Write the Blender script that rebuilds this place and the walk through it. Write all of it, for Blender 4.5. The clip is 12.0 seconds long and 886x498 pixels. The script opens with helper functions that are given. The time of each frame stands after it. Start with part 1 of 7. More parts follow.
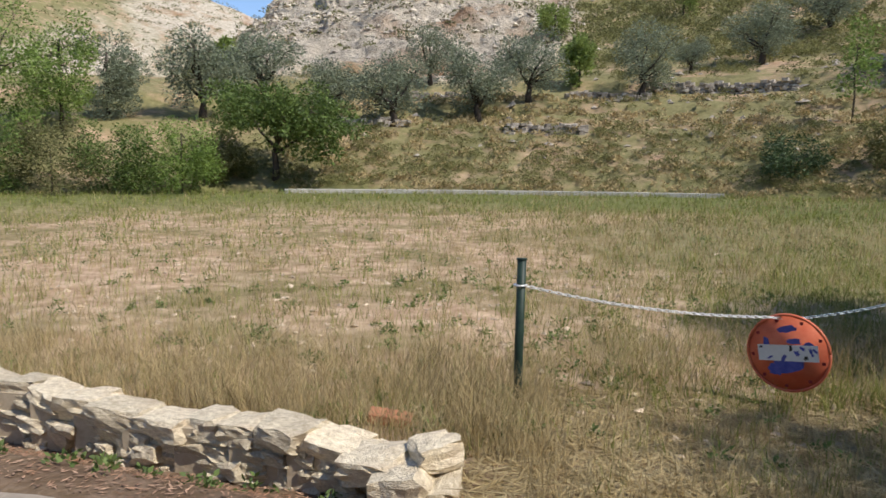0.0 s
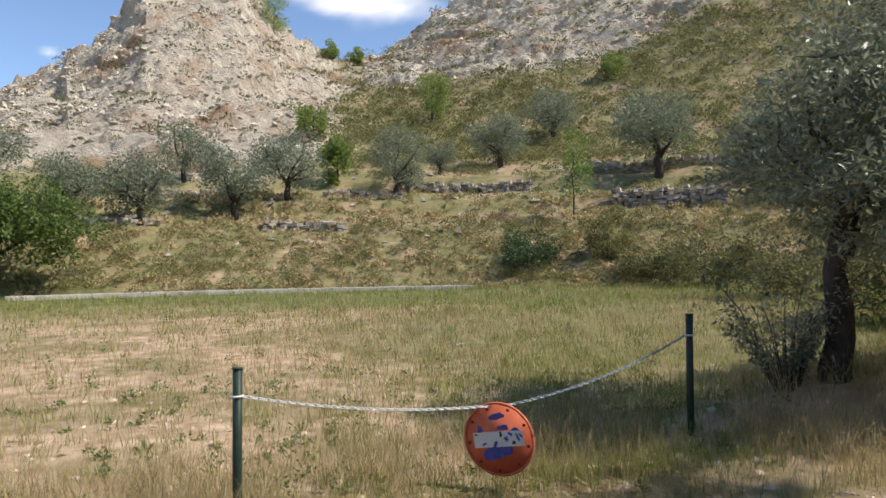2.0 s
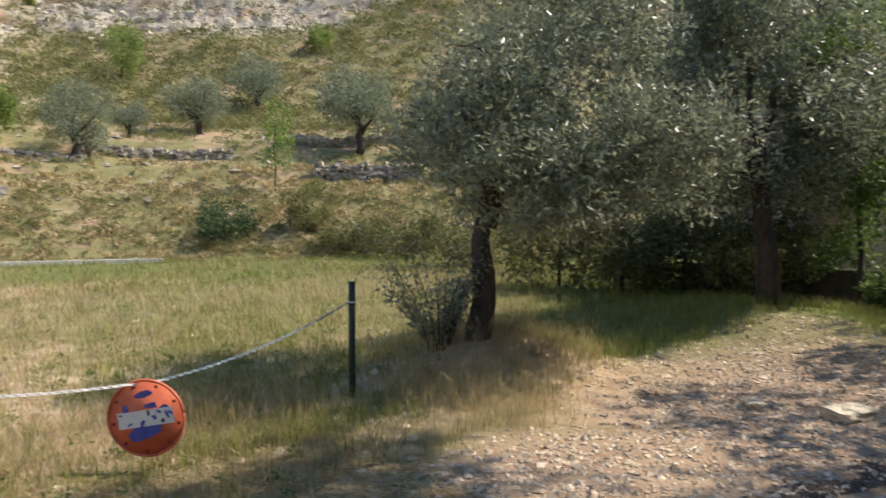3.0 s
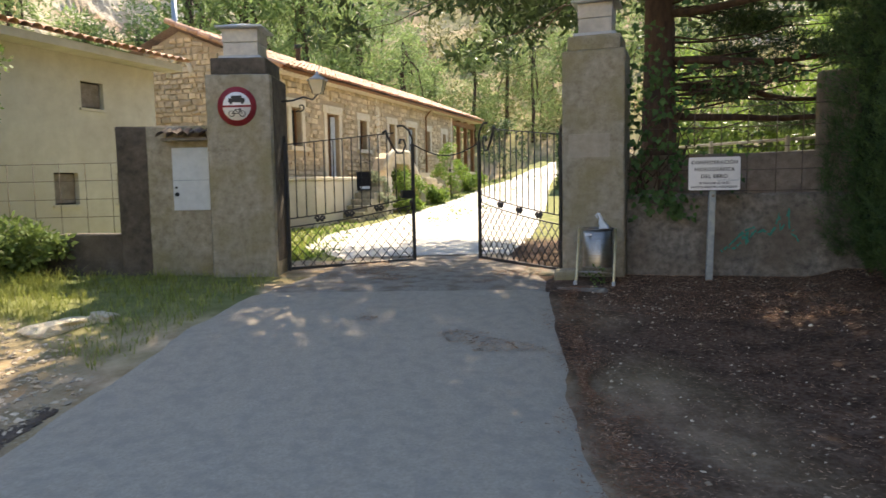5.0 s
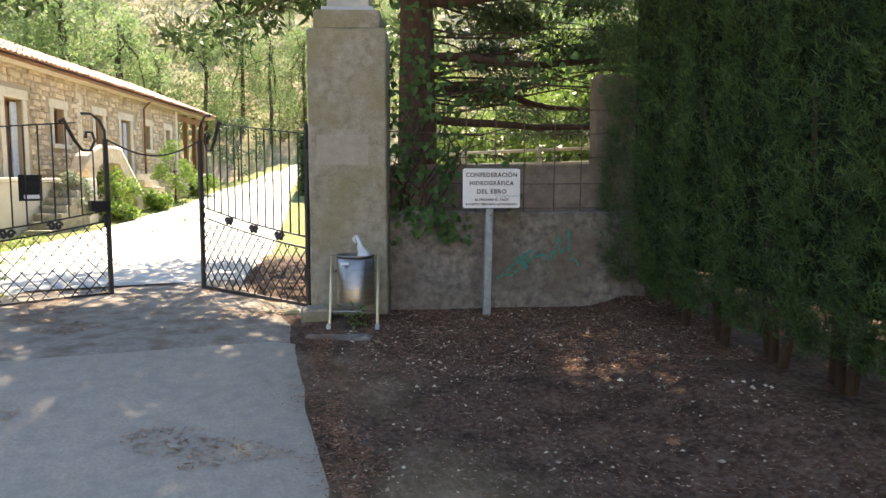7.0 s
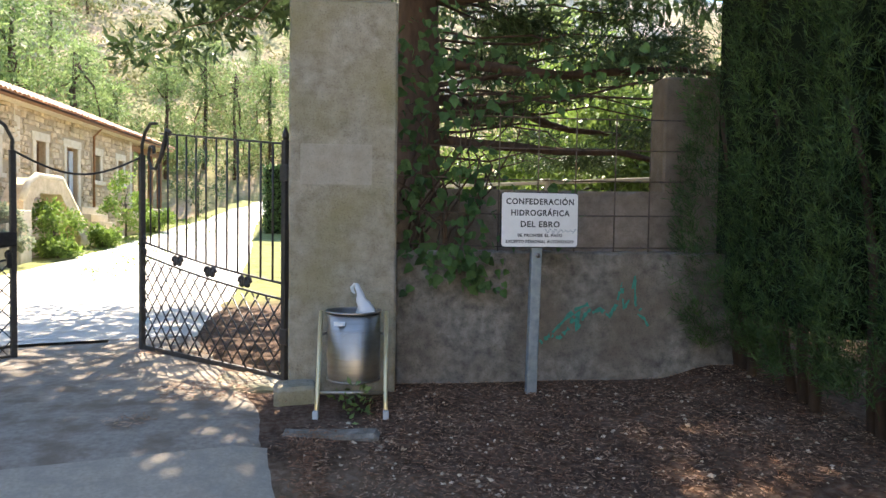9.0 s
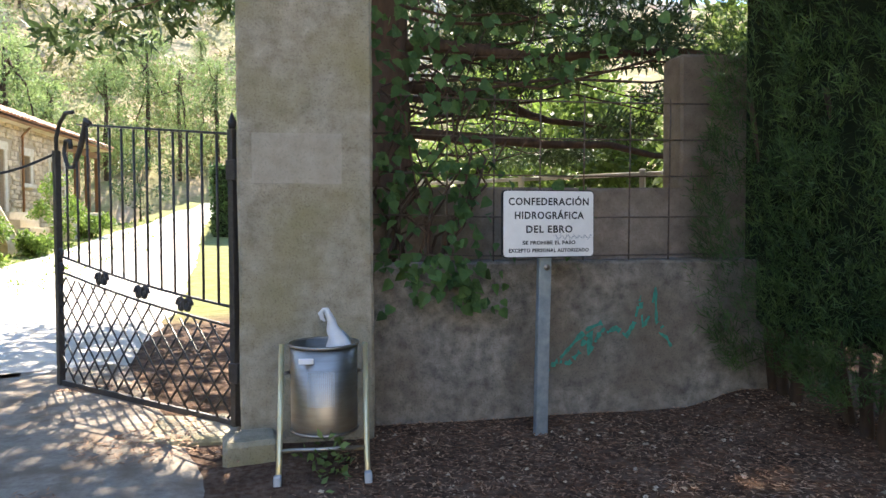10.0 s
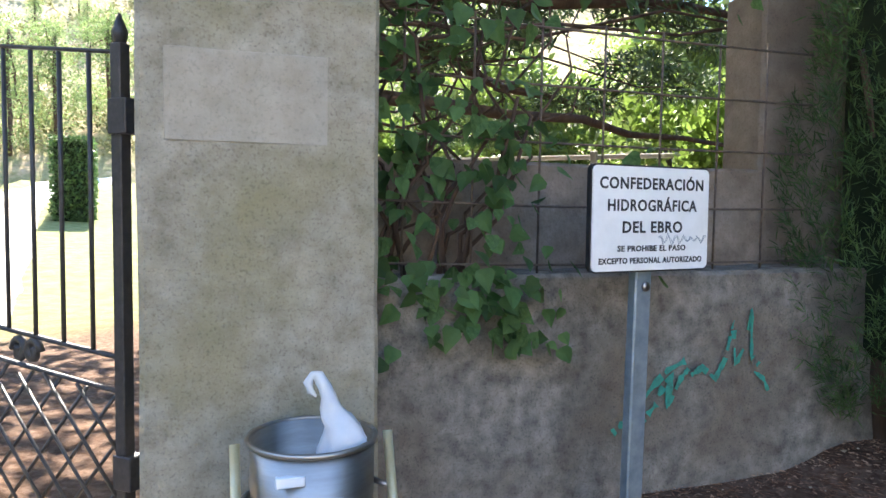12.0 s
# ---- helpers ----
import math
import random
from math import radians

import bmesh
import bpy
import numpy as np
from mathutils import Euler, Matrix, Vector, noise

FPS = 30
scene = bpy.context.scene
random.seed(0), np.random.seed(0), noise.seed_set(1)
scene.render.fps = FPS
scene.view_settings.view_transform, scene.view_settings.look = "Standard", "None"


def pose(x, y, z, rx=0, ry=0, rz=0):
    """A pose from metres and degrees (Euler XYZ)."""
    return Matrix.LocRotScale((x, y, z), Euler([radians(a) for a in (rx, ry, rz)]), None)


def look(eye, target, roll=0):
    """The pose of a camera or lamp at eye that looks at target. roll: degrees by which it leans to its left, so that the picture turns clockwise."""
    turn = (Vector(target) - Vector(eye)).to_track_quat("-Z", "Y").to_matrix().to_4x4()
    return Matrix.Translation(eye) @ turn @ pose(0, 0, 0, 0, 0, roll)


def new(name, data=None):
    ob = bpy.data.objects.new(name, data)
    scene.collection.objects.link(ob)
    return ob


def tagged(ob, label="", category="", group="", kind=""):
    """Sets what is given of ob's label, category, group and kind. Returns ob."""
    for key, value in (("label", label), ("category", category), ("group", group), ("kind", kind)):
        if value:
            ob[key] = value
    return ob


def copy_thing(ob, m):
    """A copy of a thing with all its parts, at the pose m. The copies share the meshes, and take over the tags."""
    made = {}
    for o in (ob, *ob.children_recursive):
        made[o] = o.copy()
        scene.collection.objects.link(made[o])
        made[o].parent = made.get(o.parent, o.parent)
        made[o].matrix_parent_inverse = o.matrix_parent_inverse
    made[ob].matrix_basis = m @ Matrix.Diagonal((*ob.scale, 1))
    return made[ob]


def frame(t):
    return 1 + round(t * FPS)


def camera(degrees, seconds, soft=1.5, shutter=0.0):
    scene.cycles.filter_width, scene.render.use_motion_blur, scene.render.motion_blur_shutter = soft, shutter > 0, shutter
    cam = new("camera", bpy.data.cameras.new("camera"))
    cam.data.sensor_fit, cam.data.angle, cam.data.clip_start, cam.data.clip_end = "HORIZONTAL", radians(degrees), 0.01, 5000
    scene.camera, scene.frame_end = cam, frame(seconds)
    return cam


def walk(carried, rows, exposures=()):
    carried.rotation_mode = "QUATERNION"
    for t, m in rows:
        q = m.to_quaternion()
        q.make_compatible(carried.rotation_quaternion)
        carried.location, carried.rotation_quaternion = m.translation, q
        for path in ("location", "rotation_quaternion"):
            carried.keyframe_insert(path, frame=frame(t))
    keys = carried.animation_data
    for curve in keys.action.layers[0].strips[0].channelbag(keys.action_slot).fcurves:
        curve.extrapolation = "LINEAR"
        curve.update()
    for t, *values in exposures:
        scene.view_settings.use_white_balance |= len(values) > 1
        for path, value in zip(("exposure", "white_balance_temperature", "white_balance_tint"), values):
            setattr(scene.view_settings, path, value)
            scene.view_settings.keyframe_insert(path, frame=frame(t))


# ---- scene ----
# camera and walk
cam = camera(64.1, 12.0, shutter=0.12)
PATH = [
    (0, (0.356, -1.071, 1.277), (0.013, 0.886, 1.056), 0.6),
    (0.5, (0.42, -1.05, 1.298), (0.35, 0.941, 1.122), 0.2),
    (1, (0.501, -1.036, 1.34), (0.542, 0.963, 1.298), -1.0),
    (1.5, (0.6, -1.083, 1.347), (0.735, 0.913, 1.356), -0.7),
    (2, (0.752, -1.107, 1.353), (1.048, 0.87, 1.397), -0.9),
    (2.5, (0.911, -1.18, 1.341), (1.49, 0.734, 1.394), -1.0),
    (2.8, (1.05, -1.24, 1.318), (1.895, 0.573, 1.322), -0.6),
    (3, (1.148, -1.221, 1.309), (2.198, 0.481, 1.268), -0.5),
    (3.4, (1.438, -1.211, 1.299), (2.917, 0.131, 1.184), -0.2),
    (3.5, (1.521, -1.207, 1.298), (3.078, 0.04, 1.167), -0.1),
    (3.7, (1.687, -1.23, 1.294), (3.403, -0.217, 1.134), -0.3),
    (5.3, (2.882, -1.532, 1.273), (4.844, -1.894, 1.136), -1.0),
    (5.5, (3.08, -1.576, 1.233), (5.012, -2.083, 1.13), -1.0),
    (6, (3.641, -1.759, 1.28), (5.499, -2.487, 1.143), -1.4),
    (6.5, (4.167, -1.857, 1.324), (5.979, -2.685, 1.154), -1.2),
    (7, (4.699, -1.913, 1.391), (6.504, -2.755, 1.209), -0.0),
    (7.2, (4.886, -1.941, 1.405), (6.751, -2.638, 1.214), -0.5),
    (8.8, (6.572, -2.254, 1.321), (8.36, -3.146, 1.235), 0.8),
    (9, (6.757, -2.307, 1.295), (8.523, -3.245, 1.23), 0.7),
    (9.5, (7.247, -2.465, 1.314), (8.983, -3.456, 1.264), 0.2),
    (10, (7.764, -2.593, 1.348), (9.463, -3.645, 1.279), -0.2),
    (10.5, (8.236, -2.712, 1.373), (9.894, -3.825, 1.273), -0.2),
    (11, (8.716, -2.822, 1.395), (10.338, -3.985, 1.28), 0.5),
    (11.5, (9.155, -2.869, 1.388), (10.724, -4.104, 1.274), 0.8),
    (12, (9.679, -2.951, 1.374), (11.143, -4.31, 1.266), 0.6),
]
EXPOSURES = [(0, 0.25, 6600, 12), (2.2, 0.45, 6800, 12), (3.6, 1.0, 7300, 12), (5.3, 2.08, 8200, 12), (7.2, 2.48, 7900, 12), (9.0, 2.5, 7500, 12), (10.5, 2.7, 7200, 12), (12.0, 3.2, 6900, 12)]
walk(cam, [(t, look(eye, target, roll)) for t, eye, target, roll in PATH], EXPOSURES)

# daylight: clear sky and one sun
SUN_AZ, SUN_EL = 112.0, 48.0          # compass degrees clockwise from +Y, and height
world = bpy.data.worlds.new("sky")
scene.world = world
world.use_nodes = True
wn = world.node_tree.nodes
wbg = wn["Background"]
sky = wn.new("ShaderNodeTexSky")
sky.sky_type = "NISHITA"
sky.sun_disc = False
sky.sun_elevation = radians(SUN_EL)
sky.sun_rotation = radians(SUN_AZ)
sky.air_density, sky.dust_density, sky.ozone_density = 0.85, 0.0, 3.5
wl = world.node_tree.links
wl.new(sky.outputs[0], wbg.inputs[0])
wbg.inputs[1].default_value = 0.15
sun_data = bpy.data.lights.new("sun", "SUN")
sun_data.energy, sun_data.angle, sun_data.color = 4.0, radians(0.55), (1.0, 0.95, 0.87)
sun_ob = new("sun", sun_data)
_s = Vector((math.sin(radians(SUN_AZ)) * math.cos(radians(SUN_EL)), math.cos(radians(SUN_AZ)) * math.cos(radians(SUN_EL)), math.sin(radians(SUN_EL))))
sun_ob.matrix_world = look(_s * 60, (0, 0, 0))


# ---- materials ----
def mat(name, c1, c2, scale=6.0, rough=0.85, bump=0.3, bscale=None, c3=None, patch=0.7, island=0.0, obj=0.0, metal=0.0, glow=0.0, through_light=0.0, spec=0.3, stretch=None, specks=0.0):
    """Two-scale procedural surface: fine noise between c1 and c2, broad patches towards c3, relief, and a change from piece to piece."""
    m = bpy.data.materials.new(name)
    m.use_nodes = True
    nt = m.node_tree
    n, l = nt.nodes, nt.links
    bs = n["Principled BSDF"]
    co = n.new("ShaderNodeTexCoord")
    src = co.outputs["Object"]
    if stretch:
        mp = n.new("ShaderNodeMapping")
        mp.inputs["Scale"].default_value = stretch
        l.new(src, mp.inputs["Vector"])
        src = mp.outputs[0]
    fine = n.new("ShaderNodeTexNoise")
    fine.inputs["Scale"].default_value, fine.inputs["Detail"].default_value, fine.inputs["Roughness"].default_value = scale, 8, 0.65
    l.new(src, fine.inputs["Vector"])
    ramp = n.new("ShaderNodeValToRGB")
    ramp.color_ramp.elements[0].position, ramp.color_ramp.elements[1].position = 0.32, 0.68
    ramp.color_ramp.elements[0].color, ramp.color_ramp.elements[1].color = (*c1, 1), (*c2, 1)
    l.new(fine.outputs[0], ramp.inputs[0])
    out = ramp.outputs[0]
    if c3:
        broad = n.new("ShaderNodeTexNoise")
        broad.inputs["Scale"].default_value, broad.inputs["Detail"].default_value = scale * 0.17, 4
        l.new(src, broad.inputs["Vector"])
        r2 = n.new("ShaderNodeValToRGB")
        r2.color_ramp.elements[0].position, r2.color_ramp.elements[1].position = 0.45, 0.66
        l.new(broad.outputs[0], r2.inputs[0])
        mul = n.new("ShaderNodeMath")
        mul.operation = "MULTIPLY"
        mul.inputs[1].default_value = patch
        l.new(r2.outputs[0], mul.inputs[0])
        mx = n.new("ShaderNodeMixRGB")
        mx.inputs[2].default_value = (*c3, 1)
        l.new(mul.outputs[0], mx.inputs[0])
        l.new(out, mx.inputs[1])
        out = mx.outputs[0]
    if specks:
        sn = n.new("ShaderNodeTexNoise")
        sn.inputs["Scale"].default_value, sn.inputs["Detail"].default_value, sn.inputs["Roughness"].default_value = scale * 9, 5, 0.7
        l.new(src, sn.inputs["Vector"])
        sr = n.new("ShaderNodeValToRGB")
        sr.color_ramp.elements[0].position, sr.color_ramp.elements[1].position = 0.34, 0.47
        lo = 1 - specks
        sr.color_ramp.elements[0].color, sr.color_ramp.elements[1].color = (lo, lo, lo, 1), (1, 1, 1, 1)
        l.new(sn.outputs[0], sr.inputs[0])
        sm = n.new("ShaderNodeMixRGB")
        sm.blend_type = "MULTIPLY"
        sm.inputs[0].default_value = 1.0
        l.new(out, sm.inputs[1])
        l.new(sr.outputs[0], sm.inputs[2])
        out = sm.outputs[0]
    if island or obj:
        if island:
            g = n.new("ShaderNodeNewGeometry")
            rnd, amount = g.outputs["Random Per Island"], island
        else:
            g = n.new("ShaderNodeObjectInfo")
            rnd, amount = g.outputs["Random"], obj
        mr = n.new("ShaderNodeMapRange")
        mr.inputs["To Min"].default_value, mr.inputs["To Max"].default_value = 1 - amount, 1 + amount
        l.new(rnd, mr.inputs["Value"])
        hs = n.new("ShaderNodeHueSaturation")
        l.new(mr.outputs[0], hs.inputs["Value"])
        l.new(out, hs.inputs["Color"])
        out = hs.outputs[0]
    l.new(out, bs.inputs["Base Color"])
    bs.inputs["Roughness"].default_value, bs.inputs["Metallic"].default_value = rough, metal
    bs.inputs["Specular IOR Level"].default_value = spec
    if bump:
        b = n.new("ShaderNodeBump")
        b.inputs["Strength"].default_value, b.inputs["Distance"].default_value = bump, 0.02
        bn = fine
        if bscale:
            bn = n.new("ShaderNodeTexNoise")
            bn.inputs["Scale"].default_value, bn.inputs["Detail"].default_value = bscale, 6
            l.new(src, bn.inputs["Vector"])
        l.new(bn.outputs[0], b.inputs["Height"])
        l.new(b.outputs[0], bs.inputs["Normal"])
    if through_light:
        tr = n.new("ShaderNodeBsdfTranslucent")
        l.new(out, tr.inputs[0])
        ms = n.new("ShaderNodeMixShader")
        ms.inputs[0].default_value = through_light
        l.new(bs.outputs[0], ms.inputs[1])
        l.new(tr.outputs[0], ms.inputs[2])
        l.new(ms.outputs[0], n["Material Output"].inputs[0])
    return m


def leaf(name, c1, c2, t=0.35, rough=0.55, island=0.35, spec=0.3):
    return mat(name, c1, c2, 3.0, rough, 0, island=island, through_light=t, spec=spec)


M_ASPHALT = mat("worn_asphalt", (0.30, 0.25, 0.192), (0.425, 0.357, 0.275), 45, 0.92, 0.12, c3=(0.27, 0.235, 0.195), patch=0.6, specks=0.15)
M_APRON = mat("dusty_apron", (0.225, 0.185, 0.145), (0.35, 0.30, 0.245), 22, 0.95, 0.2, c3=(0.17, 0.12, 0.082), patch=0.8, specks=0.25)
M_GRAVELROAD = mat("pale_drive", (0.52, 0.48, 0.42), (0.68, 0.64, 0.57), 30, 0.95, 0.4, c3=(0.5, 0.45, 0.38))
M_CONCRETE = mat("pillar_render", (0.215, 0.19, 0.135), (0.40, 0.36, 0.285), 9, 0.9, 0.45, 60, c3=(0.245, 0.215, 0.115), patch=0.85, specks=0.35)
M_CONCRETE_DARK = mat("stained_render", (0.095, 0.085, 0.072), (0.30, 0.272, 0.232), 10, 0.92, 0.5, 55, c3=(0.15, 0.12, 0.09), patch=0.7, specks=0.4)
# very dark render for one pillar's neck and side, cabinet end, garden wall
M_DARKRENDER = mat("dark_render", (0.045, 0.038, 0.031), (0.13, 0.11, 0.09), 6, 0.92, 0.4, 50, c3=(0.18, 0.15, 0.12), patch=0.5, specks=0.3)
M_PATCH = mat("repair_render", (0.31, 0.275, 0.215), (0.39, 0.35, 0.285), 9, 0.9, 0.3, 60, specks=0.2)
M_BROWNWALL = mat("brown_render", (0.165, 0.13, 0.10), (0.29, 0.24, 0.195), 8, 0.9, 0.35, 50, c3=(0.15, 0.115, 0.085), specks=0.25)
M_CAP = mat("cap_stone", (0.42, 0.40, 0.36), (0.58, 0.55, 0.48), 9, 0.85, 0.2, c3=(0.3, 0.29, 0.27))
M_LEAD = mat("grey_slab", (0.35, 0.38, 0.41), (0.47, 0.5, 0.53), 9, 0.6, 0.1)
M_CREAM = mat("cream_render", (0.48, 0.43, 0.33), (0.60, 0.55, 0.44), 3, 0.9, 0.1, c3=(0.44, 0.39, 0.30))
M_STONE = mat("honey_stone", (0.42, 0.31, 0.19), (0.60, 0.48, 0.33), 5, 0.9, 0.5, 25, obj=0.22)
M_STONE_J = mat("honey_stone_bed", (0.40, 0.30, 0.19), (0.60, 0.48, 0.33), 5, 0.9, 0.5, 25, island=0.24)
M_MORTAR = mat("lime_mortar", (0.40, 0.32, 0.22), (0.52, 0.43, 0.31), 20, 0.95, 0.3)
M_JOINT = mat("weathered_joint", (0.32, 0.24, 0.155), (0.45, 0.355, 0.245), 20, 0.95, 0.3)
M_DRESSED = mat("dressed_stone", (0.50, 0.42, 0.30), (0.64, 0.56, 0.43), 6, 0.85, 0.2)
M_TILE = mat("roof_tile", (0.45, 0.25, 0.16), (0.62, 0.40, 0.28), 12, 0.85, 0.2, island=0.25)
M_TILE_OLD = mat("old_tile", (0.20, 0.15, 0.12), (0.33, 0.26, 0.21), 12, 0.9, 0.3, island=0.25)
M_DOOR = mat("brown_wood", (0.16, 0.075, 0.03), (0.27, 0.13, 0.06), 4, 0.55, 0.1, stretch=(8, 8, 0.6))
M_WHITE = mat("white_paint", (0.72, 0.74, 0.76), (0.80, 0.82, 0.84), 8, 0.5, 0.05)
M_SIGNWHITE = mat("sign_enamel", (0.74, 0.74, 0.72), (0.80, 0.80, 0.78), 30, 0.35, 0, c3=(0.66, 0.65, 0.62), patch=0.4)
M_PANEL = mat("pale_panel", (0.42, 0.47, 0.50), (0.52, 0.57, 0.60), 8, 0.5, 0.05)
# damp soil, with some shade mixed into its dark colour
M_DAMPSHADE = mat("damp_shaded_soil", (0.07, 0.05, 0.038), (0.14, 0.105, 0.08), 30, 0.95, 0.6, c3=(0.19, 0.14, 0.10))
M_BLACK = mat("black_paint", (0.012, 0.012, 0.013), (0.03, 0.03, 0.032), 20, 0.45, 0.05)
M_INK = mat("black_ink", (0.02, 0.02, 0.02), (0.05, 0.05, 0.05), 40, 0.5, 0)
M_DARK = mat("dark_inside", (0.015, 0.013, 0.012), (0.03, 0.027, 0.024), 6, 0.8, 0)
M_IRON = mat("wrought_iron", (0.018, 0.018, 0.02), (0.045, 0.042, 0.042), 30, 0.5, 0.15, spec=0.5)
M_RUSTIRON = mat("mesh_wire", (0.07, 0.055, 0.045), (0.15, 0.11, 0.085), 30, 0.7, 0.1)
M_GALV = mat("galvanised", (0.20, 0.26, 0.30), (0.34, 0.40, 0.44), 14, 0.45, 0.08, metal=0.55, spec=0.5)
M_STEEL = mat("stainless", (0.30, 0.275, 0.245), (0.42, 0.39, 0.355), 4, 0.40, 0.03, metal=1.0, stretch=(1, 1, 6))
M_BRASSY = mat("pale_brass_tube", (0.66, 0.55, 0.30), (0.78, 0.67, 0.42), 9, 0.3, 0.02, metal=0.6)
M_CHAIN = mat("chain_white", (0.70, 0.70, 0.69), (0.82, 0.82, 0.80), 30, 0.35, 0, metal=0.3)
M_POSTGREEN = mat("green_post", (0.012, 0.03, 0.022), (0.03, 0.055, 0.042), 20, 0.5, 0.1)
M_RED = mat("faded_red", (0.62, 0.13, 0.06), (0.74, 0.22, 0.12), 9, 0.5, 0.03, c3=(0.55, 0.10, 0.06))
M_BLUE = mat("faded_blue", (0.05, 0.07, 0.32), (0.12, 0.13, 0.45), 14, 0.5, 0)
M_SIGNRED = mat("sign_red", (0.21, 0.02, 0.03), (0.29, 0.035, 0.045), 12, 0.45, 0)
M_BAG = mat("white_plastic", (0.75, 0.77, 0.79), (0.85, 0.86, 0.87), 14, 0.4, 0.2, through_light=0.35)
M_GREENPAINT = mat("spray_green", (0.04, 0.15, 0.115), (0.03, 0.32, 0.24), 30, 0.6, 0)
M_BARK = mat("olive_bark", (0.035, 0.027, 0.021), (0.095, 0.075, 0.058), 12, 0.95, 0.8, stretch=(1, 1, 0.35))
M_BARKRED = mat("pine_bark", (0.045, 0.03, 0.022), (0.11, 0.072, 0.053), 10, 0.95, 0.8, stretch=(1, 1, 0.3))
M_LIMESTONE = mat("limestone", (0.52, 0.43, 0.29), (0.88, 0.78, 0.59), 9, 0.92, 0.9, 24, c3=(0.45, 0.34, 0.23), patch=0.5, specks=0.3, obj=0.2)
M_BRICKRED = mat("red_brick", (0.42, 0.17, 0.09), (0.52, 0.23, 0.13), 20, 0.9, 0.3)
M_PEBBLE = mat("pale_pebble", (0.38, 0.285, 0.19), (0.62, 0.51, 0.38), 5, 0.9, 0.2, island=0.4)
M_LITTER = mat("dry_litter", (0.22, 0.105, 0.055), (0.46, 0.31, 0.21), 3, 0.95, 0, island=0.45)
M_RUST = mat("rusty_needles", (0.17, 0.075, 0.04), (0.30, 0.15, 0.085), 3, 0.95, 0, island=0.35)
M_DRYGRASS = leaf("dry_grass", (0.36, 0.27, 0.125), (0.56, 0.46, 0.26), 0.3, 0.8, 0.3)
M_GREENGRASS = leaf("green_grass", (0.16, 0.195, 0.035), (0.33, 0.345, 0.10), 0.35, 0.7, 0.35)
M_WEED = leaf("green_weed", (0.09, 0.14, 0.04), (0.20, 0.27, 0.085), 0.35, 0.6, 0.35)
M_OLIVE = leaf("olive_leaf", (0.125, 0.145, 0.08), (0.36, 0.39, 0.275), 0.36, 0.38, 0.5, 0.5)
M_OLIVE_FAR = leaf("olive_foliage", (0.18, 0.21, 0.135), (0.31, 0.345, 0.24), 0.35, 0.85, 0.3, 0.1)
M_WALNUT = leaf("walnut_leaf", (0.085, 0.135, 0.03), (0.18, 0.25, 0.07), 0.35, 0.5, 0.4)
M_POPLAR = leaf("poplar_leaf", (0.14, 0.22, 0.045), (0.28, 0.38, 0.10), 0.4, 0.5, 0.35)
M_PINE = leaf("pine_needles", (0.11, 0.175, 0.055), (0.26, 0.345, 0.14), 0.5, 0.6, 0.35)
M_BRIGHTPINE = leaf("young_pine_needles", (0.17, 0.23, 0.055), (0.34, 0.42, 0.13), 0.5, 0.6, 0.3)
M_CEDAR = leaf("cedar_needles", (0.03, 0.06, 0.024), (0.10, 0.15, 0.06), 0.25, 0.6, 0.4)
M_HEDGE = leaf("cypress_scale", (0.032, 0.07, 0.022), (0.10, 0.17, 0.055), 0.3, 0.6, 0.45)
# near-black green: inner shade of the hedges as a colour
M_HEDGESHADE = mat("hedge_inner_shade", (0.008, 0.014, 0.006), (0.02, 0.03, 0.012), 8, 0.95, 0.3)
M_IVY = leaf("vine_leaf", (0.042, 0.098, 0.032), (0.12, 0.215, 0.075), 0.45, 0.6, 0.4, 0.2)
M_SCRUB = leaf("scrub_leaf", (0.165, 0.17, 0.062), (0.31, 0.295, 0.13), 0.3, 0.9, 0.3, 0.1)
M_SCRUBDARK = leaf("dark_scrub", (0.12, 0.13, 0.052), (0.235, 0.225, 0.105), 0.3, 0.9, 0.3, 0.1)
M_BRIGHTGARDEN = leaf("garden_leaf", (0.10, 0.17, 0.03), (0.22, 0.32, 0.07), 0.4, 0.6, 0.35)
M_GLASS = mat("lamp_glass", (0.66, 0.55, 0.33), (0.74, 0.64, 0.42), 9, 0.15, 0, spec=0.5)


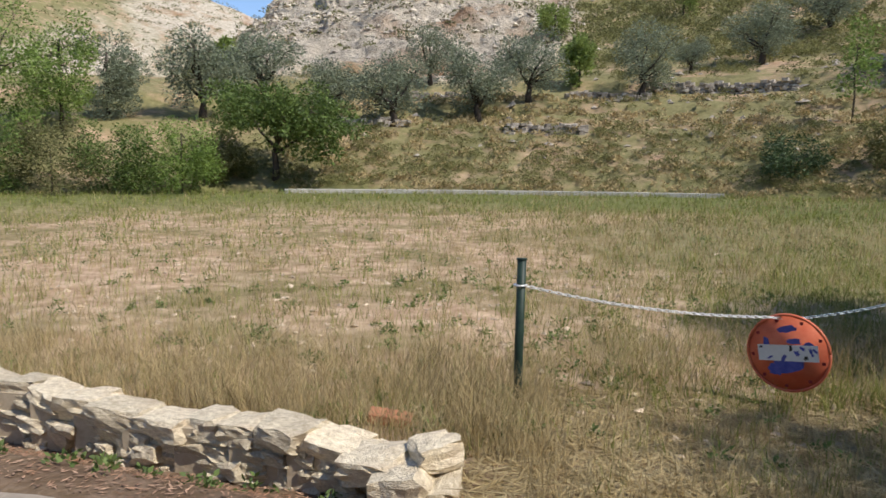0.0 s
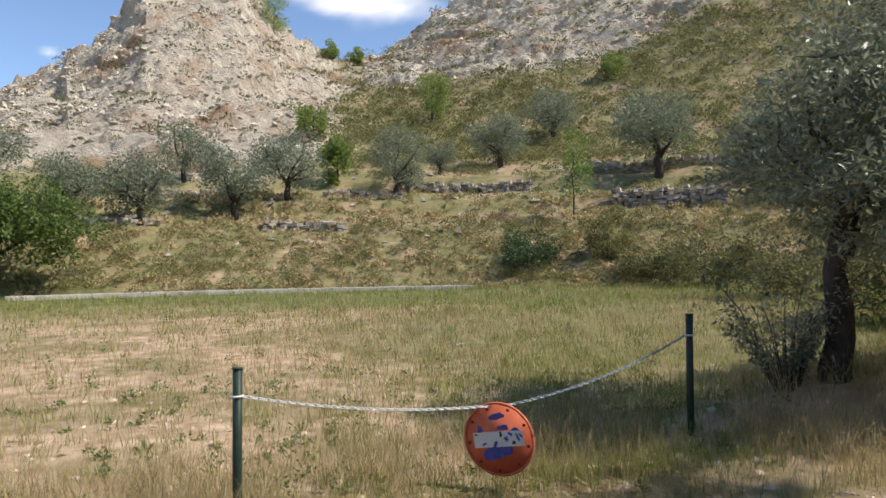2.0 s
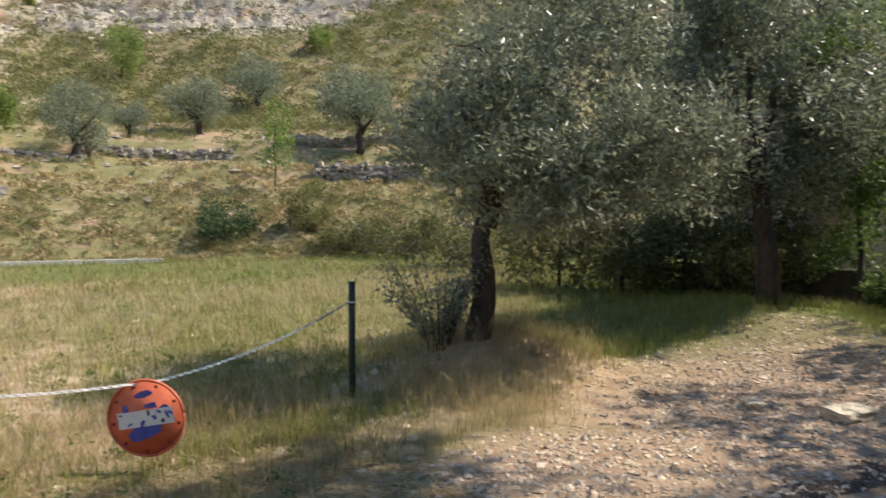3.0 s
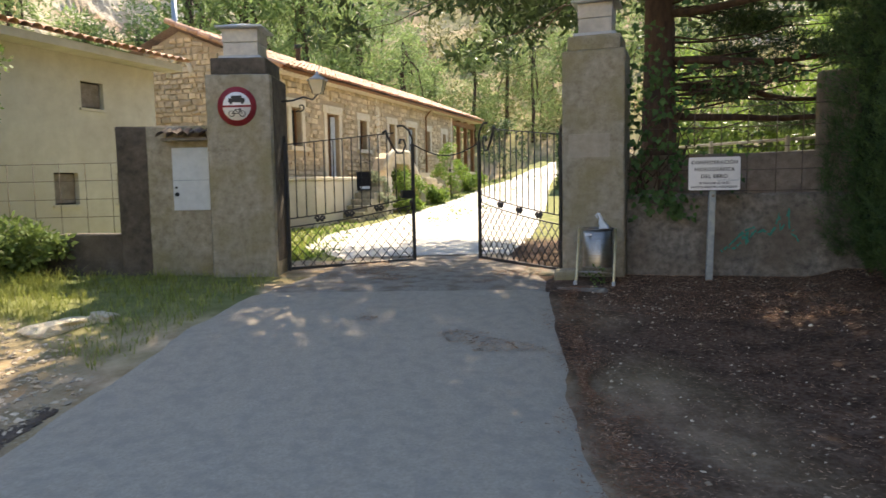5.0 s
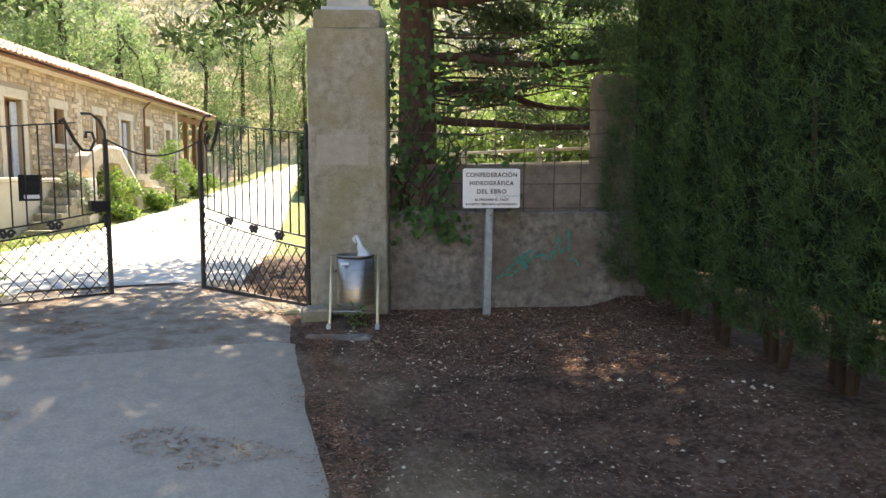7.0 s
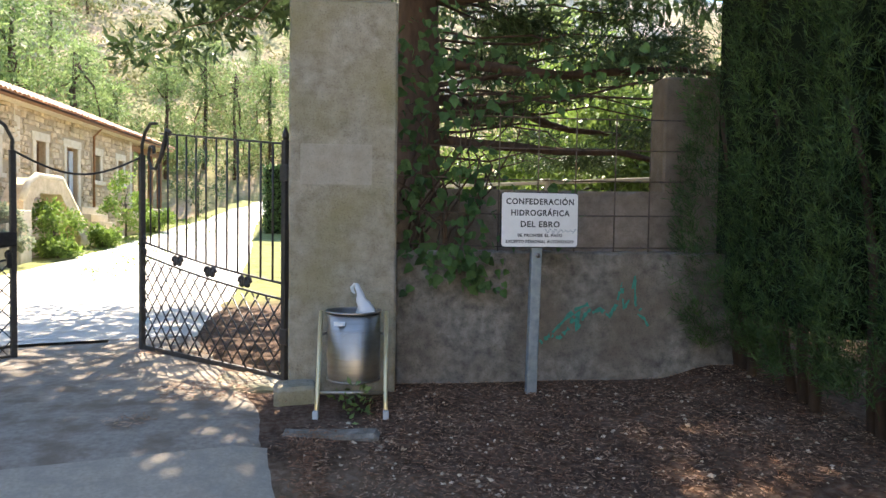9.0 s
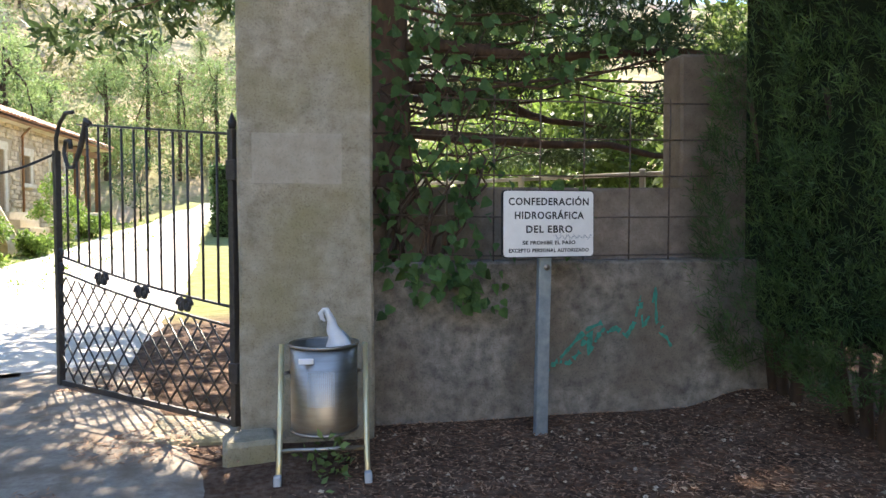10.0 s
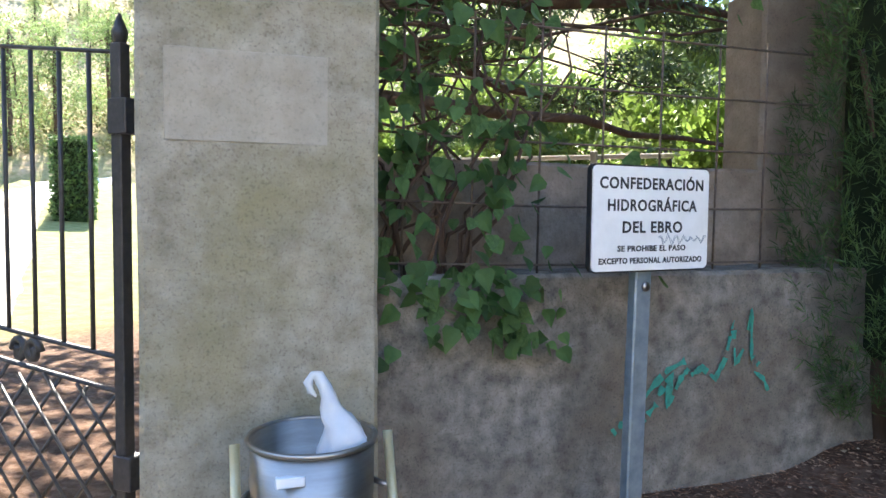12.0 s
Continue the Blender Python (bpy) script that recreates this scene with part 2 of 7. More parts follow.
def ground_material():
    """Ground: tan field soil, gravel, needle litter, rocky and scrubby hillside, chosen by the zone weights of the sheet."""
    m = bpy.data.materials.new("ground_soil")
    m.use_nodes = True
    nt = m.node_tree
    n, l = nt.nodes, nt.links
    bs = n["Principled BSDF"]
    co = n.new("ShaderNodeTexCoord")

    def noise_at(scale, detail=8, rough=0.6):
        x = n.new("ShaderNodeTexNoise")
        x.inputs["Scale"].default_value, x.inputs["Detail"].default_value, x.inputs["Roughness"].default_value = scale, detail, rough
        l.new(co.outputs["Object"], x.inputs["Vector"])
        return x.outputs[0]

    def ramp(v, stops):
        r = n.new("ShaderNodeValToRGB")
        e = r.color_ramp.elements
        while len(e) < len(stops):
            e.new(0.5)
        for k, (p, c) in zip(e, stops):
            k.position, k.color = p, (*c, 1)
        l.new(v, r.inputs[0])
        return r.outputs[0]

    def mix(f, a, b):
        x = n.new("ShaderNodeMixRGB")
        l.new(f, x.inputs[0])
        l.new(a, x.inputs[1])
        l.new(b, x.inputs[2])
        return x.outputs[0]

    def vor(scale):
        v = n.new("ShaderNodeTexVoronoi")
        v.inputs["Scale"].default_value = scale
        l.new(co.outputs["Object"], v.inputs["Vector"])
        return v

    att = n.new("ShaderNodeAttribute")
    att.attribute_name = "zones"
    sep = n.new("ShaderNodeSeparateColor")
    l.new(att.outputs["Color"], sep.inputs[0])
    n_mid, n_fine, n_big = noise_at(3.5), noise_at(22), noise_at(0.45, 6)
    soil = mix(ramp(n_big, [(0.43, (0, 0, 0)), (0.60, (1, 1, 1))]), ramp(n_mid, [(0.32, (0.33, 0.215, 0.125)), (0.66, (0.64, 0.475, 0.325))]), ramp(n_mid, [(0.35, (0.20, 0.165, 0.075)), (0.7, (0.35, 0.275, 0.15))]))
    pebbles = vor(26)
    stones = mix(ramp(pebbles.outputs["Distance"], [(0.0, (1, 1, 1)), (0.55, (0, 0, 0))]), ramp(n_mid, [(0.3, (0.26, 0.165, 0.10)), (0.7, (0.42, 0.29, 0.19))]), ramp(pebbles.outputs["Color"], [(0.2, (0.33, 0.25, 0.175)), (0.9, (0.58, 0.48, 0.37))]))
    litter = mix(ramp(n_fine, [(0.42, (0, 0, 0)), (0.6, (1, 1, 1))]), ramp(n_mid, [(0.3, (0.035, 0.02, 0.013)), (0.7, (0.115, 0.06, 0.036))]), ramp(n_mid, [(0.3, (0.075, 0.045, 0.03)), (0.7, (0.185, 0.122, 0.087))]))
    rock = mix(ramp(noise_at(0.13, 6), [(0.50, (0, 0, 0)), (0.66, (1, 1, 1))]), ramp(noise_at(0.8, 10, 0.75), [(0.30, (0.22, 0.185, 0.14)), (0.44, (0.52, 0.45, 0.35)), (0.62, (0.76, 0.67, 0.53))]), ramp(noise_at(0.9, 10, 0.7), [(0.3, (0.25, 0.13, 0.07)), (0.7, (0.58, 0.40, 0.25))]))
    hill = mix(ramp(noise_at(0.35, 8, 0.7), [(0.49, (0, 0, 0)), (0.66, (1, 1, 1))]), ramp(n_mid, [(0.3, (0.155, 0.145, 0.06)), (0.7, (0.28, 0.25, 0.12))]), ramp(noise_at(1.6), [(0.3, (0.34, 0.21, 0.125)), (0.7, (0.60, 0.43, 0.29))]))
    turf = ramp(n_mid, [(0.3, (0.10, 0.12, 0.035)), (0.7, (0.22, 0.22, 0.085))])
    c = mix(sep.outputs[2], soil, turf)
    c = mix(sep.outputs[0], c, stones)
    c = mix(sep.outputs[1], c, litter)
    att2 = n.new("ShaderNodeAttribute")
    att2.attribute_name = "slopes"
    sep2 = n.new("ShaderNodeSeparateColor")
    l.new(att2.outputs["Color"], sep2.inputs[0])
    c = mix(sep2.outputs[0], c, hill)
    c = mix(sep2.outputs[1], c, rock)
    l.new(c, bs.inputs["Base Color"])
    bs.inputs["Roughness"].default_value = 0.95
    bs.inputs["Specular IOR Level"].default_value = 0.15
    b = n.new("ShaderNodeBump")
    b.inputs["Strength"].default_value, b.inputs["Distance"].default_value = 0.6, 0.04
    l.new(n_fine, b.inputs["Height"])
    b2 = n.new("ShaderNodeBump")
    b2.inputs["Distance"].default_value = 0.9
    l.new(sep2.outputs[1], b2.inputs["Strength"])
    l.new(noise_at(0.7, 10, 0.75), b2.inputs["Height"])
    l.new(b.outputs[0], b2.inputs["Normal"])
    l.new(b2.outputs[0], bs.inputs["Normal"])
    return m


M_GROUND = ground_material()


# ---- builders ----
def part(name, bm, material, parent=None, label=""):
    """Link a bmesh as one mesh object, under a thing or a part."""
    me = bpy.data.meshes.new(name)
    bm.to_mesh(me)
    bm.free()
    me.materials.append(material)
    ob = new(name, me)
    ob.parent = parent
    if label:
        ob["label"] = label
    return ob


def thing(name, label, category, at=None, group="", kind=""):
    """A top-level Empty at the base of a thing."""
    ob = new(name)
    ob.empty_display_size = 0.1
    if at is not None:
        ob.matrix_world = at
    return tagged(ob, label, category, group, kind)


def raw(name, verts, faces, material, parent=None, smooth=False):
    me = bpy.data.meshes.new(name)
    me.from_pydata([tuple(v) for v in verts] if not hasattr(verts, "tolist") else verts.tolist(), [], faces if not hasattr(faces, "tolist") else faces.tolist())
    me.materials.append(material)
    if smooth:
        me.polygons.foreach_set("use_smooth", [True] * len(me.polygons))
    ob = new(name, me)
    ob.parent = parent
    return ob


def box(bm, x0, x1, y0, y1, z0, z1, bevel=0.0, m=None):
    """An upright box with softened edges, optionally through a pose."""
    r = bmesh.ops.create_cube(bm, size=1)
    vs = r["verts"]
    for v in vs:
        v.co = Vector(((x0 + x1) / 2 + v.co.x * (x1 - x0), (y0 + y1) / 2 + v.co.y * (y1 - y0), (z0 + z1) / 2 + v.co.z * (z1 - z0)))
    if bevel:
        es = list({e for v in vs for e in v.link_edges})
        vs = list({v for f in bmesh.ops.bevel(bm, geom=es, offset=bevel, segments=1, affect="EDGES", profile=0.5)["faces"] for v in f.verts} | {v for v in vs if v.is_valid})
    if m is not None:
        bmesh.ops.transform(bm, matrix=m, verts=vs)
    return vs


def boxm(*a, **k):
    bm = bmesh.new()
    box(bm, *a, **k)
    return bm


def tube(bm, pts, radii, seg=8, cap=True):
    """A tapered round tube along a line of points."""
    pts = [Vector(p) for p in pts]
    if not hasattr(radii, "__len__"):
        radii = [radii] * len(pts)
    rings = []
    side = None
    for i, p in enumerate(pts):
        d = (pts[min(i + 1, len(pts) - 1)] - pts[max(i - 1, 0)]).normalized()
        if side is None:
            side = d.orthogonal().normalized()
        side = (side - d * side.dot(d))
        side = side.normalized() if side.length > 1e-6 else d.orthogonal().normalized()
        up = d.cross(side)
        rings.append([bm.verts.new(p + (side * math.cos(a) + up * math.sin(a)) * radii[i]) for a in [2 * math.pi * k / seg for k in range(seg)]])
    for r0, r1 in zip(rings, rings[1:]):
        for k in range(seg):
            bm.faces.new((r0[k], r0[(k + 1) % seg], r1[(k + 1) % seg], r1[k]))
    if cap:
        bm.faces.new(list(reversed(rings[0])))
        bm.faces.new(rings[-1])
    for f in bm.faces:
        f.smooth = True


def tubem(pts, radii, seg=8):
    bm = bmesh.new()
    tube(bm, pts, radii, seg)
    return bm


def leaves(rng, pts, length, width, spread=None, droop=0.0):
    """Vertices and faces of pointed leaves at the points, each a folded quad; spread: preferred directions."""
    n = len(pts)
    d = rng.normal(size=(n, 3))
    if spread is not None:
        d = d * 0.6 + spread
    d[:, 2] -= droop
    d /= np.linalg.norm(d, axis=1)[:, None] + 1e-9
    s = np.cross(d, rng.normal(size=(n, 3)))
    s /= np.linalg.norm(s, axis=1)[:, None] + 1e-9
    k = rng.uniform(0.65, 1.35, n)[:, None]
    le, wi = d * length * k, s * width * 0.5 * k
    v = np.stack([pts, pts + le * 0.45 + wi, pts + le, pts + le * 0.45 - wi], axis=1).reshape(-1, 3)
    f = np.arange(n * 4).reshape(-1, 4)
    return v, f


def clumps(rng, balls, n, shell=0.55):
    """n points in the outer part of balls (x, y, z, rx, ry, rz), unevenly bunched."""
    balls = np.array(balls, float)
    w = (balls[:, 3] * balls[:, 4] * balls[:, 5]) ** (2 / 3)
    idx = rng.choice(len(balls), n, p=w / w.sum())
    d = rng.normal(size=(n, 3))
    d /= np.linalg.norm(d, axis=1)[:, None]
    r = rng.uniform(shell ** 3, 1, n) ** (1 / 3)
    b = balls[idx]
    return b[:, :3] + d * r[:, None] * b[:, 3:], d


def hash_balls(rng, centre, size, n, ball, flat=0.8):
    """n small balls spread through a big ellipsoid, for an uneven crown."""
    out = []
    for _ in range(n):
        d = rng.normal(size=3)
        d /= np.linalg.norm(d)
        r = rng.uniform(0.25, 1) ** 0.5
        k = ball * rng.uniform(0.6, 1.3)
        out.append((centre[0] + d[0] * r * size[0], centre[1] + d[1] * r * size[1], centre[2] + d[2] * r * size[2], k, k, k * flat))
    return out


def smooth01(t):
    t = np.clip(t, 0, 1)
    return t * t * (3 - 2 * t)


# ---- the lie of the land ----
OX, OY = 1.2, -1.2                      # where the walk begins; hills are laid out by compass and distance from here
RIDGE_AZ = [-180, -75, -60, -40, -30, -27, -26, -23, -20, -18, -16, -14.5, -8, -6, -4.5, -2.7, 0, 2, 4, 8.5, 15, 30, 60, 85, 100, 120, 150, 170, 180]
RIDGE_EL = [7, 6, 6, 6, 6.5, 8.0, 9.4, 12.8, 14.9, 16.2, 18.8, 22, 22.5, 20.4, 18.5, 17.2, 16.2, 16.4, 17.2, 20.0, 24, 28, 27, 24, 22, 20, 14, 8, 7]
FAR_AZ = [-180, -75, -60, -45, -36, -29, -24, -19, -14, 180]
FAR_EL = [6, 16, 18, 14.5, 13.0, 12.2, 10.9, 8.5, 5, 3]


def fnoise(x, y, s, octaves=4, seed=0.0):
    """Smooth value noise on arrays, about -1 to 1."""
    out = np.zeros_like(x)
    amp, tot = 1.0, 0.0
    for o in range(octaves):
        f = s * 2 ** o
        xs, ys = x * f + seed * 17.3 + o * 7.1, y * f + seed * 9.7 - o * 3.3
        xi, yi = np.floor(xs), np.floor(ys)
        u, v = xs - xi, ys - yi
        u, v = u * u * (3 - 2 * u), v * v * (3 - 2 * v)

        def h(a, b):
            t = np.sin(a * 127.1 + b * 311.7) * 43758.5453
            return (t - np.floor(t)) * 2 - 1
        out += amp * ((h(xi, yi) * (1 - u) + h(xi + 1, yi) * u) * (1 - v) + (h(xi, yi + 1) * (1 - u) + h(xi + 1, yi + 1) * u) * v)
        tot += amp
        amp *= 0.5
    return out / tot


def hill_profile(r, az):
    """Elevation in degrees of the land seen from the start, by distance and compass."""
    e_ridge = np.interp(az, RIDGE_AZ, RIDGE_EL)
    d_ridge = 112 + 10 * np.sin(np.radians(az * 4.0)) + np.where(az < -20, 18, 0)
    north = smooth01((az + 75) / 12) * smooth01((72 - az) / 14)       # bank and terraces across the field
    gate = smooth01((az - 58) / 14)                                   # beyond the gate the foot of the slope lies further off
    knots_n = [(30, -2.0), (31.6, -0.2), (36, 3.2), (39.8, 4.3), (40.3, 5.1), (44.6, 6.2), (45.2, 6.9), (60, 9.6)]
    el = np.full_like(r, -1.9)
    for (r0, e0), (r1, e1) in zip(knots_n, knots_n[1:]):
        t = np.clip((r - r0) / (r1 - r0), 0, 1)
        el = np.where(r > r0, e0 + (e1 - e0) * t, el)
    el_n = np.where(r > 60, 9.6 + (np.maximum(e_ridge, 9.8) - 9.6) * np.clip((r - 60) / (d_ridge - 60), 0, 1), el)
    low = np.minimum(el_n, np.maximum(e_ridge, -1.5))
    el_n = np.where(az < -24, low, el_n)
    t = np.clip((r - 62) / 90, 0, 1)
    el_g = np.where(r > 62, 1.4 + (e_ridge - 1.4) * t ** 0.8, 1.4)
    el = el_n * north + el_g * (1 - north)
    beyond = np.maximum(r - np.where(gate > 0.5, 152, d_ridge), 0)
    return el, beyond, north, gate


def land(x, y):
    """Height of the ground, and the zone weights there."""
    x, y = np.asarray(x, float), np.asarray(y, float)
    dx, dy = x - OX, y - OY
    r, az = np.hypot(dx, dy), np.degrees(np.arctan2(dx, dy))
    rise = smooth01((x - 7.0) / 4.6)
    near = -0.40 + 0.39 * rise * (1 - 0.35 * smooth01((y - 3) / 4))
    near += 0.34 * smooth01((-4.3 - y) / 2.0) * (1 - 0.95 * rise) * smooth01((x - 1) / 4)
    near += 0.13 * smooth01((x - 9.5) / 1.0) * smooth01((-6.65 - y) / 0.5) * (1 - smooth01((x - 12) / 1))
    near += 0.55 * np.exp(-((x - 5.9) ** 2 + (y - 5.5) ** 2) / 1.9) + 0.25 * np.exp(-((x - 11.3) ** 2 + (y - 5.9) ** 2) / 2.5)
    near -= 0.10 * smooth01((y - 2.2) / 2.0) * smooth01((3.6 - x) / 1.5)
    wy = 2.52 - 0.15 * x                                              # a shallow ditch at the foot of the roadside wall
    near -= 0.15 * smooth01((y - wy + 0.6) / 0.45) * (1 - smooth01((y - wy) / 0.4)) * smooth01((-0.1 - x) / 0.6) * (x > -14)
    near += 2.7 * smooth01((x - 18) / 38) * smooth01((1.9 - 0.437 * (x - 23.55) - y) / 2.2)            # the garden and its drive climb
    near += 0.022 * np.maximum(y - 4, 0) * smooth01((32 - r) / 4)
    near += 0.03 * fnoise(x, y, 0.8, 3) * smooth01((np.abs(y + 0.6 - 0.22 * (x < 4)) - 2.2) / 1.5)
    el, beyond, north, gate = hill_profile(r, az)
    far_h = 1.3 + r * np.tan(np.radians(el)) - beyond * 0.55
    w = np.where(gate > 0.5, smooth01((r - 55) / 12), smooth01((r - 24) / 6))
    z = near * (1 - w) + far_h * w
    # broken rock on the steep upper slopes
    rocky = smooth01((el - np.interp(az, [-30, -25, -5, 2], [9.0, 6.4, 6.4, 9.0]) + 2.2 * fnoise(x, y, 0.05, 3, 2)) / 2.2) * (r > 40)
    crag_n = smooth01(((np.interp(az, [-30, -24, -6, 0, 4, 24, 34, 60], [0.2, 0.95, 0.95, 0.42, 0.22, 0.16, 0.10, 0.05])) + 0.42 * fnoise(x, y, 0.045, 3, 5) - 0.38) / 0.25)
    band = smooth01((el - np.interp(az, [0, 6, 22, 40], [13.6, 13.6, 15.5, 22])) / 1.2) * (az > 2) * (az < 60)
    crag = np.clip(rocky * np.maximum(crag_n, band * 0.95), 0, 1)
    crag = np.where(gate > 0.5, rocky * smooth01(0.5 + 1.4 * fnoise(x, y, 0.04, 3, 6)), crag)
    led = fnoise(x, z * 1.6, 0.35, 4, 3)
    q = z / 2.7 + 1.5 * fnoise(x, y, 0.05, 3, 14)
    fr = q - np.floor(q)
    ledge = (smooth01((fr - 0.5) / 0.35) - fr) * 1.5
    q2 = z / 1.25 + 1.1 * fnoise(x, y, 0.12, 3, 18)
    fr2 = q2 - np.floor(q2)
    ledge = ledge + (smooth01((fr2 - 0.55) / 0.3) - fr2) * 0.75
    z = z + crag * (1.8 * fnoise(x, y, 0.10, 3, 1) + ledge + 1.3 * np.abs(fnoise(x, y, 0.4, 3, 15)) + 0.6 * led) + 0.35 * fnoise(x, y, 0.25, 4, 4) * smooth01((r - 32) / 8)
    # the far ridge
    f_el = np.interp(az, FAR_AZ, FAR_EL)
    t = smooth01((r - 150) / 130)
    far2 = 1.3 + np.minimum(r, 285) * np.tan(np.radians(f_el)) * t + 3.5 * fnoise(x, y, 0.03, 5, 8) * t - np.maximum(r - 285, 0) * 0.4
    z = np.where(r > 150, np.maximum(z, far2), z)
    z = np.where(r > 420, np.maximum(z, -6.0), z)
    hillside = smooth01((r - 29.5) / 2.0) * np.clip(north + (r > 60), 0, 1)
    farrock = 0.85 * (r > 150) * smooth01(0.55 + 1.6 * fnoise(x, y, 0.03, 5, 9))
    # gravel pull-in beside the road
    gx, gy = (x - 7.4) * 0.85 + (y - 2.6) * 0.53, -(x - 7.4) * 0.53 + (y - 2.6) * 0.85
    gravel = smooth01(1.25 - np.hypot(np.where(gx < 0, gx / 5.6, gx / 4.6), gy / 2.3) + 0.14 * fnoise(x, y, 0.9, 3, 11)) ** 1.5
    gravel = np.maximum(gravel, smooth01(1.2 - np.hypot((x - 4.3) / 1.9, (y - 2.6) / 1.05) + 0.25 * fnoise(x, y, 1.1, 3, 13)))
    gravel = np.where(gravel > 0.15, gravel, 0) * (y > 0)
    litter = smooth01((x - 3.0) / 3.0) * smooth01((-2.2 - y) / 0.8) * (1 - smooth01((x - 17.5) / 2))
    litter = np.maximum(litter, 0.75 * smooth01((2.9 + 0.14 * np.abs(x) - y) / 0.3) * smooth01((0.4 - x) / 0.6) * (y > 0) * (x > -14))
    straw = 0.4 * smooth01((x + 0.1) / 0.6) * smooth01((3.5 - x) / 0.8) * smooth01((y - 1.7) / 0.4) * smooth01((4.9 - y) / 0.6)
    stony = litter * smooth01(0.35 + 0.9 * fnoise(x, y, 0.7, 4, 12)) * smooth01((11.0 - x) / 2.0) * 0.75 * smooth01((y + 4.5) / 1.0)
    turf = np.clip(smooth01((az - 37) / 8) * smooth01((r - 8) / 2) * (y > 0.2) * (r < 40) + (x > 15) * (r < 60) * (az > 60) + 0.75 * smooth01((az + 8) / 20 + 0.8 * fnoise(x, y, 0.2, 3, 44)) * smooth01((r - 8) / 4) * (r < 31) * (az < 60) + smooth01((r - 22) / 6) * (r < 32), 0, 1)
    land.turf = turf
    return z, np.clip(gravel + stony, 0, 1), np.clip(np.maximum(litter - stony, straw * (1 - gravel)), 0, 1), hillside, np.clip(np.maximum(crag, farrock), 0, 1)


def height(x, y):
    return float(land(np.array([x]), np.array([y]))[0][0])


def build_ground():
    az = np.concatenate([np.arange(-180, -60, 3.0), np.arange(-60, 82, 0.38), np.arange(82, 150, 0.8), np.arange(150, 180, 3.0)])
    rr = [0.2]
    while rr[-1] < 900:
        r = rr[-1]
        rr.append(r + (0.22 if r < 16 else 0.5 if r < 29 else 0.28 if r < 47 else 0.55 if r < 150 else 4 if r < 330 else 40))
    rr = np.array(rr)
    A, R = np.meshgrid(np.radians(az), rr)
    X, Y = OX + R * np.sin(A), OY + R * np.cos(A)
    Z, g1, g2, s1, s2 = land(X, Y)
    turf = land.turf
    nr, na = R.shape
    v = np.stack([X, Y, Z], -1).reshape(-1, 3)
    i, j = np.meshgrid(np.arange(nr - 1), np.arange(na), indexing="ij")
    j2 = (j + 1) % na
    f = np.stack([i * na + j, (i + 1) * na + j, (i + 1) * na + j2, i * na + j2], -1).reshape(-1, 4)
    v = np.concatenate([v, [[OX, OY, height(OX, OY)]]])
    faces = f[:, ::-1].tolist() + [(k, (k + 1) % na, len(v) - 1)[::-1] for k in range(na)]
    ob = raw("ground", v, faces, M_GROUND)
    ob.data.polygons.foreach_set("use_smooth", (np.concatenate([np.repeat(rr[:-1] < 46, na), np.ones(na, bool)])).astype(bool))
    for name, a, b in (("zones", g1, g2), ("slopes", s1, s2)):
        att = ob.data.color_attributes.new(name, "FLOAT_COLOR", "POINT")
        col = np.zeros((len(v), 4))
        col[:-1, 0], col[:-1, 1], col[:, 3] = a.reshape(-1), b.reshape(-1), 1
        if name == "zones":
            col[:-1, 2] = turf.reshape(-1)
        att.data.foreach_set("color", col.reshape(-1))
    return tagged(ob, "dry tan field, gravel and rocky scrub hillside", "ground", kind="structure")


build_ground()


def ribbon(name, left, right, material, lift, label, n=60):
    """A paved strip that lies on the land between two edge lines."""
    def along(pts):
        p = np.array(pts, float)
        s = np.concatenate([[0], np.cumsum(np.hypot(*np.diff(p, axis=0).T))])
        t = np.linspace(0, s[-1], n)
        return np.stack([np.interp(t, s, p[:, 0]), np.interp(t, s, p[:, 1])], -1)
    a, b = along(left), along(right)
    m = 14
    u = np.linspace(0, 1, m)[None, :, None]
    p = a[:, None] * (1 - u) + b[:, None] * u
    edge = (np.minimum(u, 1 - u) < 0.02)[..., 0]
    wob = 0.12 * fnoise(p[..., 0], p[..., 1], 1.6, 3, 21)
    d = (b - a) / np.linalg.norm(b - a, axis=1)[:, None]
    p = p + np.where(edge, wob, 0)[..., None] * d[:, None]
    z = land(p[..., 0], p[..., 1])[0] + lift - 0.05 * edge
    v = np.concatenate([p.reshape(-1, 2), z.reshape(-1, 1)], 1)
    i, j = np.meshgrid(np.arange(n - 1), np.arange(m - 1), indexing="ij")
    f = np.stack([i * m + j, (i + 1) * m + j, (i + 1) * m + j + 1, i * m + j + 1], -1).reshape(-1, 4)
    return tagged(raw(name, v, f, material, smooth=True), label, "road", kind="structure")


ribbon("road", [(-30, 5.6), (-12, 3.6), (-2.6, 2.12), (1.5, 1.62), (4.5, 1.35), (6.8, 1.18), (9.2, 0.85), (10.3, 0.55), (11.2, 0.3)],
       [(-30, -2.0), (-12, -3.0), (-2.6, -2.9), (2, -2.6), (5, -2.55), (6.84, -2.74), (9.1, -3.12), (10.2, -3.3), (10.9, -3.45)],
       M_ASPHALT, 0.035, "worn grey asphalt lane with crumbling edges", 120)
ribbon("apron", [(10.1, 0.52), (11.0, 0.30), (11.8, 0.08), (13.9, -0.5), (15.2, -0.62)], [(9.9, -3.2), (10.6, -3.36), (11.2, -3.52), (12.3, -3.62), (15.2, -3.7)], M_APRON, 0.03, "dusty pale brown apron at the gate", 30)
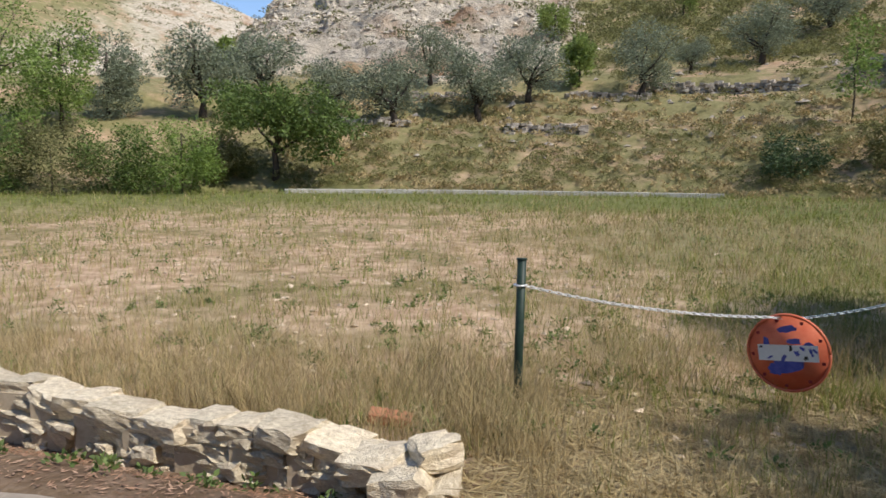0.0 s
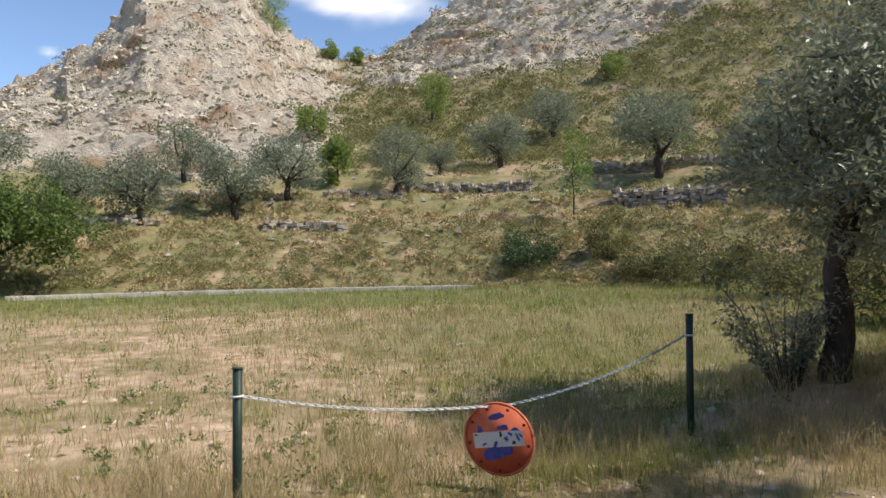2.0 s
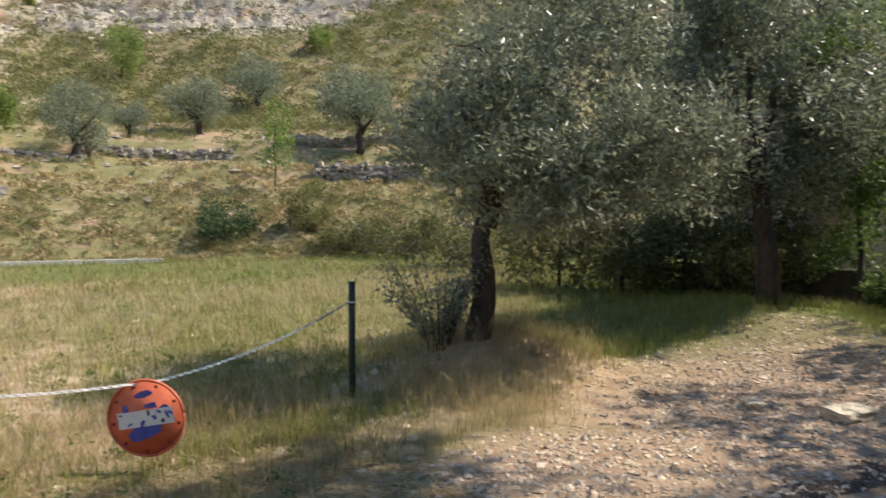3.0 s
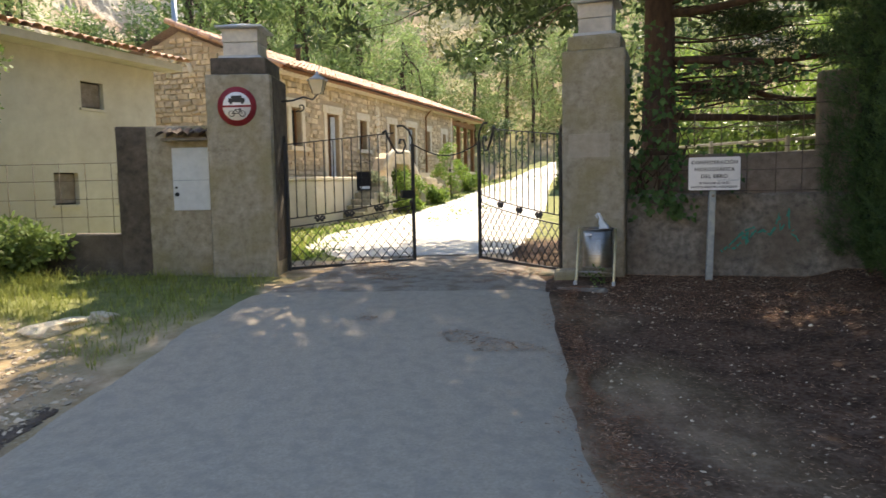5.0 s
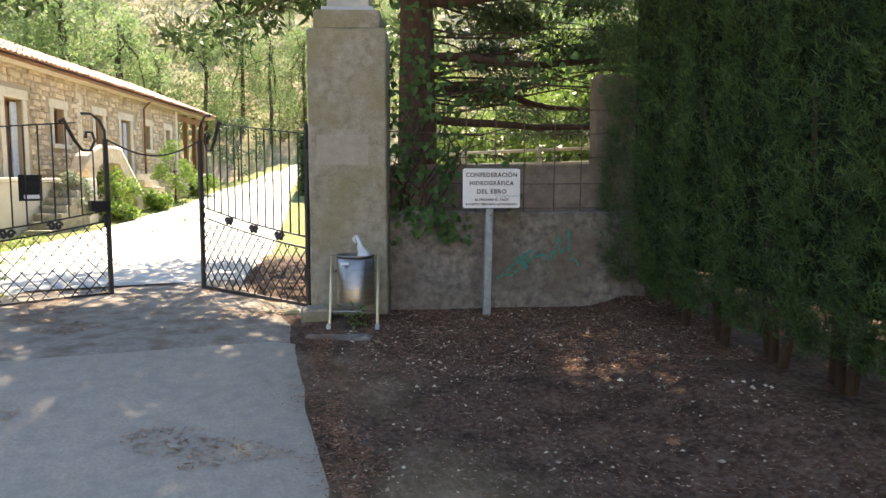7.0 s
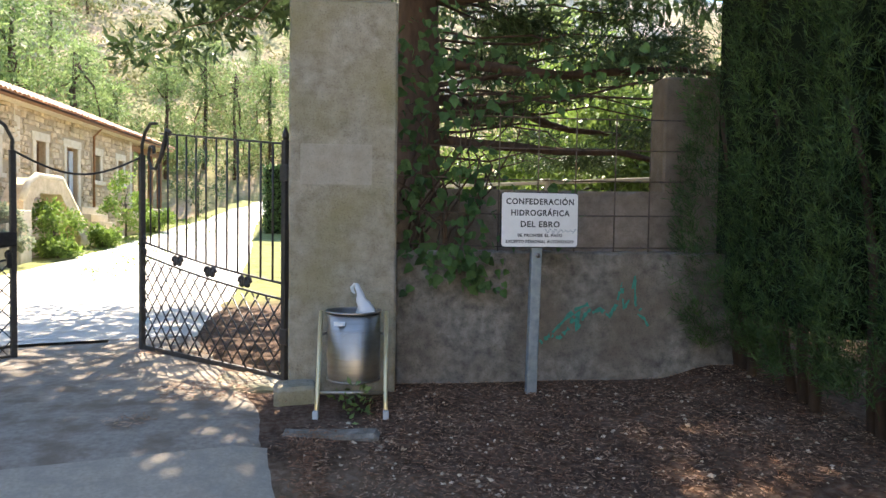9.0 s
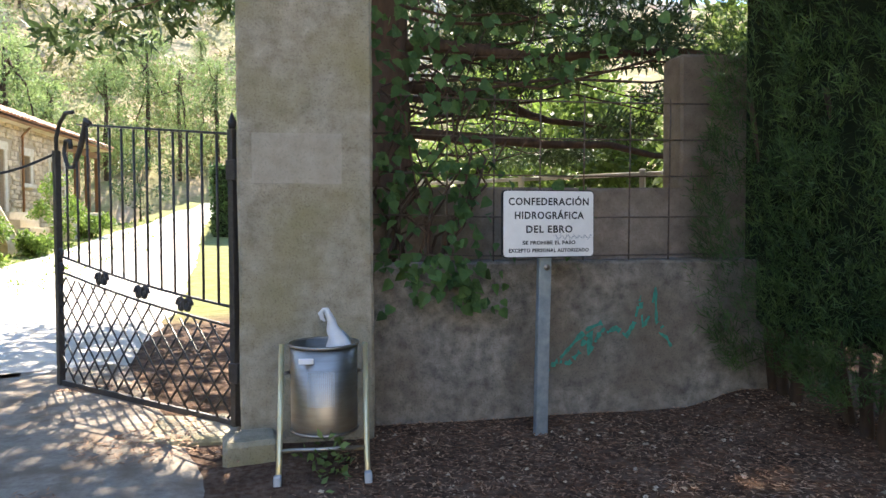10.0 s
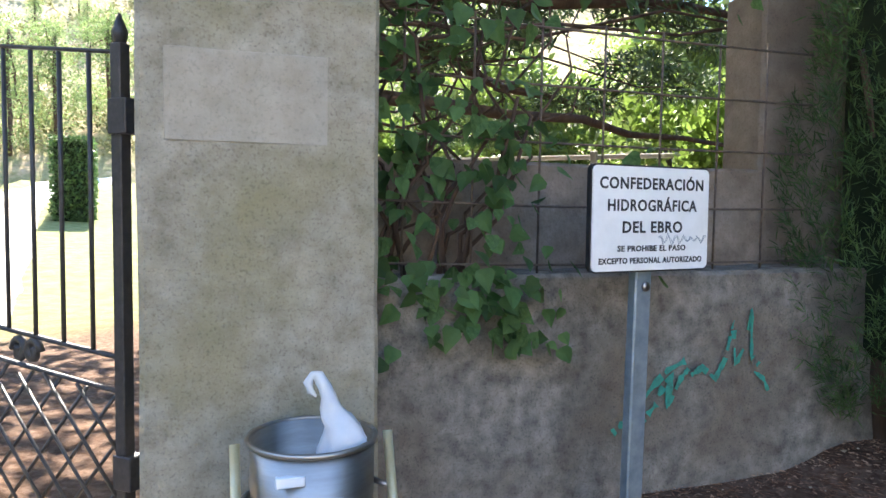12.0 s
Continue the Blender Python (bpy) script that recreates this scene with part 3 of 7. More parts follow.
ribbon("driveway", [(15, -0.6), (18, 0.6), (21, 0.4), (26, -1.9), (34, -5.4), (46, -11.0), (62, -18.7)], [(15, -3.6), (20, -5.2), (27, -7.0), (36, -9.2), (46, -12.8), (62, -21)], M_GRAVELROAD, 0.03, "pale sunlit gravel driveway beyond the gate", 80)


# ---- gate pillars and boundary wall ----
# two frames of reference, seen from the lane: x to the right along the face, y backwards, z up
UX, UY = 0.402, 0.916
GF = Matrix(((-UX, UY, 0, 11.74), (-UY, -UX, 0, -4.545), (0, 0, 1, 0), (0, 0, 0, 1)))
LF = Matrix(((-0.087, 0.996, 0, 13.0), (-0.996, -0.087, 0, 0.7), (0, 0, 1, 0), (0, 0, 0, 1)))


def rough_block(x0, x1, y0, y1, z0, z1, cuts=14, amp=0.006, seed=1, bevel=0.018):
    """A rendered masonry block with slightly uneven faces and chipped arrises."""
    bm = boxm(x0, x1, y0, y1, z0, z1, bevel=bevel)
    es = [e for e in bm.edges if e.calc_length() > 0.25]
    bmesh.ops.subdivide_edges(bm, edges=es, cuts=cuts, use_grid_fill=True)
    for v in bm.verts:
        v.co += amp * noise.noise_vector(v.co * 2.3 + Vector((seed, 0, 0))) + amp * 0.6 * noise.noise_vector(v.co * 9 + Vector((0, seed, 0)))
    return bm


def pillar_cap(parent, x0, x1, y0, y1, z):
    cx, cy, w = (x0 + x1) / 2, (y0 + y1) / 2, (x1 - x0) * 0.325
    part("cap_base", boxm(cx - w - 0.05, cx + w + 0.05, cy - w - 0.05, cy + w + 0.05, z, z + 0.05, bevel=0.01), M_LEAD, parent, "pale grey cap slab")
    part("cap_course", boxm(cx - w + 0.006, cx + w - 0.006, cy - w + 0.006, cy + w - 0.006, z + 0.05, z + 0.24, bevel=0.008), M_CAP, parent)
    part("cap_course", boxm(cx - w, cx + w, cy - w, cy + w, z + 0.245, z + 0.44, bevel=0.008), M_CAP, parent)
    bm = boxm(cx - w - 0.08, cx + w + 0.08, cy - w - 0.08, cy + w + 0.08, z + 0.44, z + 0.475, bevel=0.008)
    top = [bm.verts.new((cx + sx * (w + 0.06), cy + sy * (w + 0.06), z + 0.475)) for sx, sy in ((-1, -1), (1, -1), (1, 1), (-1, 1))]
    peak = bm.verts.new((cx, cy, z + 0.56))
    for a, b in zip(top, top[1:] + top[:1]):
        bm.faces.new((a, b, peak))
    part("cap_lid", bm, M_LEAD, parent, "pale blue-grey pyramid lid")


rp = thing("gate_pillar", "tall olive-stained rendered gate pillar with a pale repaired patch", "pillar", GF, "gate pillars")
part("shaft", rough_block(-0.82, 0, 0, 0.80, -0.35, 3.0, 16), M_CONCRETE, rp)
part("neck", rough_block(-0.76, -0.06, 0.06, 0.74, 3.0, 3.2, 6, seed=4), M_CONCRETE, rp)
pillar_cap(rp, -0.76, -0.06, 0.06, 0.74, 3.2)
part("repair_patch", rough_block(-0.735, -0.19, -0.0045, 0.01, 1.60, 1.91, 10, 0.003, 7, 0.004), M_PATCH, rp, "smooth paler square of newer render")

lp = thing("gate_pillar", "weathered rendered gate pillar with a dark stained neck", "pillar", LF, "gate pillars")
part("shaft", rough_block(-0.41, 0.52, 0, 0.95, -0.3, 2.88, 16, seed=9), M_CONCRETE, lp)
part("neck", rough_block(-0.34, 0.46, 0.06, 0.88, 2.88, 3.12, 6, seed=3), M_DARKRENDER, lp)
pillar_cap(lp, -0.34, 0.46, 0.06, 0.88, 3.12)
# thin skin that makes the whole side face darker than the front
part("dark_side", rough_block(0.515, 0.528, 0.12, 0.93, 0.2, 2.86, 8, 0.002, 5, 0.002), M_DARKRENDER, lp, "darker side face")

bw = thing("boundary_wall", "low rendered boundary wall with dark damp stains and an open ledge", "wall", GF)
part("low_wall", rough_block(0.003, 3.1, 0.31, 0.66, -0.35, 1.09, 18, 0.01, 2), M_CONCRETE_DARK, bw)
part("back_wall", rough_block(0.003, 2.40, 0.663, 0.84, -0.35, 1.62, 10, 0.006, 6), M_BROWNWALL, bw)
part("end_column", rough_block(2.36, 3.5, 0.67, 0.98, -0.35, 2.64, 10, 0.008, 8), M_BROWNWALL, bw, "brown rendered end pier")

mesh_f = thing("wire_mesh", "rusty steel mesh fixed above the low wall", "fence", GF)
for z in (1.13, 1.40, 1.69, 1.95, 2.21):
    part("bar", tubem([(0.0, 0.40, z + 0.02), (0.8, 0.40, z), (1.6, 0.395, z - 0.005), (2.44, 0.40, z)], 0.006, 5), M_RUSTIRON, mesh_f)
for x in (0.2, 0.52, 0.85, 1.18, 1.5, 1.84, 2.14):
    part("bar", tubem([(x, 0.41, 1.09), (x + 0.01, 0.41, 2.25)], 0.006, 5), M_RUSTIRON, mesh_f)

# cabinet wall beside the other pillar
cb = thing("meter_cabinet", "rendered masonry cabinet with a white metal door", "cabinet", LF)
part("body", rough_block(-1.42, -0.413, 0.30, 0.9, -0.3, 2.2, 10, 0.006, 11), M_CONCRETE, cb)
# end of the cabinet, much darker than its front
part("side_pier", rough_block(-1.9, -1.423, 0.36, 0.9, -0.3, 2.21, 8, 0.006, 12), M_DARKRENDER, cb, "dark end of the cabinet")
dr = part("door", boxm(-1.04, -0.43, 0.275, 0.302, 0.96, 1.88, bevel=0.006), M_PANEL, cb, "pale blue-white metal door")
part("seam", boxm(-1.035, -0.435, 0.270, 0.276, 1.40, 1.408), M_GALV, dr)
part("latch", tubem([(-0.98, 0.25, 1.2), (-0.98, 0.28, 1.2)], 0.03, 10), M_BLACK, dr)
part("latch", tubem([(-0.985, 0.255, 1.3), (-0.985, 0.28, 1.3)], 0.018, 8), M_BLACK, dr)
for k in range(5):
    bm = bmesh.new()
    x = -1.08 + k * 0.155
    n = 6
    ring = [[(x + 0.085 * math.cos(math.pi * i / n) * (1 - 0.15 * j), 0.02 + 0.32 * j, 2.02 + 0.08 * math.sin(math.pi * i / n) + 0.09 * j) for i in range(n + 1)] for j in (0, 1)]
    vs = [[bm.verts.new(p) for p in r] for r in ring]
    for i in range(n):
        bm.faces.new((vs[0][i], vs[0][i + 1], vs[1][i + 1], vs[1][i]))
    r = bmesh.ops.solidify(bm, geom=bm.faces[:], thickness=0.016)
    part("tile", bm, M_TILE_OLD, cb, "lichen-dark curved clay tile")
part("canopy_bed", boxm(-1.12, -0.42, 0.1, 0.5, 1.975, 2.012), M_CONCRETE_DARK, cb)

# low wall and wire going on behind the bushes
lw = thing("garden_wall", "dark low garden wall with wire netting above", "wall", LF)
part("masonry", rough_block(-9.0, -1.903, 0.45, 0.75, -0.4, 0.62, 10, 0.01, 13), M_DARKRENDER, lw)
for z in (0.85, 1.12, 1.4, 1.66):
    part("wire", tubem([(-9, 0.6, z), (-1.9, 0.6, z + 0.03)], 0.006, 4), M_RUSTIRON, lw)
for k in range(18):
    part("wire", tubem([(-8.9 + 0.4 * k, 0.6, 0.6), (-8.9 + 0.4 * k, 0.6, 1.7)], 0.005, 4), M_RUSTIRON, lw)

# ---- round traffic sign on the pillar ----
ts = thing("traffic_sign", "round red-rimmed no-vehicles sign with car and motorcycle", "sign", LF @ pose(0.045, -0.012, 2.43, 90) @ Matrix.Diagonal((0.9, 0.9, 1, 1)))
part("rim", tubem([(0, 0, -0.014), (0, 0, 0.014)], 0.305, 48), M_SIGNRED, ts)
part("face", tubem([(0, 0, 0.010), (0, 0, 0.019)], 0.222, 48), M_SIGNWHITE, ts)
part("bar", boxm(-0.222, 0.222, -0.016, 0.016, 0.017, 0.024), M_SIGNRED, ts)
car = bmesh.new()
for a in ((-0.13, 0.13, 0.06, 0.125), (-0.085, 0.085, 0.12, 0.165), (-0.11, -0.07, 0.035, 0.06), (0.07, 0.11, 0.035, 0.06)):
    box(car, a[0], a[1], a[2], a[3], 0.018, 0.0235, bevel=0.002)
part("car_symbol", car, M_INK, ts)
bike = bmesh.new()
for cx in (-0.085, 0.085):
    pts = [(cx + 0.045 * math.cos(a), -0.115 + 0.045 * math.sin(a), 0.02) for a in np.linspace(0, 2 * math.pi, 17)]
    tube(bike, pts, 0.006, 4)
for p in (((-0.085, -0.115), (-0.02, -0.06)), ((-0.02, -0.06), (0.03, -0.11)), ((0.03, -0.11), (-0.085, -0.115)), ((0.03, -0.11), (0.06, -0.055)), ((0.06, -0.055), (0.085, -0.115)), ((-0.03, -0.05), (0.06, -0.055)), ((0.03, -0.045), (0.075, -0.04))):
    tube(bike, [(*p[0], 0.02), (*p[1], 0.02)], 0.008, 4)
part("motorcycle_symbol", bike, M_INK, ts)

# ---- lantern on a scrolled bracket ----
la = thing("wall_lantern", "black iron wall lantern with pale glass on a scrolled bracket", "lamp", LF @ pose(0.2, 0, 0))
part("bracket", tubem([(0.3, 0.62, 2.56), (0.5, 0.62, 2.57), (0.66, 0.62, 2.62), (0.80, 0.62, 2.58), (0.88, 0.62, 2.66)], 0.014, 6), M_IRON, la)
part("scroll", tubem([(0.53, 0.62, 2.40) if i == 0 else (0.62 + 0.07 * (1 - i / 14) * math.cos(i * 0.62 + 3.4), 0.62, 2.47 + 0.07 * (1 - i / 14) * math.sin(i * 0.62 + 3.4)) for i in range(13)], 0.01, 5), M_IRON, la)
bm = bmesh.new()
for r0, r1, z0, z1 in ((0.06, 0.115, 2.66, 2.86),):
    lo = [bm.verts.new((0.88 + r0 * sx, 0.62 + r0 * sy, z0)) for sx, sy in ((-1, -1), (1, -1), (1, 1), (-1, 1))]
    hi = [bm.verts.new((0.88 + r1 * sx, 0.62 + r1 * sy, z1)) for sx, sy in ((-1, -1), (1, -1), (1, 1), (-1, 1))]
    for k in range(4):
        bm.faces.new((lo[k], lo[(k + 1) % 4], hi[(k + 1) % 4], hi[k]))
    bm.faces.new(lo[::-1])
part("glass", bm, M_GLASS, la, "yellowed lantern glass")
for sx, sy in ((-1, -1), (1, -1), (1, 1), (-1, 1)):
    part("strut", tubem([(0.88 + 0.062 * sx, 0.62 + 0.062 * sy, 2.655), (0.88 + 0.118 * sx, 0.62 + 0.118 * sy, 2.865)], 0.007, 4), M_IRON, la)
bm = bmesh.new()
tube(bm, [(0.88, 0.62, 2.86), (0.88, 0.62, 2.93), (0.88, 0.62, 2.95), (0.88, 0.62, 3.0)], [0.17, 0.06, 0.03, 0.012], 8)
part("hood", bm, M_LEAD, la)

# ---- iron gate leaves ----
def gate_leaf(name_label, hinge, latch, z0=0.02, swap=False):
    a, b = Vector(hinge), Vector(latch)
    d = (b - a).normalized()
    L = (b - a).length
    m = Matrix(((d.x, -d.y, 0, a.x), (d.y, d.x, 0, a.y), (0, 0, 1, z0), (0, 0, 0, 1)))
    g = thing("iron_gate", name_label, "gate", m, "gate leaves")
    top = lambda s: 1.92 + 0.115 * s
    r1 = lambda s: 0.79 + 0.132 * s - 0.03 * math.sin(math.pi * s / L)
    r2 = lambda s: 0.66 + 0.132 * s - 0.03 * math.sin(math.pi * s / L)
    part("hinge_post", boxm(-0.025, 0.025, -0.025, 0.025, -0.02, 1.95, bevel=0.004), M_IRON, g)
    part("post_tip", tubem([(0, 0, 1.95), (0, 0, 1.99), (0, 0, 2.06)], [0.022, 0.03, 0.004], 6), M_IRON, g)
    part("latch_post", boxm(L - 0.025, L + 0.025, -0.025, 0.025, -0.03, 1.95, bevel=0.004), M_IRON, g)
    part("bottom_rail", boxm(0.025, L - 0.025, -0.012, 0.012, 0.0, 0.045, bevel=0.003), M_IRON, g)
    ss = np.linspace(0.02, L - 0.02, 12)
    part("top_rail", tubem([(s, 0, top(s)) for s in np.linspace(0.02, L - 0.33, 8)], 0.009, 5), M_IRON, g)
    part("middle_rail", tubem([(s, 0, r1(s)) for s in ss], 0.011, 5), M_IRON, g)
    part("lattice_rail", tubem([(s, 0, r2(s)) for s in ss], 0.011, 5), M_IRON, g)
    nb = 14
    for k in range(1, nb):
        s = L * k / nb
        t = top(s) - 0.01 if s < L - 0.34 else top(s) - 0.28 - 0.3 * (s - L + 0.34)
        part("bar", tubem([(s, 0, r1(s)), (s, 0, t)], 0.009, 6), M_IRON, g)
    # lattice of crossing flat bars
    step = 0.165
    for sgn in (1, -1):
        c = -3.0
        while c < 4.0:
            pts = []
            for s in np.linspace(0.02, L - 0.02, 60):
                z = sgn * (s * 1.12 - c * 1.12)
                if 0.03 < z < r2(s):
                    pts.append((s, 0.008 * sgn, z))
            if len(pts) > 2:
                part("lattice_bar", tubem([pts[0], pts[-1]], 0.0075, 4), M_IRON, g)
            c += step
    # paired scrolls between the rails
    for s in (0.24 * L, 0.47 * L, 0.71 * L):
        for side in (-1, 1):
            zc = (r1(s) + r2(s)) / 2
            pts = [(s + side * (0.04 + 0.042 * (1 - i / 16) * math.cos(i * 0.55)), 0, zc + 0.052 * (1 - i / 20) * math.sin(i * 0.55)) for i in range(14)]
            part("scroll", tubem(pts, [0.016] * 6 + [0.019] * 8, 6), M_IRON, g)
    # the swan-neck scroll above the latch post
    neck = [(L, 0, 1.93), (L + 0.0, 0, 2.05), (L - 0.06, 0, 2.17), (L - 0.16, 0, 2.245), (L - 0.27, 0, 2.24)]
    part("swan_neck", tubem(neck, 0.017, 6), M_IRON, g)
    part("swan_scroll", tubem([(L - 0.52, 0, 2.12), (L - 0.47, 0, 2.16), (L - 0.44, 0, 2.08), (L - 0.36, 0, 1.92), (L - 0.27, 0, 1.80), (L - 0.18, 0, 1.80), (L - 0.12, 0, 1.92), (L - 0.15, 0, 2.02), (L - 0.22, 0, 2.02), (L - 0.23, 0, 1.95)], [0.024, 0.026, 0.024, 0.022, 0.018, 0.017, 0.017, 0.017, 0.019, 0.02], 6), M_IRON, g)
    for z in (1.1, 0.98):
        part("scroll", tubem([(L - 0.03 - 0.03 * math.sin(i * 0.6), 0, z + 0.035 * math.cos(i * 0.6)) for i in range(9)], 0.016, 6), M_IRON, g)
    for z in (0.30, 1.62):
        part("hinge_plate", boxm(-0.06, 0.03, -0.035, 0.035, z, z + 0.13, bevel=0.004), M_IRON, g)
    return g


gr = gate_leaf("black wrought-iron gate leaf standing open with lattice base", (12.40, -3.86, 0), (14.44, -2.97, 0))
gl = gate_leaf("black wrought-iron gate leaf with lattice base and lock box", (13.62, 0.10, 0), (14.45, -1.86, 0), 0.0)
_gl_len = math.hypot(0.83, 1.96)
part("lock_box", boxm(_gl_len - 0.22, _gl_len + 0.02, -0.05, 0.05, 1.06, 1.19, bevel=0.008), M_BLACK, gl, "black lock box")
part("padlock", boxm(_gl_len - 0.07, _gl_len - 0.02, -0.06, -0.03, 0.86, 1.0, bevel=0.012), M_BLACK, gl)
nt_ = part("notice_plate", boxm(_gl_len - 0.98, _gl_len - 0.73, 0.02, 0.03, 1.2, 1.5, bevel=0.004), M_BLACK, gl, "small black notice plate with a white strip")
part("white_strip", boxm(_gl_len - 0.93, _gl_len - 0.75, 0.03, 0.034, 1.225, 1.27), M_WHITE, nt_)
part("white_strip", boxm(_gl_len - 0.93, _gl_len - 0.75, 0.016, 0.02, 1.225, 1.27), M_WHITE, nt_)
cable = thing("slack_cable", "dark slack cable strung between the gate leaves", "cable", pose(0, 0, 0))
part("strand", tubem([(14.44 + 0.01 * t, -2.97 + 1.11 * t, 1.95 - 0.20 * math.sin(math.pi * t)) for t in np.linspace(0, 1, 14)], 0.011, 6), M_BLACK, cable)

# ---- litter bin ----
def litter_bin():
    m = Matrix(((-UX, UY, 0, 11.52), (-UY, -UX, 0, -4.12), (0, 0, 1, 0), (0, 0, 0, 1)))
    b = thing("litter_bin", "round stainless steel litter bin hung in a tubular frame", "bin", m)
    z0, z1, r = 0.185, 0.678, 0.19
    n = 40
    bm = bmesh.new()
    prof = [(0.0, z0 + 0.01), (r * 0.97, z0), (r * 0.985, z0 + 0.03), (r, z1), (r - 0.006, z1), (r * 0.97, z0 + 0.04), (0.0, z0 + 0.03)]
    rings = [[bm.verts.new((p[0] * math.cos(a), p[0] * math.sin(a), p[1])) for a in np.linspace(0, 2 * math.pi, n, endpoint=False)] for p in prof]
    for r0, r1 in zip(rings, rings[1:]):
        for k in range(n):
            bm.faces.new((r0[k], r0[(k + 1) % n], r1[(k + 1) % n], r1[k])).smooth = True
    bmesh.ops.remove_doubles(bm, verts=bm.verts[:], dist=1e-5)
    part("drum", bm, M_STEEL, b)
    part("rim", tubem([((r + 0.004) * math.cos(a), (r + 0.004) * math.sin(a), z1) for a in np.linspace(0, 2 * math.pi, 41)], 0.009, 6), M_STEEL, b)
    part("foot_ring", tubem([(r * 0.98 * math.cos(a), r * 0.98 * math.sin(a), z0 + 0.01) for a in np.linspace(0, 2 * math.pi, 41)], 0.008, 6), M_STEEL, b)
    # rows of fine perforations as raised beads on the front of the drum
    bm = bmesh.new()
    for i in range(26):
        for j in range(15):
            a = -math.pi / 2 - 0.45 + j * 0.017 * 3.2
            z = 0.36 + i * 0.0075
            p = Vector((r * 0.987 * math.cos(a), r * 0.987 * math.sin(a), z))
            o = Vector((math.cos(a), math.sin(a), 0)) * 0.0016
            t = Vector((-math.sin(a), math.cos(a), 0)) * 0.0035
            u = Vector((0, 0, 0.0022))
            bm.faces.new([bm.verts.new(p + o + q) for q in (-t - u, t - u, t + u, -t + u)])
    part("perforation", bm, M_LEAD, b, "band of fine punched holes")
    part("sticker", boxm(-0.13, -0.05, -0.1885, -0.166, 0.595, 0.624, bevel=0.002), M_WHITE, b, "torn white paper label")
    for s in (-1, 1):
        part("leg", tubem([(s * 0.232, -0.02, 0.68), (s * 0.232, -0.24, 0.1), (s * 0.236, -0.32, -0.04)], 0.0155, 10), M_BRASSY, b)
        part("foot", boxm(s * 0.236 - 0.02, s * 0.236 + 0.02, -0.345, -0.295, -0.06, 0.04, bevel=0.006), M_LEAD, b)
        part("pivot", tubem([(s * 0.19, 0, 0.52), (s * 0.226, -0.06, 0.52)], 0.01, 8), M_STEEL, b)
    part("cross_bar", tubem([(-0.231, -0.225, 0.14), (0.231, -0.225, 0.14)], 0.0125, 8), M_STEEL, b)
    # plastic bag, its knotted handle standing up
    bm = bmesh.new()
    tube(bm, [(0.085, -0.04, 0.50), (0.085, -0.05, 0.62), (0.088, -0.05, 0.685), (0.075, -0.04, 0.725), (0.055, -0.03, 0.775), (0.035, -0.02, 0.83), (0.02, -0.01, 0.865), (0.0, -0.01, 0.87), (-0.012, -0.01, 0.85), (-0.008, -0.01, 0.82), (0.004, -0.01, 0.80)],
         [0.068, 0.076, 0.066, 0.044, 0.031, 0.021, 0.017, 0.016, 0.016, 0.012, 0.004], 14)
    bmesh.ops.subdivide_edges(bm, edges=bm.edges[:], cuts=1)
    for v in bm.verts:
        k = 0.35 + 0.65 * min(max((0.80 - v.co.z) / 0.12, 0), 1)
        v.co += 0.026 * k * noise.noise_vector(v.co * 17) + 0.012 * k * noise.noise_vector(v.co * 45)
    bag = thing("carrier_bag", "crumpled white plastic bag stuffed in the bin", "bag", m)
    part("film", bm, M_BAG, bag)
    return b


litter_bin()
slab = thing("paving_slab", "worn concrete slab lying before the bin", "slab", GF @ pose(-0.42, -1.0, 0, 0, 0, -6))
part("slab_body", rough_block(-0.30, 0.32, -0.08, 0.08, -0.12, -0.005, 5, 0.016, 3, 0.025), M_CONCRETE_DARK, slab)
blk = thing("stone_block", "squared stone block at the foot of the pillar", "stone", GF @ pose(-0.72, -0.21, 0, 0, 0, 8))
part("block_body", rough_block(-0.17, 0.14, -0.15, 0.14, -0.1, 0.125, 4, 0.016, 5, 0.025), M_CONCRETE, blk)
sill = thing("concrete_footing", "broken concrete footing beneath the gate hinge", "kerb", GF @ pose(-1.1, 0.25, 0))
part("footing_body", rough_block(-0.35, 0.25, -0.2, 0.4, -0.2, 0.03, 6, 0.014, 6, 0.02), M_CONCRETE, sill)

# ---- notice sign ----
def text_mesh(body, size, depth, material, parent, name="lettering", bold=0.0, space=1.0):
    cu = bpy.data.curves.new(name, "FONT")
    cu.body, cu.size, cu.extrude, cu.align_x, cu.offset, cu.space_character = body, size, depth, "CENTER", bold, space
    cu.resolution_u = 3
    tmp = bpy.data.objects.new("tmp_text", cu)
    scene.collection.objects.link(tmp)
    dg = bpy.context.evaluated_depsgraph_get()
    me = bpy.data.meshes.new_from_object(tmp.evaluated_get(dg))
    bpy.data.objects.remove(tmp)
    me.materials.clear()
    me.materials.append(material)
    me.name = name
    ob = new(name, me)
    ob.parent = parent
    return ob


def rounded_plate(w, h, r, y0, y1, inset=0.0):
    bm = bmesh.new()
    pts = []
    for cx, cz, a0 in ((w / 2 - r, h / 2 - r, 0), (-w / 2 + r, h / 2 - r, 90), (-w / 2 + r, -h / 2 + r, 180), (w / 2 - r, -h / 2 + r, 270)):
        for k in range(6):
            a = radians(a0 + 18 * k)
            pts.append((cx + (r - inset) * math.cos(a), cz + (r - inset) * math.sin(a)))
    f = bm.faces.new([bm.verts.new((x, y0, z)) for x, z in pts])
    ex = bmesh.ops.extrude_face_region(bm, geom=[f])
    bmesh.ops.translate(bm, vec=(0, y1 - y0, 0), verts=[v for v in ex["geom"] if isinstance(v, bmesh.types.BMVert)])
    bmesh.ops.recalc_face_normals(bm, faces=bm.faces[:])
    return bm


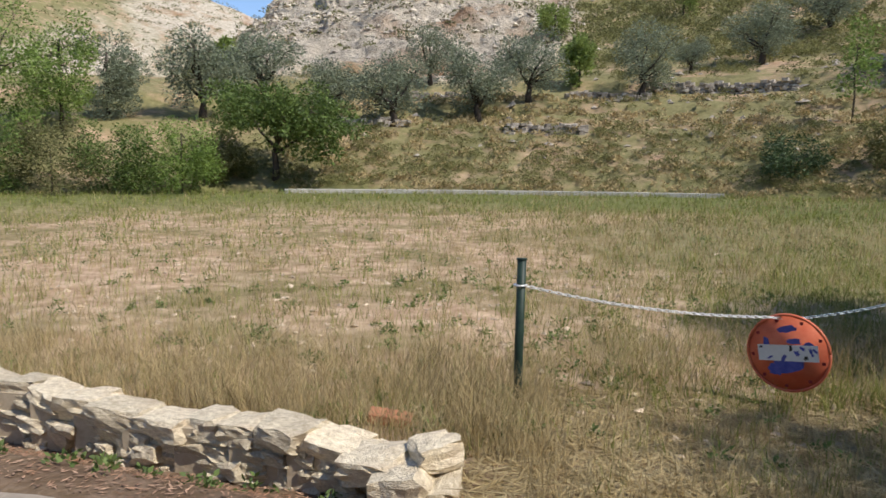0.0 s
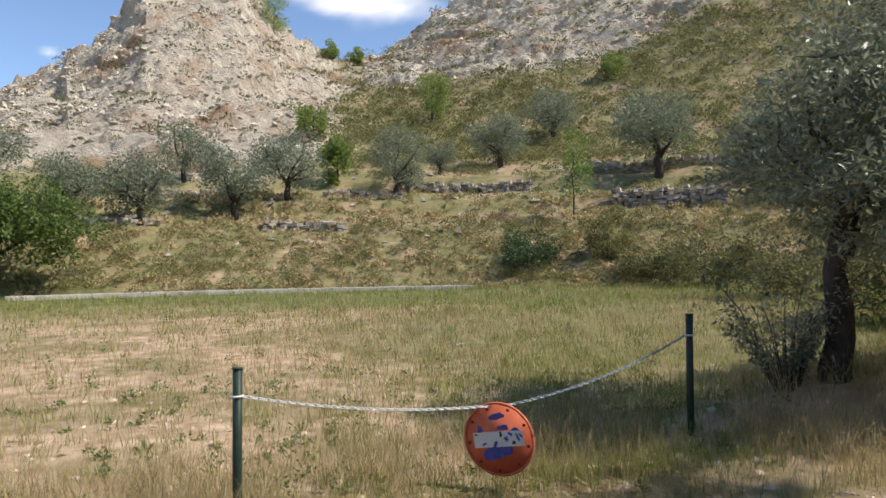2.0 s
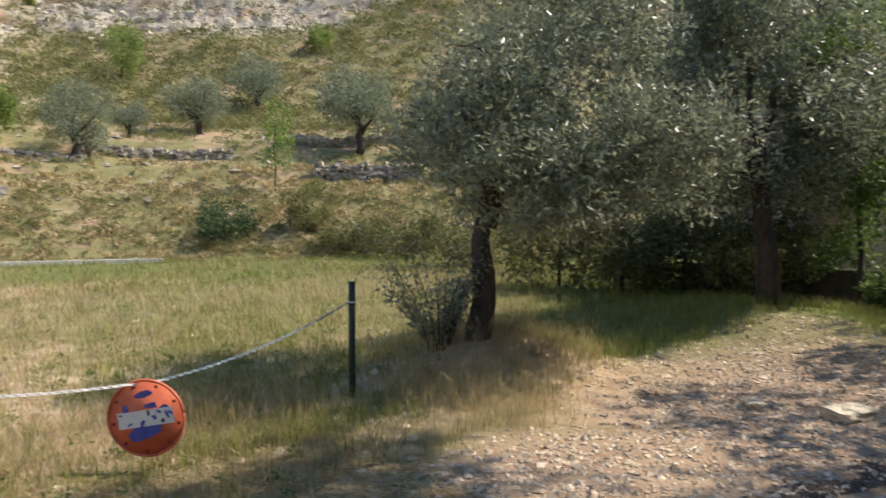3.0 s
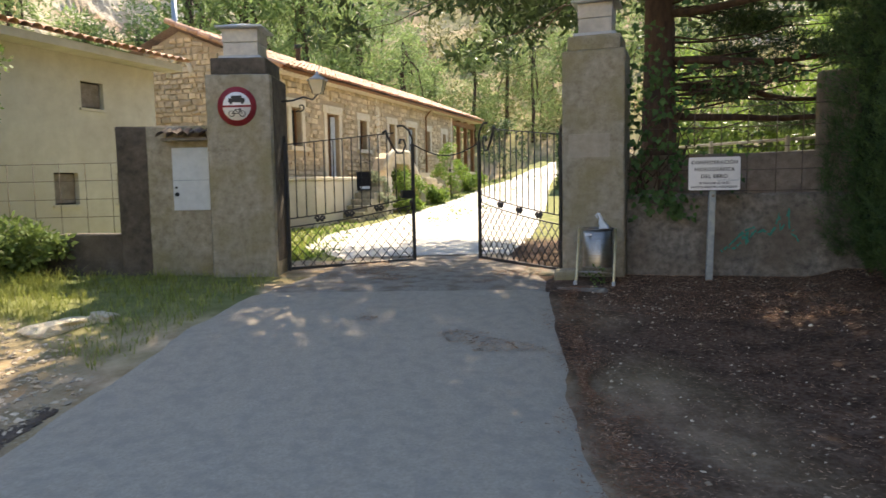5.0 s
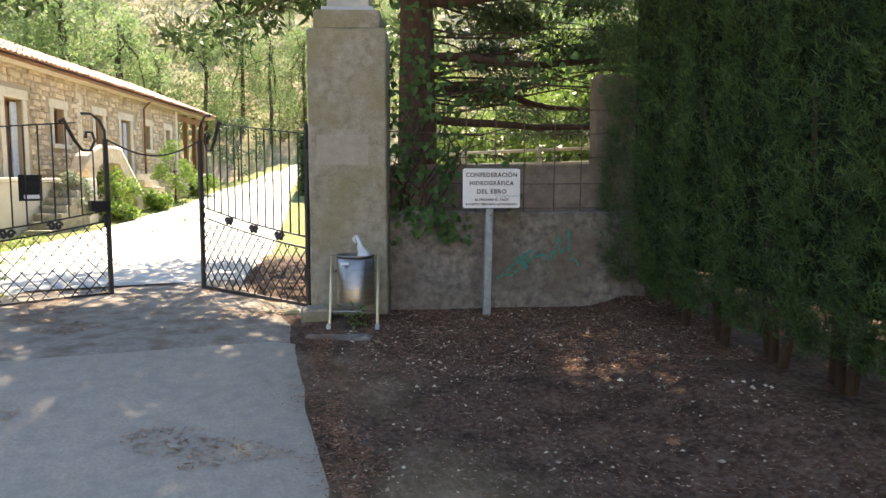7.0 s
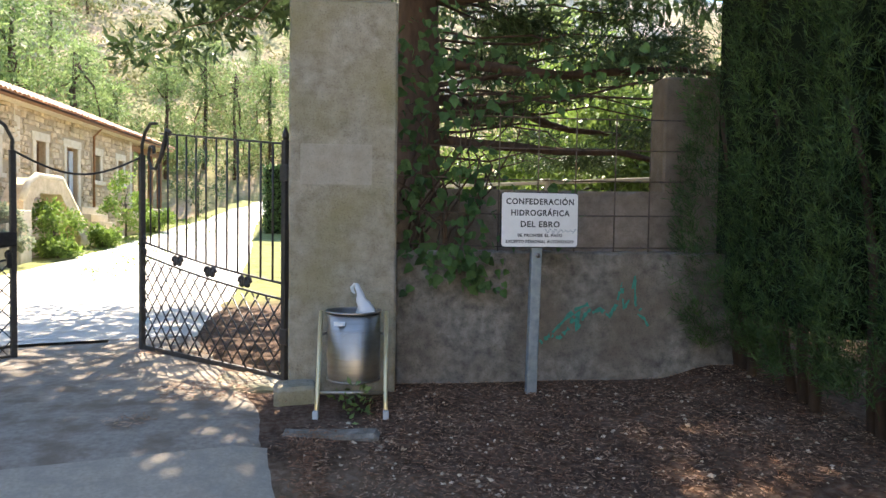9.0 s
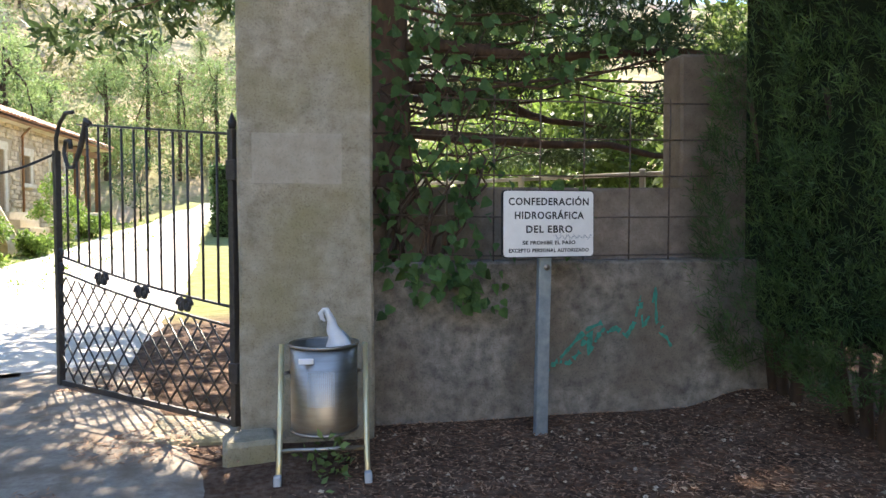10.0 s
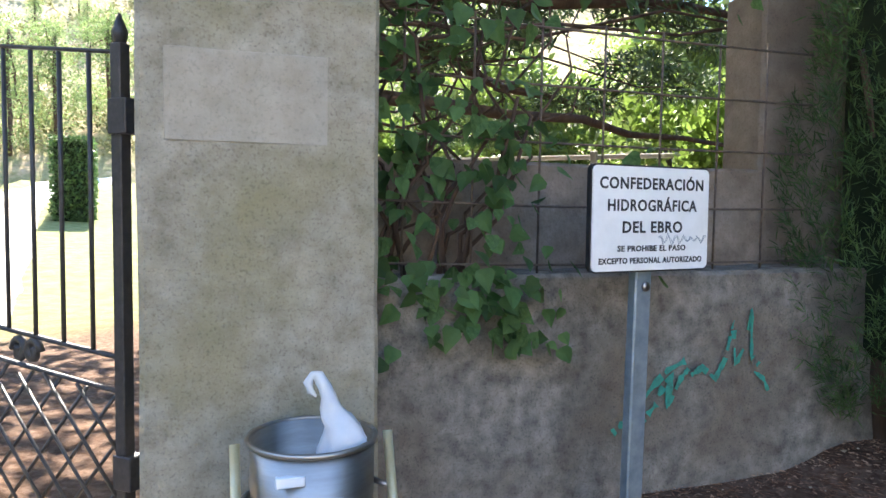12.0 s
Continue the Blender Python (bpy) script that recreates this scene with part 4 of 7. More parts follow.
SX, SY = 0.272, 0.962
SF = Matrix(((-SX, SY, 0, 11.205), (-SY, -SX, 0, -5.503), (0, 0, 1, 0), (0, 0, 0, 1)))
ns = thing("notice_sign", "white lettered notice sign on a galvanised steel post", "sign", SF)
part("post", boxm(-0.048, 0.036, 0.012, 0.062, -0.25, 1.50, bevel=0.006), M_GALV, ns, "blue-grey galvanised post").matrix_local = pose(0, 0, 1.3) @ pose(0, 0, 0, 0, 1.3, 0) @ pose(0, 0, -1.3)
part("bolt", tubem([(-0.004, 0.012, 1.075), (-0.004, 0.004, 1.075)], 0.02, 14), M_STEEL, ns)
edge_ = part("frame_edge", rounded_plate(0.625, 0.424, 0.03, -0.012, 0.010), M_BLACK, ns, "black folded edge")
edge_.matrix_local = pose(0, 0, 1.35)
face_ = part("plate", rounded_plate(0.625, 0.424, 0.03, -0.018, -0.011, 0.007), M_SIGNWHITE, ns, "white enamel face with a grey smear")
face_.matrix_local = pose(0, 0, 1.35)
for body, size, z, w, bold in (("CONFEDERACIÓN", 0.058, 0.118, 0.545, 0.0015), ("HIDROGRÁFICA", 0.058, 0.032, 0.47, 0.0015), ("DEL EBRO", 0.058, -0.054, 0.315, 0.0015), ("SE PROHIBE EL PASO", 0.029, -0.128, 0.36, 0.001), ("EXCEPTO PERSONAL AUTORIZADO", 0.029, -0.176, 0.545, 0.001)):
    tx = text_mesh(body, size, 0.0008, M_INK, face_, bold=bold, space=1.12)
    wide = tx.dimensions.x or 1
    tx.matrix_local = pose(0, -0.0192, z, 90) @ Matrix.Diagonal((w / wide, 1.08, 1, 1))
scr = bmesh.new()
pts = [(0.03 + 0.0125 * i, -0.0195, -0.083 + 0.02 * math.sin(i * 1.9) + 0.008 * math.cos(i * 4.7)) for i in range(22)]
tube(scr, pts, 0.0015, 4)
tube(scr, [(p[0] + 0.006, p[1], p[2] * 0.6 - 0.033) for p in pts], 0.0012, 4)
part("scribble", scr, M_GALV, face_, "thin grey pen scribble")

# sprayed green scrawl on the low wall
gfm = thing("graffiti", "turquoise green sprayed scrawl on the low wall", "graffiti", GF)
rg = random.Random(4)
for pts, w in (([(1.30, 0.42), (1.42, 0.55), (1.50, 0.62), (1.60, 0.66)], 0.022), ([(1.45, 0.50), (1.52, 0.60), (1.50, 0.44), (1.58, 0.58), (1.62, 0.62)], 0.020), ([(1.62, 0.58), (1.70, 0.62), (1.78, 0.56), (1.84, 0.66), (1.88, 0.84), (1.90, 0.62), (1.96, 0.72), (1.99, 0.90), (2.0, 0.66), (2.06, 0.60)], 0.018), ([(1.2, 0.34), (1.28, 0.40), (1.36, 0.38), (1.44, 0.46)], 0.02), ([(2.02, 0.58), (2.08, 0.54), (2.12, 0.46)], 0.014)):
    bm = bmesh.new()
    P = [Vector((x, 0.293, z)) for x, z in pts]
    dense = []
    for a, b in zip(P, P[1:]):
        dense += [a.lerp(b, k / 5) for k in range(5)]
    dense.append(P[-1])
    left, right = [], []
    for i, p in enumerate(dense):
        d = (dense[min(i + 1, len(dense) - 1)] - dense[max(i - 1, 0)]).normalized()
        s = Vector((-d.z, 0, d.x)) * w * (0.35 + rg.random() * 0.75)
        left.append(bm.verts.new(p + s))
        right.append(bm.verts.new(p - s))
    for i in range(len(dense) - 1):
        if rg.random() < 0.86:
            bm.faces.new((left[i], left[i + 1], right[i + 1], right[i]))
    part("stroke", bm, M_GREENPAINT, gfm)


# ---- stone house beyond the gate ----
HF = Matrix(((0.916, 0.40, 0, 23.55), (-0.40, 0.916, 0, 1.74), (0, 0, 1, 0), (0, 0, 0, 1)))   # x along the front, y into the house
H_LEN, H_DEEP, H_EAVE, H_RIDGE = 19.7, 6.5, 4.62, 6.1
OPEN = [("window", 0.80, 1.38, 2.50, 3.66), ("door", 2.98, 3.82, 1.50, 3.66), ("window", 5.42, 6.0, 2.58, 3.62), ("window", 8.05, 8.62, 2.58, 3.68), ("door", 10.05, 10.85, 1.78, 3.70), ("window", 12.2, 12.7, 2.75, 3.66), ("window", 14.4, 14.9, 2.75, 3.66)]
house = thing("stone_house", "long low honey-stone house with a clay-tiled roof", "house", HF)


def wall_with_holes(x0, x1, z0, z1, y0, y1, holes, material, parent):
    """One wall skin with real openings: a welded grid of panels, given its thickness."""
    xs = sorted({x0, x1, *[h[1] for h in holes], *[h[2] for h in holes]})
    zs = sorted({z0, z1, *[h[3] for h in holes], *[h[4] for h in holes]})
    bm = bmesh.new()
    grid = {(x, z): bm.verts.new((x, y0, z)) for x in xs for z in zs}
    for a, b in zip(xs, xs[1:]):
        for c, d in zip(zs, zs[1:]):
            if not any(h[1] <= a + 1e-6 and h[2] >= b - 1e-6 and h[3] <= c + 1e-6 and h[4] >= d - 1e-6 for h in holes):
                bm.faces.new((grid[a, c], grid[b, c], grid[b, d], grid[a, d]))
    bmesh.ops.delete(bm, geom=[v for v in bm.verts if not v.link_faces], context="VERTS")
    ex = bmesh.ops.extrude_face_region(bm, geom=bm.faces[:])
    bmesh.ops.translate(bm, vec=(0, y1 - y0, 0), verts=[v for v in ex["geom"] if isinstance(v, bmesh.types.BMVert)])
    bmesh.ops.recalc_face_normals(bm, faces=bm.faces[:])
    return part("wall", bm, material, parent)


wall_with_holes(0, 15.8, -0.2, H_EAVE, 0, 0.5, OPEN, M_JOINT, house)
part("wall", boxm(0, 0.5, 0.503, H_DEEP, -0.2, H_EAVE), M_JOINT, house)
part("wall", boxm(0.503, H_LEN, H_DEEP - 0.5, H_DEEP, -0.2, H_EAVE), M_JOINT, house)
part("wall", boxm(15.3, 15.8, 0.503, H_DEEP - 0.503, -0.2, H_EAVE), M_JOINT, house)
gb = bmesh.new()
for y in (0, 0.45):
    gb.faces.new([gb.verts.new(p) for p in ((y, 0, H_EAVE + 0.002), (y, H_DEEP, H_EAVE + 0.002), (y, H_DEEP / 2, H_RIDGE - 0.12))])
part("gable", gb, M_JOINT, house)
part("inner_floor", boxm(0.5, 15.3, 0.5, 6.0, 1.3, 1.4), M_DARK, house)
for kind, a, b, z0, z1 in OPEN:
    w = part("door" if kind == "door" else "window", boxm(a, b, 0.20, 0.24, z0, z1), M_DOOR if kind == "door" else M_DARK, house, "brown wooden door" if kind == "door" else "dark recessed window")
    fr = bmesh.new()
    for q in ((a, a + 0.06, z0, z1), (b - 0.06, b, z0, z1), (a + 0.06, b - 0.06, z1 - 0.06, z1)):
        box(fr, q[0], q[1], 0.16, 0.199, q[2], q[3], bevel=0.005)
    part("frame", fr, M_DOOR, w)
    if kind == "door":
        for k in range(3):
            part("panel", boxm(a + 0.12, b - 0.12, 0.17, 0.199, z0 + 0.12 + 0.64 * k, z0 + 0.66 + 0.64 * k, bevel=0.012), M_DOOR, w)
        # opaque grey-blue strip for the glass at the right of the door
        part("door_glass", boxm((a + b) / 2 + 0.08, b - 0.05, 0.10, 0.15, z0 + 0.05, z1 - 0.08, bevel=0.01), M_LEAD, w, "pale grey-blue door glass")
    jm = 0.20
    part("jamb", boxm(a - jm, a - 0.003, -0.045, 0.12, z0, z1, bevel=0.01), M_DRESSED, w, "dressed stone surround")
    part("jamb", boxm(b + 0.003, b + jm, -0.045, 0.12, z0, z1, bevel=0.01), M_DRESSED, w)
    part("lintel", boxm(a - jm - 0.06, b + jm + 0.06, -0.05, 0.12, z1 + 0.003, z1 + 0.26, bevel=0.012), M_DRESSED, w)
    if kind == "window":
        part("sill", boxm(a - 0.22, b + 0.22, -0.14, 0.19, z0 - 0.14, z0 - 0.003, bevel=0.012), M_DRESSED, w)
        part("mullion", boxm((a + b) / 2 - 0.02, (a + b) / 2 + 0.02, 0.17, 0.199, z0, z1 - 0.06), M_DOOR, w)
for x in (6.95, 15.75):
    part("quoin_strip", boxm(x - 0.16, x + 0.16, -0.05, 0.01, 0.0, H_EAVE - 0.05, bevel=0.01), M_DRESSED, house)
part("gutter", tubem([(-0.2, -0.42, H_EAVE + 0.0), (H_LEN + 0.2, -0.42, H_EAVE - 0.03)], 0.055, 8), M_DOOR, house, "brown metal gutter")
part("downpipe", tubem([(12.0, -0.40, H_EAVE - 0.02), (12.0, -0.1, H_EAVE - 0.35), (12.0, -0.09, 0.2)], 0.04, 8), M_DOOR, house)
part("soffit", boxm(-0.25, H_LEN + 0.25, -0.40, 0.6, H_EAVE - 0.08, H_EAVE - 0.01), M_DRESSED, house)
# glazed wooden porch at the far end
pch = part("porch", boxm(15.85, 19.6, 1.6, 1.7, 0.4, 4.4), M_DOOR, house, "wooden porch front")
for x in (15.9, 17.1, 18.3, 19.5):
    part("porch_post", boxm(x - 0.09, x + 0.09, -0.05, 0.13, 0.2, 4.5, bevel=0.01), M_DOOR, pch)
part("porch_beam", boxm(15.8, 19.7, -0.06, 0.14, 4.2, 4.42, bevel=0.01), M_DOOR, pch)
part("parapet", boxm(15.8, 19.7, -0.1, 0.2, 0.0, 1.9, bevel=0.02), M_DRESSED, pch)
# roof slopes in barrel tiles
def barrel_roof(name, parent, x0, x1, y_e, z_e, y_r, z_r, pitch=0.24, course=0.42, seed=2):
    r_ = random.Random(seed)
    V, F = [], []
    n = 4
    L = math.hypot(y_r - y_e, z_r - z_e)
    dy, dz = (y_r - y_e) / L, (z_r - z_e) / L
    nx, ny = -dz * (1 if dy > 0 else -1), abs(dy)
    k = 0
    x = x0
    while x < x1:
        s = 0.0
        while s < L:
            lift = 0.03 + r_.uniform(-0.008, 0.012)
            jx = r_.uniform(-0.01, 0.01)
            base = len(V)
            for j, (t, w) in enumerate(((s - 0.05, 0.122), (min(s + course, L), 0.102))):
                for i in range(n + 1):
                    a = math.pi * i / n
                    h = lift * (1 - j * 0.6) + 0.085 * math.sin(a)
                    V.append((x + jx + w * math.cos(a), y_e + dy * t + nx * h, z_e + dz * t + ny * h))
            for i in range(n):
                F.append((base + i, base + i + 1, base + n + 2 + i, base + n + 1 + i))
            s += course
        x += pitch
    return raw(name, V, F, M_TILE, parent)


rb = bmesh.new()
for y0, y1 in ((-0.45, H_DEEP / 2), (H_DEEP + 0.45, H_DEEP / 2)):
    q = [(-0.25, y0, H_EAVE + 0.02), (H_LEN + 0.25, y0, H_EAVE + 0.02), (H_LEN + 0.25, y1, H_RIDGE), (-0.25, y1, H_RIDGE)]
    rb.faces.new([rb.verts.new(p) for p in q])
bmesh.ops.solidify(rb, geom=rb.faces[:], thickness=0.07)
rf = part("roof", rb, M_TILE_OLD, house, "sun-bleached clay-tiled roof")
tl = barrel_roof("tiling", rf, -0.2, H_LEN + 0.2, -0.5, H_EAVE + 0.03, H_DEEP / 2, H_RIDGE + 0.02)
tagged(tl, "rows of pale terracotta barrel tiles", kind="stuff")
vt = bmesh.new()
for k in range(10):
    y = -0.4 + k * 0.39
    z = H_EAVE + 0.06 + (y + 0.45) * (H_RIDGE - H_EAVE) / (H_DEEP / 2 + 0.45)
    tube(vt, [(-0.24, y, z), (-0.24, y + 0.4, z + 0.16)], 0.085, 7)
part("verge_tiles", vt, M_TILE, rf)
part("flue", tubem([(1.0, 4.2, 5.3), (1.0, 4.2, 7.2)], 0.09, 10), M_GALV, house, "grey metal flue pipe")
part("flue", tubem([(5.6, 2.5, 5.6), (5.6, 2.5, 6.35), (5.6, 2.5, 6.36), (5.6, 2.5, 6.5)], [0.09, 0.09, 0.13, 0.13], 10), M_BLACK, house, "black chimney cowl")
arch = bmesh.new()
tube(arch, [(-0.03, H_DEEP / 2 + 0.42 * math.cos(a), 4.62 + 0.55 * math.sin(a)) for a in np.linspace(0, math.pi, 10)], 0.09, 6)
part("gable_arch", arch, M_DRESSED, house)
# stair platforms against the front
st = part("terrace", boxm(-0.1, 3.95, -1.25, -0.003, -0.2, 1.44, bevel=0.02), M_CREAM, house, "rendered stair terrace")
part("coping", boxm(-0.15, 3.2, -1.33, -0.05, 1.443, 1.55, bevel=0.02), M_DRESSED, st)
part("pedestal", boxm(3.28, 3.9, -1.9, -1.253, 0.0, 1.55, bevel=0.02), M_DRESSED, st)
for k in range(7):
    part("step", boxm(1.25 + 0.28 * k, 3.275, -1.95, -1.255, 0.1 + 0.19 * k, 0.29 + 0.19 * k, bevel=0.01), M_CONCRETE, st, "worn grey stone step")
# arched flying stair
ar = bmesh.new()
prof = [(4.3, 0.0), (4.3, 1.75), (4.65, 2.2), (5.1, 2.4), (6.4, 2.4), (8.0, 1.0), (8.0, 0.0), (7.55, 0.0)]
prof += [(7.55, 0.85), (6.3, 2.02), (5.2, 2.02), (4.85, 1.85), (4.68, 1.5), (4.68, 0.0)]
f0 = ar.faces.new([ar.verts.new((x, -1.5, z)) for x, z in prof])
ex = bmesh.ops.extrude_face_region(ar, geom=[f0])
bmesh.ops.translate(ar, vec=(0, 0.55, 0), verts=[v for v in ex["geom"] if isinstance(v, bmesh.types.BMVert)])
bmesh.ops.recalc_face_normals(ar, faces=ar.faces[:])
fs = part("flying_stair", ar, M_STONE_J, house, "arched stone flying stair")
part("handrail", tubem([(4.3, -1.45, 1.8), (4.65, -1.45, 2.26), (5.1, -1.45, 2.46), (6.4, -1.45, 2.46), (8.0, -1.45, 1.06)], 0.085, 6), M_DRESSED, fs)
for k in range(7):
    part("step", boxm(9.75, 11.1, -2.3 + 0.28 * k, -0.06, 0.1 + 0.24 * k, 0.34 + 0.24 * k - 0.004, bevel=0.01), M_DRESSED, fs)
part("pedestal", boxm(11.13, 11.75, -1.9, -1.3, 0.0, 1.45, bevel=0.02), M_DRESSED, fs)

# ---- cream outbuilding ----
OF = Matrix(((-0.916, -0.40, 0, 20.0), (0.40, -0.916, 0, 4.0), (0, 0, 1, 0), (0, 0, 0, 1)))   # x towards the field, y towards the lane
ob_ = thing("outbuilding", "cream rendered outbuilding with small shuttered windows and tiled roof", "building", OF)
o_holes = [("w", 1.55, 2.15, 3.0, 3.55), ("w", 2.35, 2.95, 1.0, 1.65), ("w", 0.75, 1.3, 1.0, 1.65)]
wall_with_holes(0, 6.2, 0.0, 4.05, -0.3, 0, o_holes, M_CREAM, ob_)
part("wall", boxm(0, 0.3, -3.5, -0.303, 0.0, 4.05), M_CREAM, ob_)
part("wall", boxm(5.9, 6.2, -3.5, -0.303, 0.0, 4.05), M_CREAM, ob_)
part("wall", boxm(0.303, 5.897, -3.5, -3.2, 0.0, 4.05), M_CREAM, ob_)
for _, a, b, z0, z1 in o_holes:
    w = part("window", boxm(a, b, -0.14, -0.11, z0, z1), M_DARK, ob_, "grey shuttered window")
    part("shutter", boxm(a + 0.03, b - 0.03, -0.105, -0.08, z0 + 0.03, z1 - 0.03, bevel=0.006), M_BROWNWALL, w)
    part("sill", boxm(a - 0.06, b + 0.06, -0.1, 0.04, z0 - 0.06, z0 - 0.003), M_CREAM, w)
part("eave_board", boxm(-0.45, 6.6, -0.05, 0.48, 4.053, 4.22, bevel=0.01), M_CREAM, ob_, "white eave board")
orf = bmesh.new()
orf.faces.new([orf.verts.new(p) for p in ((-0.5, 0.52, 4.23), (-0.5, -3.8, 5.35), (6.7, -3.8, 5.35), (6.7, 0.52, 4.23))])
bmesh.ops.solidify(orf, geom=orf.faces[:], thickness=0.05)
orf_ = part("roof", orf, M_TILE_OLD, ob_, "clay-tiled lean-to roof")
tagged(barrel_roof("tiling", orf_, -0.45, 6.65, 0.55, 4.25, -3.8, 5.39, seed=5), "rows of terracotta barrel tiles", kind="stuff")


# ---- coursed rubble on the house: nearest stones singly, the rest in one bed ----
def stone_mesh(w, h, d, seed, name="stone"):
    r_ = random.Random(seed)
    bm = bmesh.new()
    j = lambda k: r_.uniform(-k, k)
    back = [bm.verts.new((x, 0, z)) for x, z in ((-w / 2, -h / 2), (w / 2, -h / 2), (w / 2, h / 2), (-w / 2, h / 2))]
    mid = [bm.verts.new((x * 0.98 + j(0.012), -d * 0.6, z * 0.97 + j(0.01))) for x, z in ((-w / 2, -h / 2), (w / 2, -h / 2), (w / 2, h / 2), (-w / 2, h / 2))]
    front = [bm.verts.new((x * 0.8 + j(0.02), -d + j(0.012), z * 0.76 + j(0.015))) for x, z in ((-w / 2, -h / 2), (w / 2, -h / 2), (w / 2, h / 2), (-w / 2, h / 2))]
    for a, b in ((back, mid), (mid, front)):
        for k in range(4):
            bm.faces.new((a[k], a[(k + 1) % 4], b[(k + 1) % 4], b[k]))
    bm.faces.new(front)
    bmesh.ops.recalc_face_normals(bm, faces=bm.faces[:])
    me = bpy.data.meshes.new(name)
    bm.to_mesh(me)
    bm.free()
    return me


def clad(parent, m, x0, x1, z0, z1, holes, singles, seed, top=None):
    r_ = random.Random(seed)
    kinds = [stone_mesh(0.30 + 0.05 * k, 0.17 + 0.012 * (k % 4), 0.05, seed * 20 + k) for k in range(8)]
    for me in kinds:
        me.materials.append(M_STONE)
    V, F, count = [], [], 0
    z = z0
    while z < z1 - 0.1:
        h = r_.uniform(0.11, 0.21)
        x = x0 + r_.uniform(0, 0.1)
        while x < x1 - 0.12:
            w = min(r_.uniform(0.15, 0.46), x1 - x)
            cx, cz = x + w / 2, z + h / 2
            clear = all(not (cx + w / 2 > a - 0.22 and cx - w / 2 < b + 0.22 and cz + h / 2 > c - 0.16 and cz - h / 2 < e + 0.27) for _, a, b, c, e in holes)
            if clear and (top is None or cz + h / 2 < top(cx)):
                me = r_.choice(kinds)
                bw_ = max(v.co.x for v in me.vertices) * 2
                bh_ = max(v.co.z for v in me.vertices) * 2
                mm = m @ Matrix.Translation((cx, 0, cz + r_.uniform(-0.022, 0.022))) @ pose(0, 0, 0, 0, r_.uniform(-7, 7), 0) @ Matrix.Diagonal(((w - 0.028) / bw_, r_.uniform(0.5, 1.5), (h - 0.024) / bh_, 1))
                if count < singles and x < 6.5:
                    s_ = new("stone", me)
                    s_.parent = parent
                    s_.matrix_local = mm
                    count += 1
                else:
                    base = len(V)
                    V += [tuple(mm @ v.co) for v in me.vertices]
                    F += [tuple(base + i for i in p.vertices) for p in me.polygons]
            x += w
        z += h
    bed = raw("stone_bed", V, F, M_STONE_J, parent)
    tagged(bed, kind="stuff")


clad(house, Matrix.Identity(4), 0, 15.6, 0.3, H_EAVE - 0.1, OPEN, 190, 3)
clad(house, Matrix(((0, 1, 0, 0), (-1, 0, 0, H_DEEP), (0, 0, 1, 0), (0, 0, 0, 1))), 0, H_DEEP, 0.3, H_RIDGE, [], 100, 6, top=lambda x: H_EAVE + (H_RIDGE - H_EAVE - 0.15) * (1 - abs(x - H_DEEP / 2) / (H_DEEP / 2)))


# ---- chained entrance to the field ----
def chain_post(x, y, top, label):
    z = height(x, y)
    p = thing("chain_post", label, "post", pose(x, y, z), "chain posts")
    part("pole", tubem([(0, 0, -0.2), (0.0, 0, 0.4), (0.008, 0, top - z)], 0.034, 12), M_POSTGREEN, p)
    part("end_cap", tubem([(0.008, 0, top - z), (0.008, 0, top - z + 0.012)], 0.039, 12), M_POSTGREEN, p)
    part("ring", tubem([(0.045 * math.cos(a), 0.045 * math.sin(a), top - z - 0.19) for a in np.linspace(0, 2 * math.pi, 13)], 0.009, 5), M_CHAIN, p, "chain wound round the post")
    return p


chain_post(0.027, 4.15, 0.625, "dark green metal post with a white chain tied on")
chain_post(4.04, 5.2, 0.84, "dark metal post standing in shaded grass beside the olive")


def chain(a, b, sag, label, material):
    """A hanging chain of single links, turned in pairs."""
    a, b = Vector(a), Vector(b)
    c = thing("chain", label, "chain", pose(0, 0, 0))
    me_ = bpy.data.meshes.new("link")
    bm = bmesh.new()
    tube(bm, [(0.019 * math.cos(t) + (0.006 if math.cos(t) > 0 else -0.006), 0.0105 * math.sin(t), 0) for t in np.linspace(0, 2 * math.pi, 9)], 0.0042, 4, cap=False)
    bm.to_mesh(me_)
    bm.free()
    me_.materials.append(material)
    n = int((b - a).length / 0.034)
    for i in range(n):
        t = (i + 0.5) / n
        p = a.lerp(b, t) - Vector((0, 0, sag * 4 * t * (1 - t)))
        d = (b - a) - Vector((0, 0, sag * 4 * (1 - 2 * t)))
        q = d.to_track_quat("X", "Z").to_matrix().to_4x4()
        o = new("link", me_)
        o.parent = c
        o.matrix_local = Matrix.Translation(p) @ q @ pose(0, 0, 0, 90 * (i % 2) + 20)
    return c


chain((0.06, 4.16, 0.43), (1.90, 4.56, 0.195), 0.055, "white plastic chain hanging from the green post", M_CHAIN)
chain((1.90, 4.56, 0.195), (2.16, 4.60, 0.195), 0.01, "short chain threaded behind the round sign", M_CHAIN)
chain((2.16, 4.60, 0.195), (4.0, 5.19, 0.65), 0.075, "dull steel chain rising to the dark post", M_GALV)

rs = thing("no_parking_sign", "dented round orange-red sign with peeling blue and white paint", "sign", pose(2.03, 4.54, -0.07, 92, -8, -33))
part("disc", tubem([(0, 0, -0.012), (0, 0, 0.0)], 0.298, 44), M_RED, rs)
part("rolled_edge", tubem([(0.293 * math.cos(a), 0.293 * math.sin(a), 0.0) for a in np.linspace(0, 2 * math.pi, 45)], 0.011, 6), M_RED, rs)


